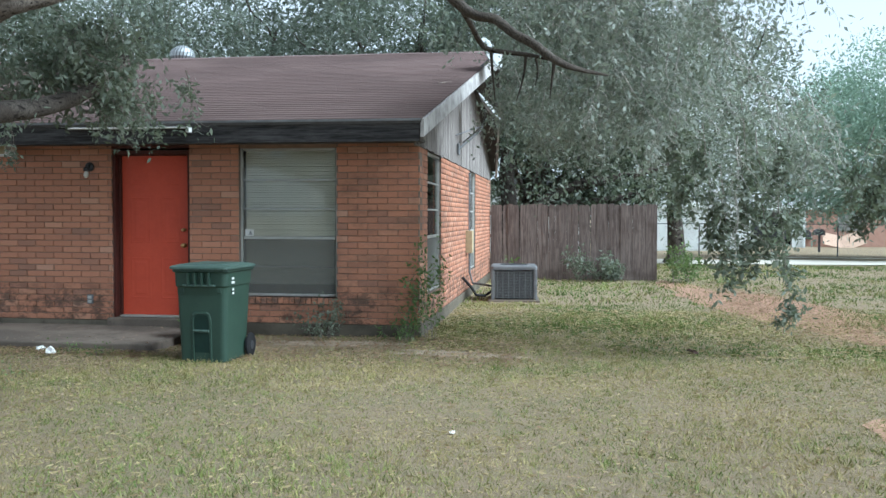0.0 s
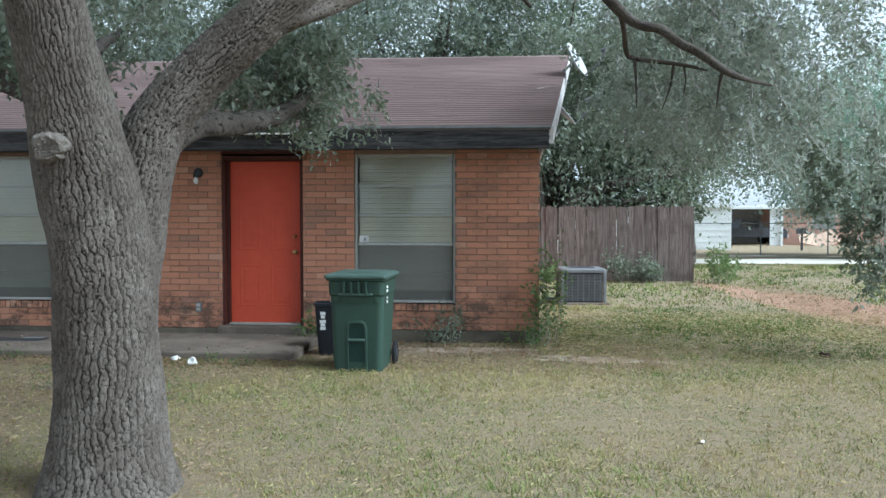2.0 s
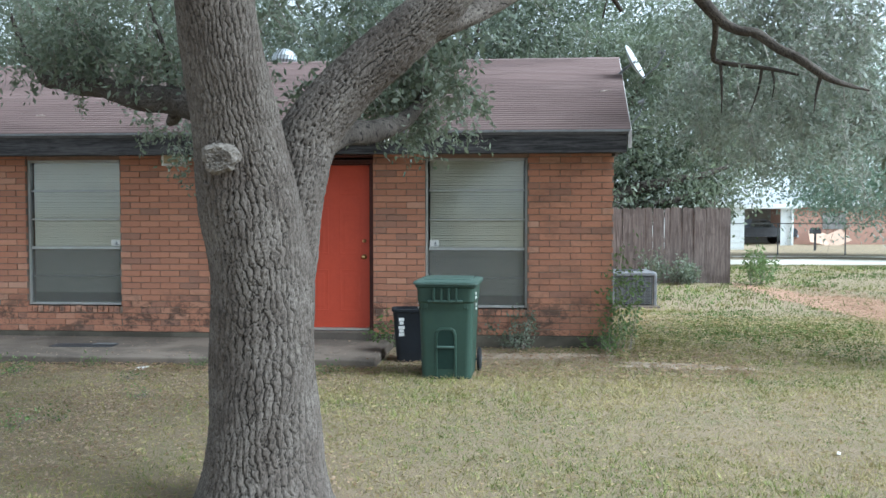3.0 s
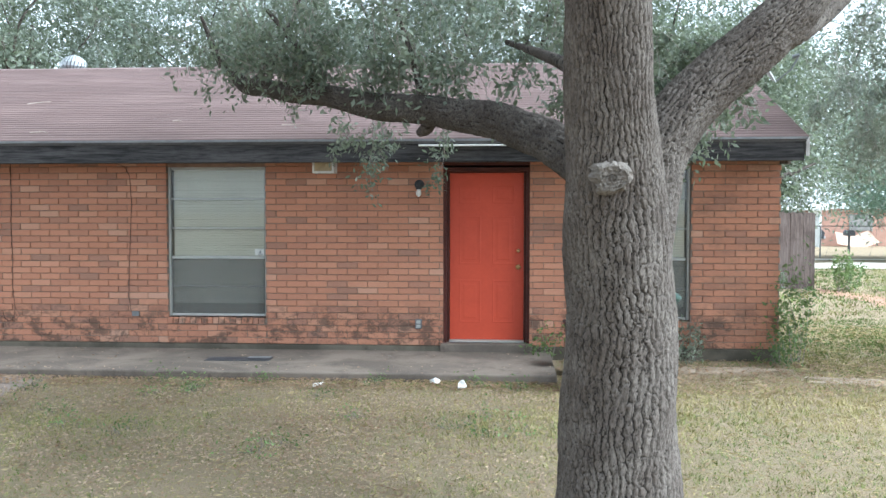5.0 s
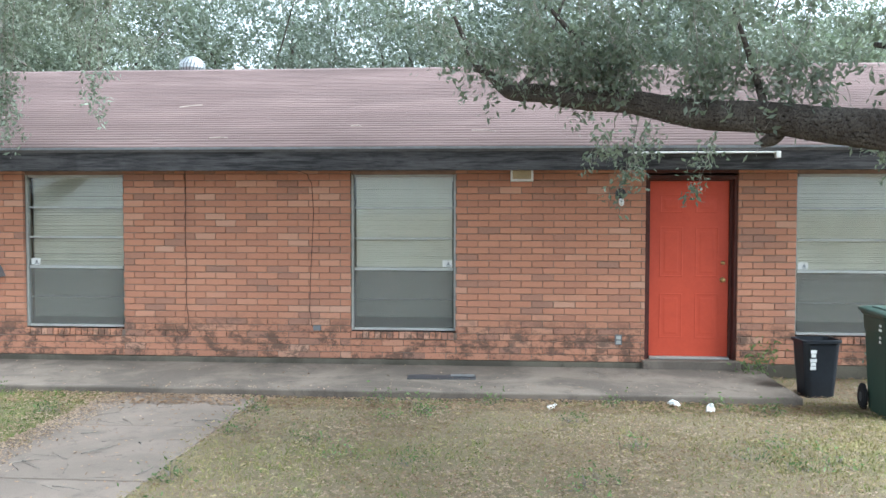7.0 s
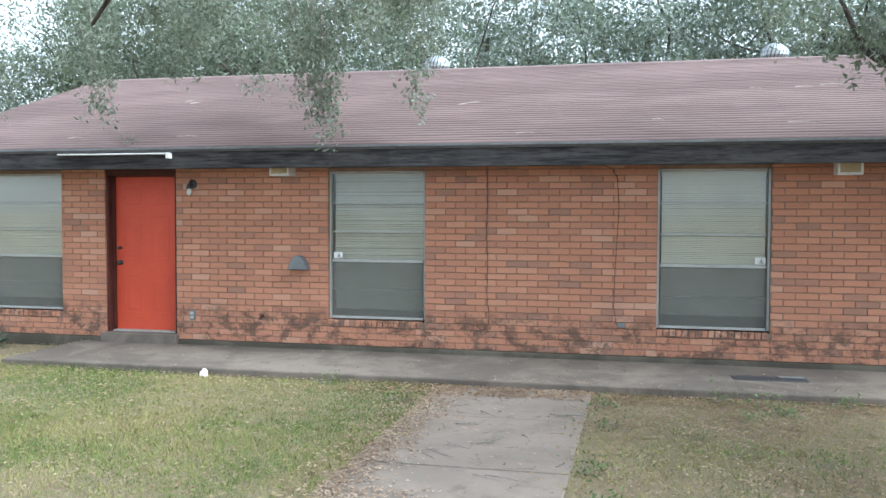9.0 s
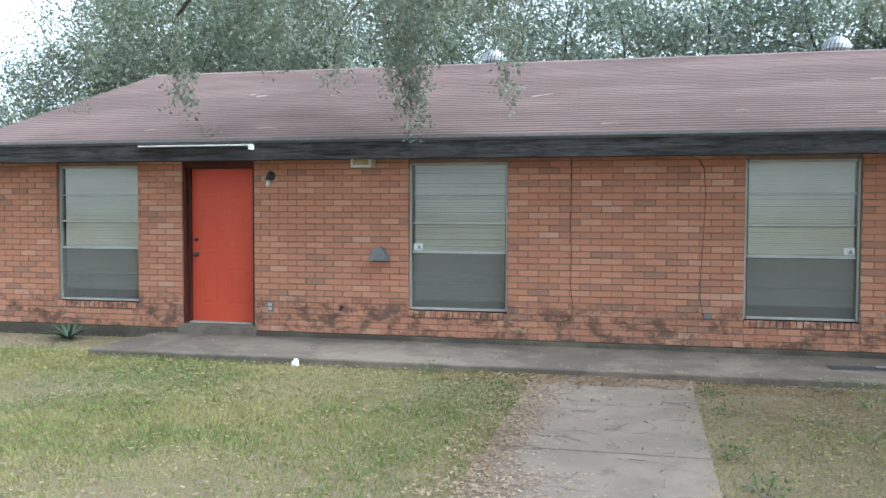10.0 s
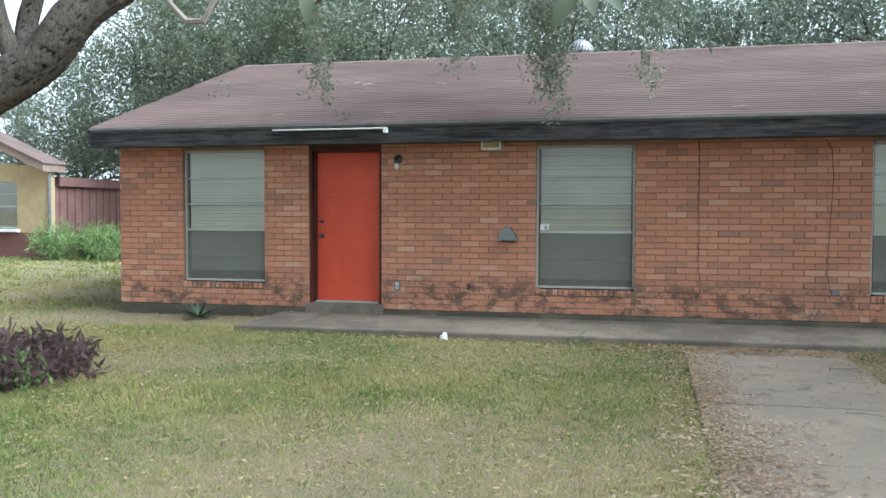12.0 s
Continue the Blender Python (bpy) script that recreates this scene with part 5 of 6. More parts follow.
hung_cable(-9.66, [(-0.45, 0.012, 2.42), (-0.2, 0.013, 2.41), (-0.06, 0.014, 2.36), (0.0, 0.012, 2.25), (0.02, 0.012, 1.9), (0.0, 0.013, 1.5), (-0.02, 0.014, 1.1), (-0.03, 0.013, 0.75), (0.0, 0.02, 0.55), (0.06, 0.03, 0.50)])
jb = thing("cable_box", "small grey cable junction box on the wall", "cable box", (-9.6, WALL_Y, 0.53))
part("case", box(-0.045, 0.045, -0.04, 0.0, -0.03, 0.03, 0.005), GREY_METAL, jb)

# meter and conduit on the gable wall
mb = thing("electric_box", "tan electric disconnect box with conduit on the gable wall", "electric box", (WALL_R, 15.9, 0.0))
part("case", box(0.0, 0.12, -0.12, 0.12, 0.85, 1.25, 0.008), TAN, mb)
part("conduit", tube([(0.06, 0, 0.85), (0.06, 0.0, 0.5), (0.12, 0.0, 0.3), (0.5, -0.05, 0.25)], 0.02), GREY_METAL, mb)
part("conduit", tube([(0.05, 0.05, 1.25), (0.05, 0.05, 2.3)], 0.018), GREY_METAL, mb)

# ---- air conditioner ----
MID_METAL = mat_plain("louvre_metal", (0.17, 0.175, 0.18), (0.11, 0.113, 0.115), 6, 0.55, 0.4, 0.2)
ac = thing("air_conditioner", "square dark grey outdoor air conditioner with louvred sides on the grass", "air conditioner", (-0.88, 15.75, 0.02), 4)
ac.scale = (1, 1, 0.9)
W = 0.74
part("pad", box(-0.45, 0.45, -0.45, 0.45, -0.05, 0.04, 0.01), SLAB, ac, "concrete pad")
part("core", box(-W / 2 + 0.04, W / 2 - 0.04, -W / 2 + 0.04, W / 2 - 0.04, 0.05, 0.60), DARK_METAL, ac, "dark finned core")
for sx in (-1, 1):
    for sy in (-1, 1):
        part("corner_post", box(sx * W / 2 - 0.03, sx * W / 2 + 0.03, sy * W / 2 - 0.03, sy * W / 2 + 0.03, 0.04, 0.63, 0.012), GREY_METAL, ac)
for k in range(18):
    z = 0.08 + k * 0.03
    for ax in (0, 1):
        for s in (-1, 1):
            bm = box(-W / 2 + 0.03, W / 2 - 0.03, s * W / 2 - 0.018, s * W / 2 - 0.006, z, z + 0.013)
            bmesh.ops.rotate(bm, verts=bm.verts, cent=(0, 0, 0), matrix=Matrix.Rotation(math.pi / 2 * ax, 3, "Z"))
            part("louvre", bm, MID_METAL, ac)
for k in range(7):
    x = -W / 2 + 0.08 + k * 0.097
    part("rib", box(x - 0.008, x + 0.008, -W / 2 - 0.012, -W / 2 - 0.002, 0.06, 0.61, 0.003), GREY_METAL, ac)
top = part("top_cover", loft([rounded(W + 0.07, W + 0.07, 0.625, 0.05), rounded(W + 0.07, W + 0.07, 0.675, 0.05), rounded(W + 0.01, W + 0.01, 0.70, 0.05), rounded(0.5, 0.5, 0.70, 0.2), rounded(0.48, 0.48, 0.675, 0.2)]), GREY_METAL, ac, "pale grey top cover with fan grille")
for k in range(6):
    part("grille_ring", tube([((0.04 + 0.04 * k) * math.cos(a), (0.04 + 0.04 * k) * math.sin(a), 0.708) for a in np.arange(25) * 2 * math.pi / 24], 0.004, 4), DARK_METAL, top)
pl = thing("refrigerant_pipe", "black insulated pipes from the air conditioner to the wall", "pipe", (0, 0, 0))
part("pipe", tube([(-1.74, 15.2, 0.45), (-1.6, 15.2, 0.3), (-1.5, 15.25, 0.14), (-1.36, 15.4, 0.12), (-1.24, 15.5, 0.2)], 0.025), RUBBER, pl)

# ---- wheeled bin ----
bn = thing("wheeled_bin", "dark green plastic wheeled rubbish bin with a closed lid", "bin", (-3.62, 8.80, 0.0), -3)
bn.scale = (0.86, 0.9, 1.0)
body_rings = []
for z, w, d, cy in ((0.0, 0.55, 0.57, -0.01), (0.03, 0.58, 0.60, -0.01), (0.35, 0.605, 0.65, 0.0), (0.70, 0.635, 0.69, 0.005), (0.78, 0.64, 0.70, 0.0), (0.80, 0.665, 0.73, 0.0), (0.93, 0.675, 0.745, 0.0), (0.945, 0.72, 0.79, 0.0), (0.965, 0.72, 0.79, 0.0)):
    body_rings.append(rounded(w, d, z, 0.07, 5, 0, cy))
bm = loft(body_rings)
body = part("body", bm, GREEN, bn, "tapered dark green body")
# arched pocket and lift bar in the front
def front(z):
    return -0.304 - 0.052 * z


arch = [(-0.1, 0.012), (0.1, 0.012), (0.1, 0.44), (0.085, 0.49), (0.05, 0.51), (-0.05, 0.51), (-0.085, 0.49), (-0.1, 0.44)]
bm = bmesh.new()
rings = []
for grow, out in ((1.32, 0.004), (1.22, -0.012), (1.02, -0.014), (0.94, 0.0)):
    rings.append([bm.verts.new((x * grow, front(z) + out, z if z < 0.1 else 0.3 + (z - 0.3) * (1 + (grow - 1) * 0.45))) for x, z in arch])
for ra, rb in zip(rings, rings[1:]):
    for k in range(len(arch)):
        n2 = (k + 1) % len(arch)
        bm.faces.new((ra[k], ra[n2], rb[n2], rb[k]))
bmesh.ops.recalc_face_normals(bm, faces=bm.faces)
part("pocket_rim", bm, GREEN, body)
# near-flush panel in darker green: the pocket's inner shade is painted on
bm = bmesh.new()
bm.faces.new([bm.verts.new((x * 0.96, front(z) - 0.004, z)) for x, z in arch])
part("pocket_panel", bm, mat_plain("pocket_shade_green", (0.012, 0.034, 0.025), None, 4, 0.6), body)
for sx in (-1, 1):
    part("front_ridge", box(sx * 0.235 - 0.03, sx * 0.235 + 0.03, -0.352, -0.30, 0.72, 0.79, 0.012), GREEN, body)
part("lift_bar", tube([(-0.1, -0.338, 0.34), (0.1, -0.338, 0.34)], 0.015, 10), GREEN_LID, body, "round lift bar")
for k in range(4):
    x = -0.13 + k * 0.087
    part("catch_rib", box(x - 0.012, x + 0.012, -0.415, -0.345, 0.80, 0.935, 0.004), GREEN, body)
part("catch_bar", box(-0.2, 0.2, -0.41, -0.36, 0.795, 0.815, 0.005), GREEN_LID, body)
lid = part("lid", loft([rounded(0.745, 0.83, 0.967, 0.08, 5, 0, -0.005), rounded(0.755, 0.84, 0.972, 0.06, 5, 0, -0.005), rounded(0.752, 0.835, 0.992, 0.06, 5, 0, -0.005), rounded(0.73, 0.81, 1.0, 0.06, 5), rounded(0.62, 0.66, 1.014, 0.06, 5), rounded(0.60, 0.64, 1.006, 0.05, 5)]), GREEN_LID, bn, "faded green lid with dusty top")
part("lid_panel", loft([rounded(0.56, 0.56, 1.004, 0.05, 4), rounded(0.54, 0.54, 1.02, 0.05, 4)]), GREEN_LID, lid)
part("handle", tube([(-0.3, 0.38, 0.96), (-0.3, 0.45, 0.98), (0.3, 0.45, 0.98), (0.3, 0.38, 0.96)], 0.016, 8), GREEN, bn)
part("axle", tube([(-0.34, 0.30, 0.13), (0.34, 0.30, 0.13)], 0.012, 8), DARK_METAL, bn)
for s in (-1, 1):
    wheel = part("wheel", tube([(s * 0.31, 0.30, 0.13), (s * 0.318, 0.30, 0.13), (s * 0.345, 0.30, 0.13), (s * 0.355, 0.30, 0.13)], [0.11, 0.13, 0.13, 0.11], 20), RUBBER, bn, "black wheel")
    part("hub", tube([(s * 0.35, 0.30, 0.13), (s * 0.36, 0.30, 0.13)], [0.05, 0.045], 12), DARK_METAL, wheel)
# faded print on the side, too small to read
for k, (z, L) in enumerate(((0.86, 0.05), (0.82, 0.07), (0.75, 0.035), (0.71, 0.035))):
    part("print_bar", box(-0.345, -0.336, -0.2 - L / 2, -0.2 + L / 2, z, z + 0.022), PAPER, body, "pale faded print")
    part("print_bar", box(0.336, 0.345, -0.2 - L / 2, -0.2 + L / 2, z, z + 0.022), PAPER, body, "pale faded print")

# ---- black kitchen bin ----
kb = thing("waste_basket", "open black plastic kitchen bin with a torn label", "bin", (-4.13, 9.70, -0.03), 8)
part("body", loft([rounded(0.29, 0.24, 0.0, 0.05), rounded(0.30, 0.25, 0.02, 0.05), rounded(0.39, 0.31, 0.60, 0.06), rounded(0.42, 0.34, 0.605, 0.06), rounded(0.42, 0.34, 0.63, 0.06), rounded(0.38, 0.30, 0.635, 0.06), rounded(0.36, 0.28, 0.5, 0.05), rounded(0.28, 0.22, 0.04, 0.04)]), BLACK, kb)
for k, (z, w) in enumerate(((0.50, 0.06), (0.46, 0.045), (0.41, 0.07), (0.37, 0.05), (0.33, 0.06))):
    part("label_scrap", box(-0.10 - w / 2, -0.10 + w / 2, -0.155 + 0.055 * (0.6 - z) - 0.006, -0.149 + 0.055 * (0.6 - z), z, z + 0.035), PAPER, kb, "torn white label scrap")

# ---- wooden fence ----
fence = thing("wooden_fence", "weathered brown dog-ear picket fence joining the house", "fence", (0, 21.0, 0))
x = WALL_R + 0.02
PICKETS = []
for k in range(4):
    w, h, c = 0.1425, 1.80, 0.03
    PICKETS.append(bpy.data.meshes.new("picket"))
    bm = prism([(-w / 2, 0.02), (w / 2, 0.02), (w / 2, h - c - 0.01 * k), (w / 2 - c, h), (-w / 2 + c, h), (-w / 2, h - c)], -0.009, 0.009)
    bm.to_mesh(PICKETS[-1])
    bm.free()
    PICKETS[-1].materials.append(FENCE)
while x < 2.05:
    ob = new("picket", rng.choice(PICKETS))
    ob.parent = fence
    ob.matrix_local = pose(x + 0.07, rng.uniform(-0.004, 0.004), rng.uniform(-0.025, 0.015), rng.gauss(0, 0.4), rng.gauss(0, 0.35), rng.gauss(0, 1.2))
    x += 0.1385
for z in (0.4, 1.0, 1.55):
    part("rail", box(WALL_R, 2.05, 0.012, 0.055, z, z + 0.085, 0.004), FENCE, fence)
for x in (-1.6, 0.2, 2.0):
    part("post", box(x - 0.045, x + 0.045, 0.056, 0.145, -0.2, 1.7, 0.005), FENCE, fence)
fence2 = thing("wooden_fence", "side run of weathered picket fence going back from the corner", "fence", (0, 0, 0))
for k in range(40):
    ob = new("picket", PICKETS[k % 4])
    ob.parent = fence2
    ob.matrix_local = pose(2.09, 21.1 + k * 0.142, rng.uniform(-0.025, 0.015), 0, 0, 90)


# ---- plants ----
def clump(name, label, category, at, radius, height, n, leaf, mat, seed, group="", stems=10, narrow=0.42, up=False):
    """A low leafy plant: stems with leaves along them."""
    g = np.random.default_rng(seed)
    t = thing(name, label, category, (0, 0, 0), group=group)
    lines, seats = [], []
    for _ in range(stems):
        a, r = g.uniform(0, 2 * math.pi), radius * math.sqrt(g.random())
        base = np.array((at[0] + 0.4 * r * math.cos(a), at[1] + 0.4 * r * math.sin(a), at[2]))
        tip = np.array((at[0] + r * math.cos(a), at[1] + r * math.sin(a), at[2] + height * g.uniform(0.55, 1.0) * (1.15 - 0.5 * (r / radius) ** 2)))
        s = np.linspace(0, 1, 5)[:, None]
        L = base + (tip - base) * s + g.normal(0, 0.03, (5, 3)) * s
        lines.append(L)
        m = n // stems
        k = np.minimum(g.integers(0 if up else 1, 5, m), 3)
        w = g.random((m, 1))
        seats.append(L[k] * (1 - w) + L[k + 1] * w + g.normal(0, 0.045, (m, 3)))
    leaf_mesh("leaves", np.vstack(seats), leaf, mat, t, -0.4 if up else 0.0, "", narrow)
    twig_mesh("stem_mass", lines, 0.006, TWIG, t)
    return t


clump("corner_vine", "tangled green vine climbing the house corner", "vine", (-1.6, 10.5, 0.0), 0.24, 1.42, 560, 0.07, WEED, 1, stems=20)
clump("corner_shrub", "low leafy weeds at the foot of the house corner", "shrub", (-1.85, 10.3, 0.0), 0.3, 0.4, 280, 0.06, WEED, 2, "weeds by the wall", 16)
clump("corner_shrub", "low dark weeds against the brick wall", "shrub", (-2.9, 10.4, 0.0), 0.38, 0.5, 420, 0.06, OAK_LEAF, 3, "weeds by the wall", 16)
clump("corner_shrub", "thin weeds beside the waste basket", "shrub", (-4.5, 10.45, 0.0), 0.2, 0.48, 200, 0.06, WEED, 4, "weeds by the wall", 12)
for k, (x, y, r, h) in enumerate(((0.3, 20.6, 0.35, 0.9), (0.9, 20.6, 0.4, 0.7), (1.2, 20.7, 0.3, 0.5), (-1.2, 20.3, 0.5, 0.5), (2.5, 20.3, 0.35, 1.0), (2.8, 20.6, 0.4, 0.9))):
    clump("fence_shrub", "scrubby green brush against the wooden fence", "shrub", (x, y, 0.0), r, h, 380, 0.10, WEED if k > 2 else OAK_LEAF, 20 + k, "brush along the fence", 16)
clump("purple_shrub", "low spreading purple-leaved shrub on the lawn", "shrub", (-17.35, 5.75, 0.0), 0.95, 0.36, 4200, 0.13, PURPLE, 7, stems=150, narrow=0.3, up=True)
clump("weed_clump", "small bright green weed growing in the purple shrub", "weed", (-16.75, 5.35, 0.0), 0.22, 0.32, 240, 0.07, WEED, 8, stems=14)
for k in range(10):
    clump("tall_weeds", "tall bright green weeds beside the maroon shed", "weeds", (-29.4 + k * 0.38 + rng.uniform(-0.2, 0.2), 22.6 + rng.uniform(-1.0, 1.5), 0), 0.8, 1.1, 800, 0.24, TALL_GRASS, 70 + k, "tall weeds by the shed", 60, 0.14, True)


def agave(x, y):
    a = thing("agave_plant", "small grey-green spiky agave beside the footing", "plant", (x, y, 0.02))
    for k in range(26):
        t, up, L = k * 2.4, rng.uniform(0.15, 0.9), rng.uniform(0.28, 0.46)
        bm = bmesh.new()
        rows_ = []
        for s, w in ((0, 0.018), (0.3, 0.024), (0.7, 0.016), (1, 0.001)):
            c = Vector((math.cos(t) * math.cos(up) * L * s, math.sin(t) * math.cos(up) * L * s, math.sin(up) * L * s - 0.05 * s * s))
            n_ = Vector((-math.sin(t), math.cos(t), 0)) * w
            rows_.append((bm.verts.new(c - n_ + Vector((0, 0, w * 0.5))), bm.verts.new(c), bm.verts.new(c + n_ + Vector((0, 0, w * 0.5)))))
        for r0, r1 in zip(rows_, rows_[1:]):
            for i in (0, 1):
                bm.faces.new((r0[i], r0[i + 1], r1[i + 1], r1[i]))
        part("leaf", bm, AGAVE, a)


AGAVE = mat_plain("agave_leaf", (0.10, 0.14, 0.09), (0.05, 0.075, 0.045), 12, 0.5)
agave(-17.85, 10.25)

# ---- litter ----
def crumple(name, label, category, at, size, mat, seed):
    g = np.random.default_rng(seed)
    bm = bmesh.new()
    bmesh.ops.create_icosphere(bm, subdivisions=2, radius=1)
    for v in bm.verts:
        k = g.uniform(0.5, 1.1)
        v.co = Vector((v.co.x * size[0] * k, v.co.y * size[1] * k, max(-0.3, v.co.z) * size[2] * k))
    ob = part(name, bm, mat)
    ob.matrix_world = pose(*at, 0, 0, g.uniform(0, 360))
    tagged(ob, label, category)


crumple("paper_scrap", "crumpled white paper on the grass", "litter", (-5.42, 8.72, 0.05), (0.05, 0.04, 0.08), PAPER, 1)
crumple("paper_scrap", "torn grey paper by the slab edge", "litter", (-5.71, 9.0, 0.04), (0.09, 0.06, 0.04), PAPER, 2)
crumple("paper_scrap", "flat white paper scrap on the grass", "litter", (-6.9, 8.83, 0.03), (0.12, 0.05, 0.02), PAPER, 3)
crumple("paper_scrap", "small white paper scrap on the lawn", "litter", (-0.75, 5.95, 0.03), (0.03, 0.022, 0.012), PAPER, 4)
crumple("dirt_clod", "small brown clod of earth on the lawn", "clod", (1.4, 9.85, 0.03), (0.10, 0.07, 0.05), CABLE, 5)
crumple("paper_scrap", "crumpled white paper bag on the grass by the slab", "litter", (-14.08, 8.98, 0.045), (0.06, 0.05, 0.07), PAPER, 6)
mat_ob = thing("door_mat", "torn dark mat lying on the concrete slab", "mat", (-8.05, 9.85, 0.107), 3)
part("mat_sheet", loft([rounded(0.75, 0.26, 0.0, 0.02), rounded(0.74, 0.25, 0.006, 0.02)]), DARK_METAL, mat_ob)
part("mat_flap", box(0.1, 0.36, -0.02, 0.1, 0.011, 0.017, 0.003), GREY_METAL, mat_ob, "pale curled torn edge")
for k, (x, y, L, a) in enumerate(((-10.1, 7.9, 0.3, 0.3), (-10.15, 7.95, 0.25, -0.5), (-10.6, 6.8, 0.3, 1.0), (-10.9, 7.4, 0.2, 0.1), (-10.4, 6.0, 0.25, -0.3), (-11.0, 6.5, 0.2, 0.6), (-10.2, 5.2, 0.25, 0.2), (-9.95, 6.3, 0.2, 1.3))):
    d1 = Vector((math.cos(a) * L, math.sin(a) * L, 0))
    p = Vector((x, y, 0.045))
    t = part("fallen_twig", tube([p, p + d1 * 0.5 + Vector((0.03, -0.02, 0.01)), p + d1], [0.005, 0.004, 0.002], 5), TWIG)
    tagged(t, "dry brown twig lying on the concrete path", "twig", "twigs on the path")

# ---- grass and fallen leaves ----
def on_hard(x, y):
    house = (x > WALL_L - 0.05) & (x < WALL_R + 0.05) & (y > WALL_Y - 0.05)
    porch = (x > -16.78) & (x < -4.42) & (y > 9.06)
    way = (x > -11.32 + 0.10 * np.sin(y * 2.7 + 1) + 0.07 * np.sin(y * 7.3) + 0.06 * np.sin(y * 19)) & (x < -9.92 + 0.09 * np.sin(y * 2.3) + 0.06 * np.sin(y * 8.1) + 0.05 * np.sin(y * 18)) & (y < 9.1)
    tree = (x + 4.38) ** 2 + (y - 4.65) ** 2 < 0.2
    return house | porch | way | tree | ((x + 0.88) ** 2 + (y - 15.75) ** 2 < 0.2)


def soft_noise(x, y, f, seed):
    """Smooth patches: a few crossed waves."""
    g = np.random.default_rng(seed)
    s = np.zeros_like(x)
    for _ in range(9):
        a, ph, k = g.uniform(0, 2 * np.pi), g.uniform(0, 6.28), f * g.uniform(0.5, 1.8)
        s += np.sin((x * np.cos(a) + y * np.sin(a)) * k + ph)
    return s / 4.5


def bare(x, y):
    """How bare the soil lies: 0 turf, 1 bare."""
    b = np.where((x > -9.6) & (x < -4.0), 0.3, 0.12) * (soft_noise(x, y, 1.6, 4) > 0.45)
    for cx, cy, rx, ry in ((-7.0, 6.2, 2.2, 1.2), (-8.6, 8.0, 1.6, 0.9), (-5.6, 8.2, 1.3, 0.6), (-1.6, 9.3, 1.5, 0.6), (-2.8, 9.6, 2.0, 0.75), (-6.6, 7.2, 1.4, 1.1), (-7.6, 8.5, 1.8, 0.5), (3.4, 15.0, 0.9, 3.5), (3.8, 11.5, 0.9, 1.2), (-18.3, 10.0, 1.2, 0.5), (-4.4, 4.7, 0.8, 0.8)):
        b = np.maximum(b, 0.74 * np.exp(-(((x - cx) / rx) ** 2 + ((y - cy) / ry) ** 2) ** 2))
    return b


def turf(n, x0, x1, y0, y1, tall, wide, seed, name="grass", tufted=0.4, mat=None, label="short uneven lawn grass, part green and part dry"):
    """Pointed blades, most of them in leaning tufts with gaps between."""
    g = np.random.default_rng(seed)
    x, y = g.uniform(x0, x1, n), g.uniform(y0, y1, n)
    n_t = max(1, n // 22)
    tx0, ty0, tl, ts = g.uniform(x0, x1, n_t), g.uniform(y0, y1, n_t), g.uniform(0, 2 * np.pi, n_t), g.uniform(0.75, 1.35, n_t)
    pick = g.integers(0, n_t, n)
    tuft_on = g.random(n) < tufted
    spread_ = 0.028 * (wide / 0.0042) ** 0.7
    x = np.where(tuft_on, tx0[pick] + g.normal(0, spread_, n), x)
    y = np.where(tuft_on, ty0[pick] + g.normal(0, spread_, n), y)
    ok = ~on_hard(x, y) & (g.random(n) > bare(x, y))
    x, y, pick, tuft_on = x[ok], y[ok], pick[ok], tuft_on[ok]
    k = len(x)
    rich = 0.9 + 0.3 * np.clip(soft_noise(x, y, 1.1, 9), -1, 1)
    h = tall * g.uniform(0.35, 1.15, k) * rich * np.where(tuft_on, ts[pick], 0.8)
    a, lean = g.uniform(0, 2 * np.pi, k), g.uniform(0.35, 1.0, k)
    la = np.where(tuft_on, tl[pick] + g.normal(0, 0.9, k), g.uniform(0, 2 * np.pi, k))
    z = ground_z(x, y) - 0.008
    w = wide * g.uniform(0.7, 1.5, k)
    dx, dy = np.cos(a) * w, np.sin(a) * w
    tx, ty = x + np.cos(la) * lean * h, y + np.sin(la) * lean * h
    tz = z + h * np.sqrt(np.maximum(0.1, 1.05 - lean ** 2))
    V = np.stack([np.stack([x - dx, y - dy, z], -1), np.stack([x + dx, y + dy, z], -1), np.stack([tx, ty, tz], -1)], 1).reshape(-1, 3)
    ob = arrays(name, V, np.arange(3 * k).reshape(k, 3), mat or GRASS)
    tagged(ob, label, "grass", kind="stuff")


turf(400000, -19.5, 4.2, 4.0, 9.6, 0.056, 0.0040, 1)
turf(200000, -19.5, -11.3, 3.0, 9.3, 0.07, 0.0026, 7)
turf(60000, -19.5, -8.0, 2.6, 4.0, 0.056, 0.0036, 10)
turf(5000, -19.4, -16.7, 9.5, 10.6, 0.06, 0.004, 12)
turf(3500, -4.4, -1.7, 9.55, 10.6, 0.06, 0.004, 13)
STRAW = mat_leaf("dry_straw", (0.25, 0.195, 0.10), (0.50, 0.41, 0.225), 0.1, (0.34, 0.27, 0.13))
turf(80000, -19.5, 4.2, 2.8, 9.4, 0.085, 0.0017, 14, "dry_grass", 0.5, STRAW, "thin pale dry grass blades in the lawn")
turf(12000, -24, 8, -7, 4.05, 0.06, 0.008, 8)
turf(6000, -60, 40, -30, 0.5, 0.13, 0.03, 9)
turf(80000, -1.8, 6.5, 9.6, 15, 0.075, 0.0065, 2)
turf(45000, -27, -19.2, 4.5, 16, 0.09, 0.008, 3)
turf(45000, -1.8, 11, 15, 29, 0.10, 0.011, 4)
turf(30000, -34, -19.5, 16, 27, 0.13, 0.013, 5)
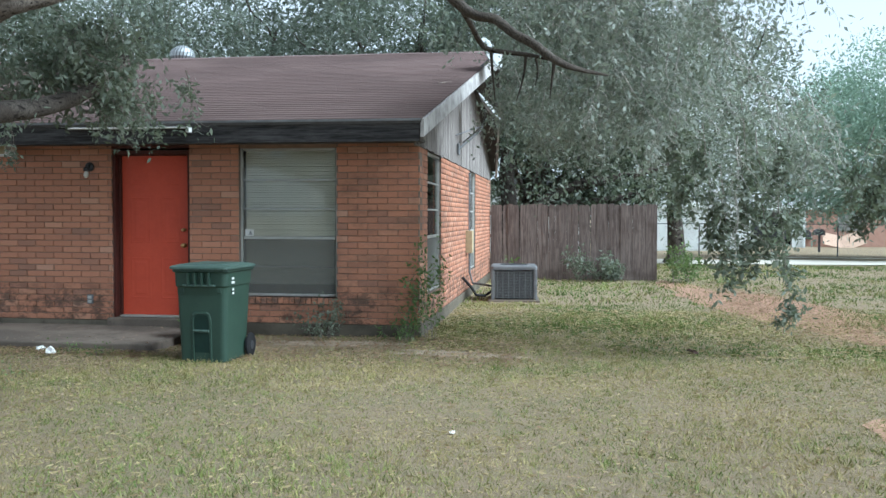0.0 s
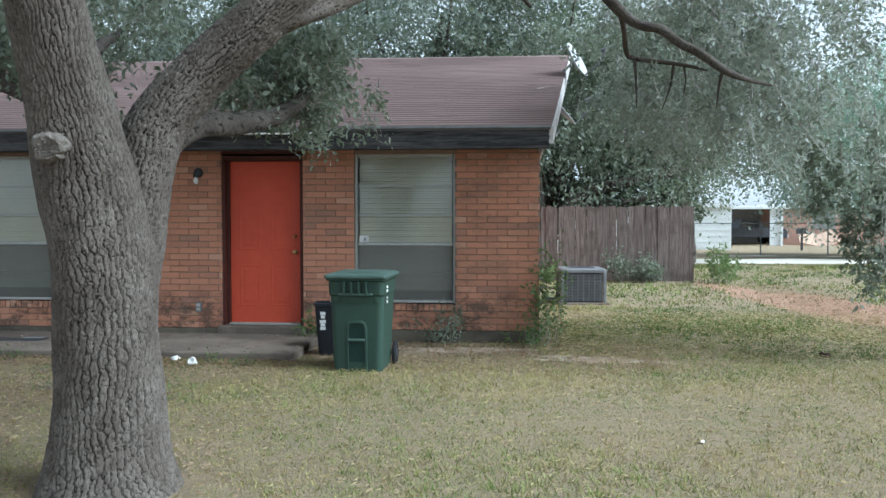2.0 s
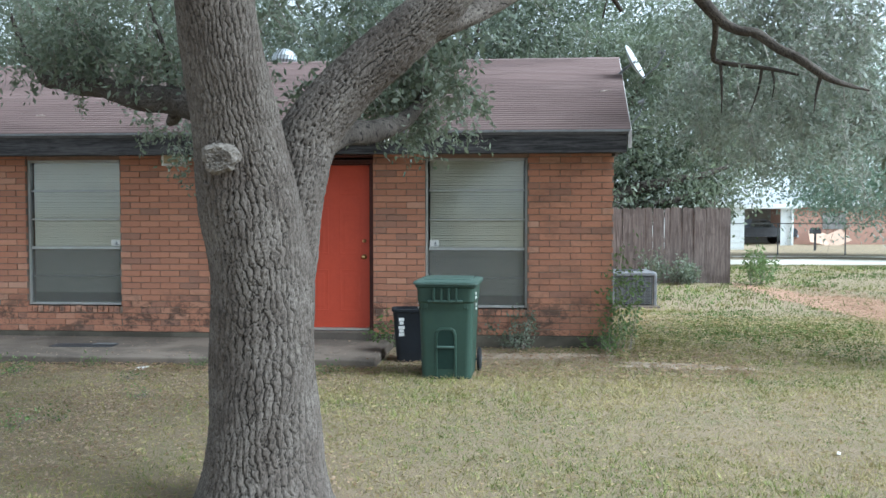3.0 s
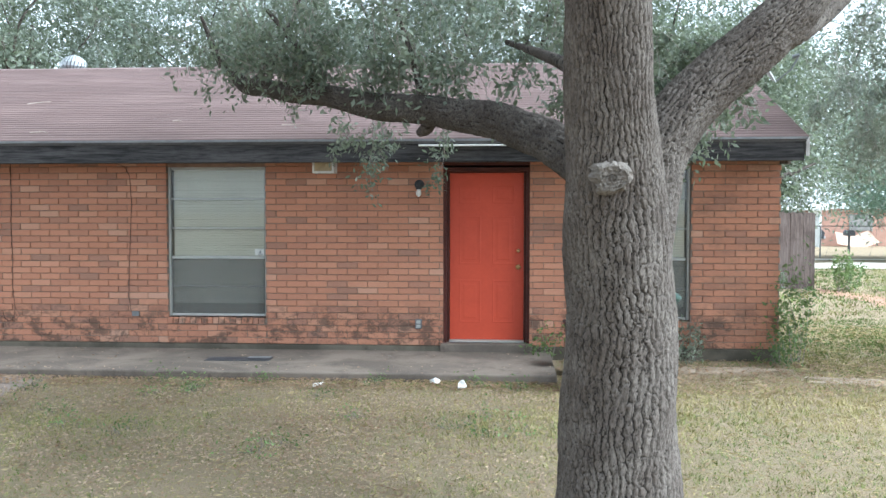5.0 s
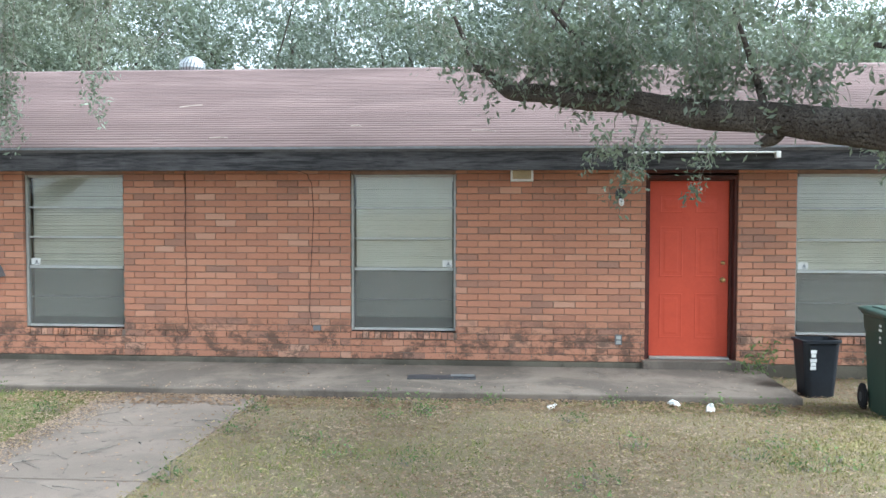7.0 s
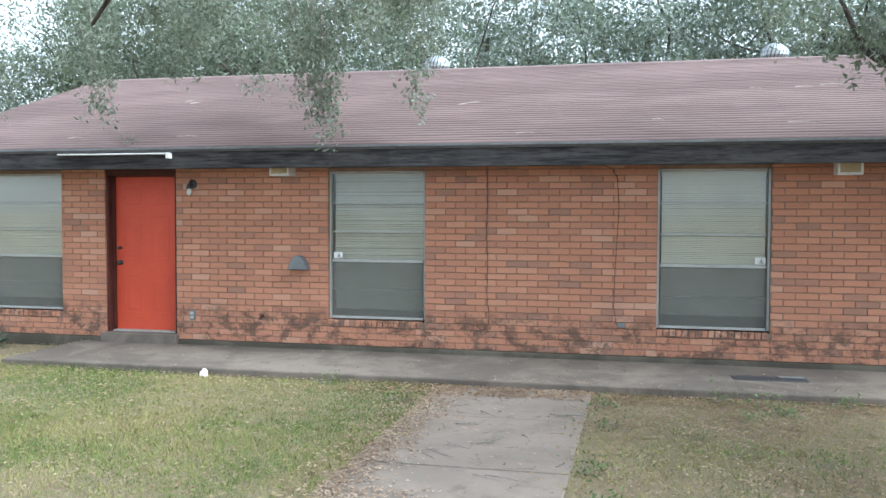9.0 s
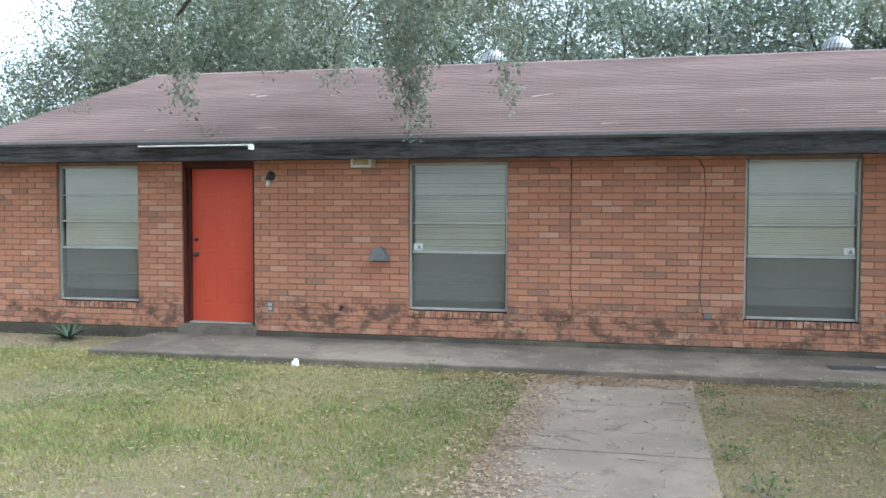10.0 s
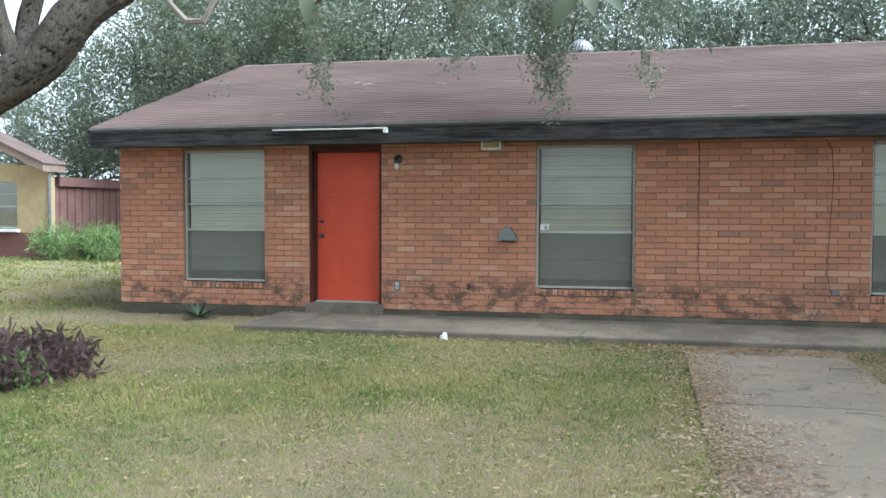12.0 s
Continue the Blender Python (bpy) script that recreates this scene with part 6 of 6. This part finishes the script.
turf(2600, -19.3, -4.4, 8.9, 9.12, 0.09, 0.005, 6)


def litter_leaves(n, x0, x1, y0, y1, size, seed, zoff=0.012, dense=None, narrow=1.0, mat=None, name="fallen_leaves", label="scattered dry brown oak leaves"):
    g = np.random.default_rng(seed)
    x, y = g.uniform(x0, x1, n), g.uniform(y0, y1, n)
    inside = (x > WALL_L - 0.03) & (x < WALL_R + 0.03) & (y > WALL_Y - 0.03)
    if dense is not None:
        keep = ~inside & (g.random(n) < dense(x, y))
    else:
        keep = ~inside
    x, y = x[keep], y[keep]
    porch = (x > -16.75) & (x < -4.45) & (y > 9.08)
    way = (x > -11.42) & (x < -9.84) & (y < 9.08)
    z = np.where(porch, 0.108, np.where(way, 0.037, ground_z(x, y) + zoff))
    k = len(x)
    a = g.uniform(0, 2 * np.pi, k)
    L, W = size * g.uniform(0.5, 1.3, k), size * g.uniform(0.15, 0.35, k) * narrow
    t = g.uniform(0, 0.014, (4, k))
    ca, sa = np.cos(a), np.sin(a)
    V = np.stack([np.stack([x - ca * L / 2, y - sa * L / 2, z + t[0]], -1), np.stack([x + sa * W, y - ca * W, z + t[1]], -1), np.stack([x + ca * L / 2, y + sa * L / 2, z + t[2]], -1), np.stack([x - sa * W, y + ca * W, z + t[3]], -1)], 1).reshape(-1, 3)
    ob = arrays(name, V, np.arange(4 * k).reshape(k, 4), mat or DEAD_LEAF)
    tagged(ob, label, "leaves", kind="stuff")


litter_leaves(26000, -19.5, 4.0, 3.2, 9.1, 0.036, 1, 0.02, lambda x, y: 0.10 + 0.9 * bare(x, y))
litter_leaves(2600, -12.4, -4.4, 8.6, 9.08, 0.05, 2, 0.02)
PALE_LITTER = mat_leaf("bleached_leaf", (0.20, 0.13, 0.085), (0.52, 0.40, 0.29), 0.15, (0.36, 0.25, 0.16))
litter_leaves(34000, -9.85, -4.0, 3.4, 9.08, 0.034, 31, 0.02, lambda x, y: np.where(on_hard(x, y), 0.0, (0.1 + 0.7 * bare(x, y)) * (0.35 + 0.65 * (soft_noise(x, y, 2.6, 17) > -0.1))), 0.9, PALE_LITTER)
litter_leaves(9000, -19.3, -11.4, 3.4, 9.08, 0.04, 32, 0.03, lambda x, y: 0.3 + 0.5 * (y > 8.2), 0.8, PALE_LITTER)
litter_leaves(220, -16.7, -4.5, 9.1, 10.6, 0.03, 3, 0.012, None, 1.0, PALE_LITTER)
litter_leaves(24000, -11.42, -9.84, 2.6, 9.06, 0.036, 4, 0.012, lambda x, y: np.maximum(np.exp(-((x + 11.42) / np.where(y < 5.6, 0.46, 0.26)) ** 2), np.maximum(0.9 * np.exp(-((y - 9.06) / 0.14) ** 2), 0.008)), 0.9, PALE_LITTER)
litter_leaves(700, -11.7, -11.3, 3.2, 9.0, 0.04, 21, 0.03, None, 1.0, PALE_LITTER)
litter_leaves(900, -11.2, -4.5, 9.08, 9.5, 0.034, 22, 0.012, lambda x, y: np.exp(-((y - 9.08) / 0.12) ** 2) * np.exp(-((x + 10.6) / 1.3) ** 2) + 0.05, 0.9, PALE_LITTER)
# thin dry twigs lying on the path and the slab
sticks = []
tg = np.random.default_rng(77)
for k in range(90):
    if k < 55:
        p = np.array((tg.uniform(-11.3, -9.95), tg.uniform(5.0, 9.0), 0.041))
    else:
        p = np.array((tg.uniform(-16, -5), tg.uniform(9.2, 10.5), 0.113))
    a, s_ = tg.uniform(0, 2 * np.pi), np.linspace(0, tg.uniform(0.08, 0.32), 6)[:, None]
    sticks.append(p + s_ * (math.cos(a), math.sin(a), 0) + np.cumsum(tg.normal(0, 0.008, (6, 3)) * (1, 1, 0.15), 0))
tagged(twig_mesh("fallen_twigs", sticks, 0.0045, TWIG, None), "thin dry twigs scattered over the concrete", "twigs", kind="stuff")
litter_leaves(9000, 2.2, 4.8, 10.0, 20.0, 0.06, 5, 0.03, lambda x, y: bare(x, y))
litter_leaves(2500, -4.4, -0.4, 8.6, 10.6, 0.05, 6, 0.015)

litter_leaves(90000, -19.5, 4.2, 3.1, 9.4, 0.05, 11, 0.022, lambda x, y: np.where(on_hard(x, y), 0.0, np.where(x < -11.4, 0.28, 0.55)), 0.13, STRAW, "thatch", "short dry straw lying in the lawn")
litter_leaves(16000, -1.7, 6.0, 9.4, 14.0, 0.09, 12, 0.03, lambda x, y: np.where(on_hard(x, y), 0.0, 0.6), 0.16, STRAW, "thatch", "short dry straw lying in the lawn")


# ---- bare earth where nothing grows ----
def earth(name, label, centre, rx, ry, turn, mat, seed):
    g = np.random.default_rng(seed)
    k = 48
    a = np.arange(k) * 2 * np.pi / k
    edge = 1 + 0.16 * np.sin(3 * a + g.uniform(0, 6)) + 0.12 * np.sin(5 * a + g.uniform(0, 6)) + g.normal(0, 0.05, k)
    rows_ = []
    for f in (0.02, 0.35, 0.7, 1.0):
        x, y = rx * f * edge * np.cos(a), ry * f * edge * np.sin(a)
        c, s_ = math.cos(radians(turn)), math.sin(radians(turn))
        X_, Y_ = centre[0] + c * x - s_ * y, centre[1] + s_ * x + c * y
        rows_.append(np.stack([X_, Y_, ground_z(X_, Y_) + 0.012 * (1 - f) + 0.004], -1))
    idx = np.arange(4 * k).reshape(4, k)
    F = np.stack([idx[:-1], np.roll(idx[:-1], -1, 1), np.roll(idx[1:], -1, 1), idx[1:]], -1).reshape(-1, 4)
    tagged(arrays(name, np.vstack(rows_), F, mat, smooth=True), label, "bare soil", kind="structure")


RED_EARTH = mat_plain("red_earth", (0.42, 0.27, 0.19), (0.24, 0.15, 0.10), 5, 0.95, 0.1, relief=0.7, dist=0.02)
PALE_EARTH = mat_plain("pale_earth", (0.40, 0.325, 0.25), (0.24, 0.185, 0.13), 6, 0.95, 0.1, relief=0.7, dist=0.02)
earth("earth_patch", "bare reddish earth strewn with leaves in the side yard", (3.3, 15.6), 1.0, 4.8, 12, RED_EARTH, 1)
earth("earth_patch", "pale bare soil at the house corner", (-1.15, 9.4), 0.7, 0.2, -6, PALE_EARTH, 2)
earth("earth_patch", "pale bare soil in front of the brick wall", (-2.7, 10.0), 0.8, 0.22, 0, PALE_EARTH, 3)
earth("earth_patch", "bare dry soil at the edge of the side lawn", (3.1, 6.2), 0.8, 1.6, -10, RED_EARTH, 5)
litter_leaves(2500, 1.9, 4.4, 10.8, 20.4, 0.06, 15, 0.02, lambda x, y: 0.8 * np.exp(-((x - 3.3) / 1.0) ** 2))
litter_leaves(500, -4.2, 0.2, 8.9, 10.3, 0.045, 16, 0.02)
litter_leaves(700, -19.4, -16.6, 9.3, 10.62, 0.04, 17, 0.02, None, 0.9, PALE_LITTER)


# small broad-leaved weeds along the path and the slab
for k, (x, y, r) in enumerate(((-9.72, 8.4, 0.16), (-9.66, 7.6, 0.18), (-9.7, 6.3, 0.2), (-9.6, 5.5, 0.22), (-11.6, 8.3, 0.2), (-8.6, 8.85, 0.16), (-7.5, 8.9, 0.14), (-6.3, 8.9, 0.15), (-5.3, 8.85, 0.18), (-4.9, 8.7, 0.14), (-12.6, 8.9, 0.14))):
    clump("weed_clump", "low green broad-leaved weeds in the lawn edge", "weed", (x, y, 0.02), r, 0.09, 110, 0.038, WEED, 200 + k, "weeds along the path", 14)
# low green tufts scattered through the dry part of the lawn
tuft = np.random.default_rng(91)
for k in range(16):
    x, y = tuft.uniform(-9.4, -4.9), tuft.uniform(5.6, 8.9)
    clump("weed_clump", "low green broad-leaved weeds among dry leaves", "weed", (x, y, 0.015), tuft.uniform(0.12, 0.28), 0.06, 90, 0.034, TALL_GRASS if k % 2 else WEED, 300 + k, "weeds in the dry lawn", 14)

# ---- the far side: road, neighbouring buildings ----
PINK = mat_plain("pink_brick", (0.50, 0.31, 0.24), (0.42, 0.25, 0.19), 3, 0.9)
OFFWHITE = mat_plain("white_siding", (0.76, 0.78, 0.77), (0.66, 0.68, 0.68), 2, 0.7)
YELLOW = mat_plain("tan_brick", (0.47, 0.37, 0.22), (0.36, 0.275, 0.16), 3, 0.9)
MAROON = mat_plain("maroon_paint", (0.15, 0.07, 0.062), (0.10, 0.05, 0.045), 3, 0.7)
SHED_PAINT = mat_plain("faded_maroon_metal", (0.24, 0.135, 0.125), (0.17, 0.09, 0.085), 2, 0.6)
BARGE = mat_plain("barge_board", (0.30, 0.22, 0.18), (0.19, 0.14, 0.12), 4, 0.8)
CALICHE = mat_plain("pale_road", (0.62, 0.58, 0.50), (0.5, 0.46, 0.39), 1.5, 0.95)
PLY = mat_plain("plywood", (0.50, 0.36, 0.27), (0.42, 0.29, 0.21), 3, 0.9)


def ribbon(name, label, category, x0, x1, y0, y1, mat, lift=0.02):
    xs, ys_ = np.linspace(x0, x1, 60), np.linspace(y0, y1, 6)
    A, B = np.meshgrid(xs, ys_, indexing="ij")
    edge = 0.25 * np.sin(A * 0.9) * ((B == y0) | (B == y1))
    V = np.stack([A, B + edge, ground_z(A, B) + lift], -1).reshape(-1, 3)
    idx = np.arange(360).reshape(60, 6)
    F = np.stack([idx[:-1, :-1], idx[1:, :-1], idx[1:, 1:], idx[:-1, 1:]], -1).reshape(-1, 4)
    tagged(arrays(name, V, F, mat), label, category, kind="structure")


ribbon("road", "pale unpaved road beyond the side yard", "road", 2.0, 120, 29.2, 33.4, CALICHE)
ribbon("road_verge", "thin pale strip of gravel beyond the road", "road", 6.0, 120, 36.6, 37.6, CALICHE)


def shed_house(name, label, x0, x1, y0, y1, top, mat, roof_mat, over=0.4, courses_=0):
    h = thing(name, label, "building", (0, 0, 0))
    z0 = float(ground_z(x0, y0)) - 0.1
    part("wall", box(x0, x1, y0, y1, z0, top, 0.01), mat, h)
    part("roof", prism([(x0 - over, top), (x1 + over, top), (x1 + over, top + 0.16), ((x0 + x1) / 2, top + 0.55), (x0 - over, top + 0.16)], y0 - over, y1 + over), roof_mat, h)
    for k in range(courses_):
        z = z0 + 0.2 + k * (top - z0 - 0.2) / courses_
        part("siding_lap", box(x0 - 0.012, x1 + 0.012, y0 - 0.02, y0 - 0.002, z, z + 0.015), mat, h)
    return h


pink = shed_house("pink_house", "low pink brick house beyond the road", 15.0, 30.0, 60.0, 68.0, 2.05, PINK, OFFWHITE, 0.25)
part("window", box(17.5, 19.0, 59.96, 59.99, 0.6, 1.7), INSIDE, pink)
part("door", box(25.0, 26.0, 59.96, 59.99, -0.4, 1.6), OFFWHITE, pink)
white_b = shed_house("white_shed", "low white sided building beyond the fence", 2.5, 9.9, 50.0, 55.0, 2.0, OFFWHITE, OFFWHITE, 0.15, 7)
cp = thing("carport", "open carport with a flat roof between the buildings", "carport", (0, 0, 0))
part("roof", box(11.4, 15.4, 57.6, 63, 1.95, 2.12, 0.02), OFFWHITE, cp)
for x, y in ((11.6, 57.8), (14.9, 57.8), (11.6, 62.8)):
    part("post", box(x - 0.06, x + 0.06, y - 0.06, y + 0.06, -0.5, 1.96), OFFWHITE, cp)
part("back_wall", box(11.5, 15.0, 62.9, 63.0, -0.5, 1.95), ALU, cp)
part("side_screen", box(14.2, 14.98, 57.9, 57.96, -0.5, 1.95), OFFWHITE, cp)


def pickup(x, y, turn, mat, label):
    """A parked pickup: body, cab, glass, bumpers, lamps and wheels."""
    c = thing("pickup_truck", label, "truck", (x, y, float(ground_z(x, y)) + 0.0), turn, group="parked trucks")
    side = [(-2.5, 0.5), (2.5, 0.5), (2.55, 0.9), (2.35, 1.08), (1.1, 1.12), (-2.5, 1.1)]
    part("body", prism(side, -0.88, 0.88), mat, c)
    part("cab", prism([(-0.7, 1.1), (1.1, 1.12), (0.55, 1.65), (-0.5, 1.68)], -0.78, 0.78), mat, c)
    part("side_window", prism([(-0.52, 1.16), (0.85, 1.17), (0.45, 1.56), (-0.42, 1.58)], -0.79, -0.781), GLASS, c)
    part("bumper", box(2.5, 2.62, -0.85, 0.85, 0.45, 0.65, 0.02), GALV, c)
    part("bumper", box(-2.6, -2.48, -0.85, 0.85, 0.45, 0.62, 0.02), GALV, c)
    for s in (-1, 1):
        part("headlight", box(2.45, 2.56, s * 0.7 - 0.12, s * 0.7 + 0.12, 0.78, 0.95, 0.02), WHITE, c)
        for wx in (-1.55, 1.6):
            wheel = part("wheel", tube([(wx, s * 0.7, 0.36), (wx, s * 0.73, 0.36), (wx, s * 0.88, 0.36), (wx, s * 0.9, 0.36)], [0.3, 0.36, 0.36, 0.3], 18), RUBBER, c)
            part("rim", tube([(wx, s * 0.895, 0.36), (wx, s * 0.91, 0.36)], [0.2, 0.17], 14), GALV, wheel)


pickup(13.2, 60.2, 8, DARK_METAL, "dark pickup truck parked under the carport")
pickup(25.5, 56.0, 160, GREY_METAL, "grey pickup truck parked beside the pink house")
db = thing("plywood_sheets", "warped plywood sheets leaning on the ground", "boards", (17.7, 58.6, float(ground_z(17.7, 58.6))))
for x, t, a in ((-0.7, 12, 0), (0.6, -20, 14)):
    bm = box(-0.75, 0.75, -0.015, 0.015, 0, 1.15)
    ob = part("sheet", bm, PLY, db)
    ob.matrix_local = pose(x, 0, 0.05, -48, t, a)

cf = thing("chain_link_fence", "thin chain-link fence beyond the road", "fence", (0, 40.0, 0))
zg = float(ground_z(0, 40.0))
for k in range(13):
    x = 3.0 + k * 2.9
    part("post", tube([(x, 0, zg - 0.1), (x, 0, zg + 1.42)], 0.03, 6), GREY_METAL, cf)
part("top_rail", tube([(3.0, 0, zg + 1.4), (37.8, 0, zg + 1.4)], 0.022, 6), GREY_METAL, cf)
W_ = [np.linspace((3.0 + i * 0.3, 0, zg + 0.02), (3.0 + i * 0.3 + s * 1.38, 0, zg + 1.4), 4) for i in range(112) for s in (1, -1)]
twig_mesh("wire_mesh", W_, 0.004, GREY_METAL, cf)
mbx = thing("mailbox", "dark mailbox on a post in front of the pink house", "mailbox", (13.4, 49.0, float(ground_z(13.4, 49))))
part("post", box(-0.05, 0.05, -0.05, 0.05, -0.1, 0.9), DARK_METAL, mbx)
part("case", prism([(-0.22, 0.9), (0.22, 0.9), (0.22, 1.1), (0.12, 1.22), (-0.12, 1.22), (-0.22, 1.1)], -0.3, 0.3), DARK_METAL, mbx)

# pale house far behind the wooden fence
fh = shed_house("pale_house", "pale sided house far behind the wooden fence", -4.0, 1.0, 44.0, 50, 3.0, OFFWHITE, GREY_METAL, 0.3, 8)

# ---- the neighbour on the other side ----
yh = thing("tan_house", "tan brick house with a maroon base and low gable roof", "house", (0, 0, 0))
g0 = -0.1
part("wall", prism([(-42.0, 0.8), (-32.25, 0.8), (-32.25, 0.95), (-32.25, 2.9), (-35.9, 4.6), (-42.0, 2.9)], 23.35, 23.65), YELLOW, yh)
part("wall", box(-31.3, -30.15, 23.352, 23.65, 0.8, 2.95), YELLOW, yh)
part("wall", prism([(-32.25, 2.42), (-31.3, 2.42), (-31.3, 3.0), (-32.25, 3.0)], 23.352, 23.65), YELLOW, yh)
part("base", box(-42.0, -30.13, 23.33, 23.65, g0, 0.8), MAROON, yh, "maroon painted base")
bm = bmesh.new()
pts = [(-30.0, 2.72), (-35.9, 5.3), (-42.5, 2.72), (-42.5, 2.95), (-35.9, 5.55), (-30.0, 2.95)]
prism(pts, 22.9, 24.0, bm)
part("roof", bm, BARGE, yh, "low roof with a brown barge board")
part("roof_sheet", prism([(-29.96, 2.955), (-29.96, 3.0), (-35.9, 5.6), (-35.9, 5.555)], 22.85, 24.05), SHINGLE, yh)
wn_ = part("window", box(-32.25, -31.3, 23.45, 23.5, 0.95, 2.42), ALU, yh)
for z0_, z1_ in ((1.0, 1.62), (1.68, 2.02), (2.06, 2.38)):
    part("pane", box(-32.2, -31.35, 23.44, 23.446, z0_, z1_), GLASS, wn_)
part("sill", box(-32.35, -31.2, 23.2, 23.5, 0.83, 0.93, 0.01), WHITE, yh)
for k in range(27):
    for x0_ in (-31.29,):
        part("brick_course", box(x0_, -30.14, 23.34, 23.351, 0.82 + k * 0.079, 0.82 + k * 0.079 + 0.06), YELLOW, yh)
dp = part("downspout", tube([(-30.08, 23.3, 2.7), (-30.08, 23.3, 0.2)], 0.05, 8), GREY_METAL, yh)

ms = thing("metal_shed", "long maroon ribbed metal shed behind the tan house", "shed", (0, 0, 0))
part("wall", box(-36, -30.45, 23.65, 48, -0.1, 2.3), SHED_PAINT, ms)
part("roof", box(-36.3, -30.3, 24.1, 48.3, 2.3, 2.6, 0.01), SHED_PAINT, ms, "flat maroon roof edge")
for k in range(58):
    y = 23.9 + k * 0.39
    part("rib", box(-30.449, -30.40, y - 0.035, y + 0.035, 0, 2.3, 0.006), SHED_PAINT, ms)

pm = thing("palm_tree", "tall thin palm far off against the sky", "tree", (-60.4, 60, -0.45))
part("trunk", tube([(0, 0, 0), (0.1, 0, 4), (0.0, 0, 8.4)], [0.25, 0.17, 0.15], 8), TWIG, pm)
fr = []
for k in range(46):
    a, up = k * 2.4, rng.uniform(-0.9, 1.1)
    fr.append(np.array([(0, 0, 8.5), (math.cos(a) * math.cos(up) * 0.6, math.sin(a) * math.cos(up) * 0.6, 8.5 + math.sin(up) * 0.7), (math.cos(a) * math.cos(up) * 1.2, math.sin(a) * math.cos(up) * 1.2, 8.4 + math.sin(up) * 0.9)]))
seats = np.vstack([l[1:2] * (1 - t) + l[2:3] * t for l in fr for t in np.linspace(-0.6, 1, 14)])
leaf_mesh("fronds", seats, 0.5, FAR_LEAF, pm, 0.4, "drooping fan fronds", 0.16)
twig_mesh("frond_stems", fr, 0.02, TWIG, pm)

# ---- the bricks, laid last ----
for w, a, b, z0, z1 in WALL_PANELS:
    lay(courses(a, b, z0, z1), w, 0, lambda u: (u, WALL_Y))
    if z1 < 1:
        sill_bricks(w, a, b)
sides = []
for a, b, z0, z1 in ((WALL_Y + 0.055, 11.3, BASE, 2.38), (12.6, 16.4, BASE, 2.38), (17.6, BACK_Y, BASE, 2.38), (11.3, 12.6, BASE, BASE + 4 * COURSE), (16.4, 17.6, BASE, BASE + 4 * COURSE)):
    near = a < 12
    got = courses(a, b, z0, z1)
    if near:
        lay(got, wall_east, 90, lambda u: (WALL_R, u))
    else:
        sides += got
V, F = [], []
for u, z, length in sides:
    h, w, o = (COURSE - 0.011) / 2, length / 2, rng.gauss(0, 0.0015)
    k = len(V)
    V += [(WALL_R + o - dx, u + sy * (w - ins), z + sz * (h - ins)) for dx, ins in ((0.05, 0), (0.004, 0), (0, 0.004)) for sy, sz in ((-1, -1), (1, -1), (1, 1), (-1, 1))]
    for r in (0, 4):
        F += [(k + r + i, k + r + (i + 1) % 4, k + r + 4 + (i + 1) % 4, k + r + 4 + i) for i in range(4)]
    F.append((k + 8, k + 9, k + 10, k + 11))
tagged(arrays("brickwork", np.array(V), np.array(F), BRICK_JOINED, wall_east, "orange bricks in running bond"), kind="stuff")
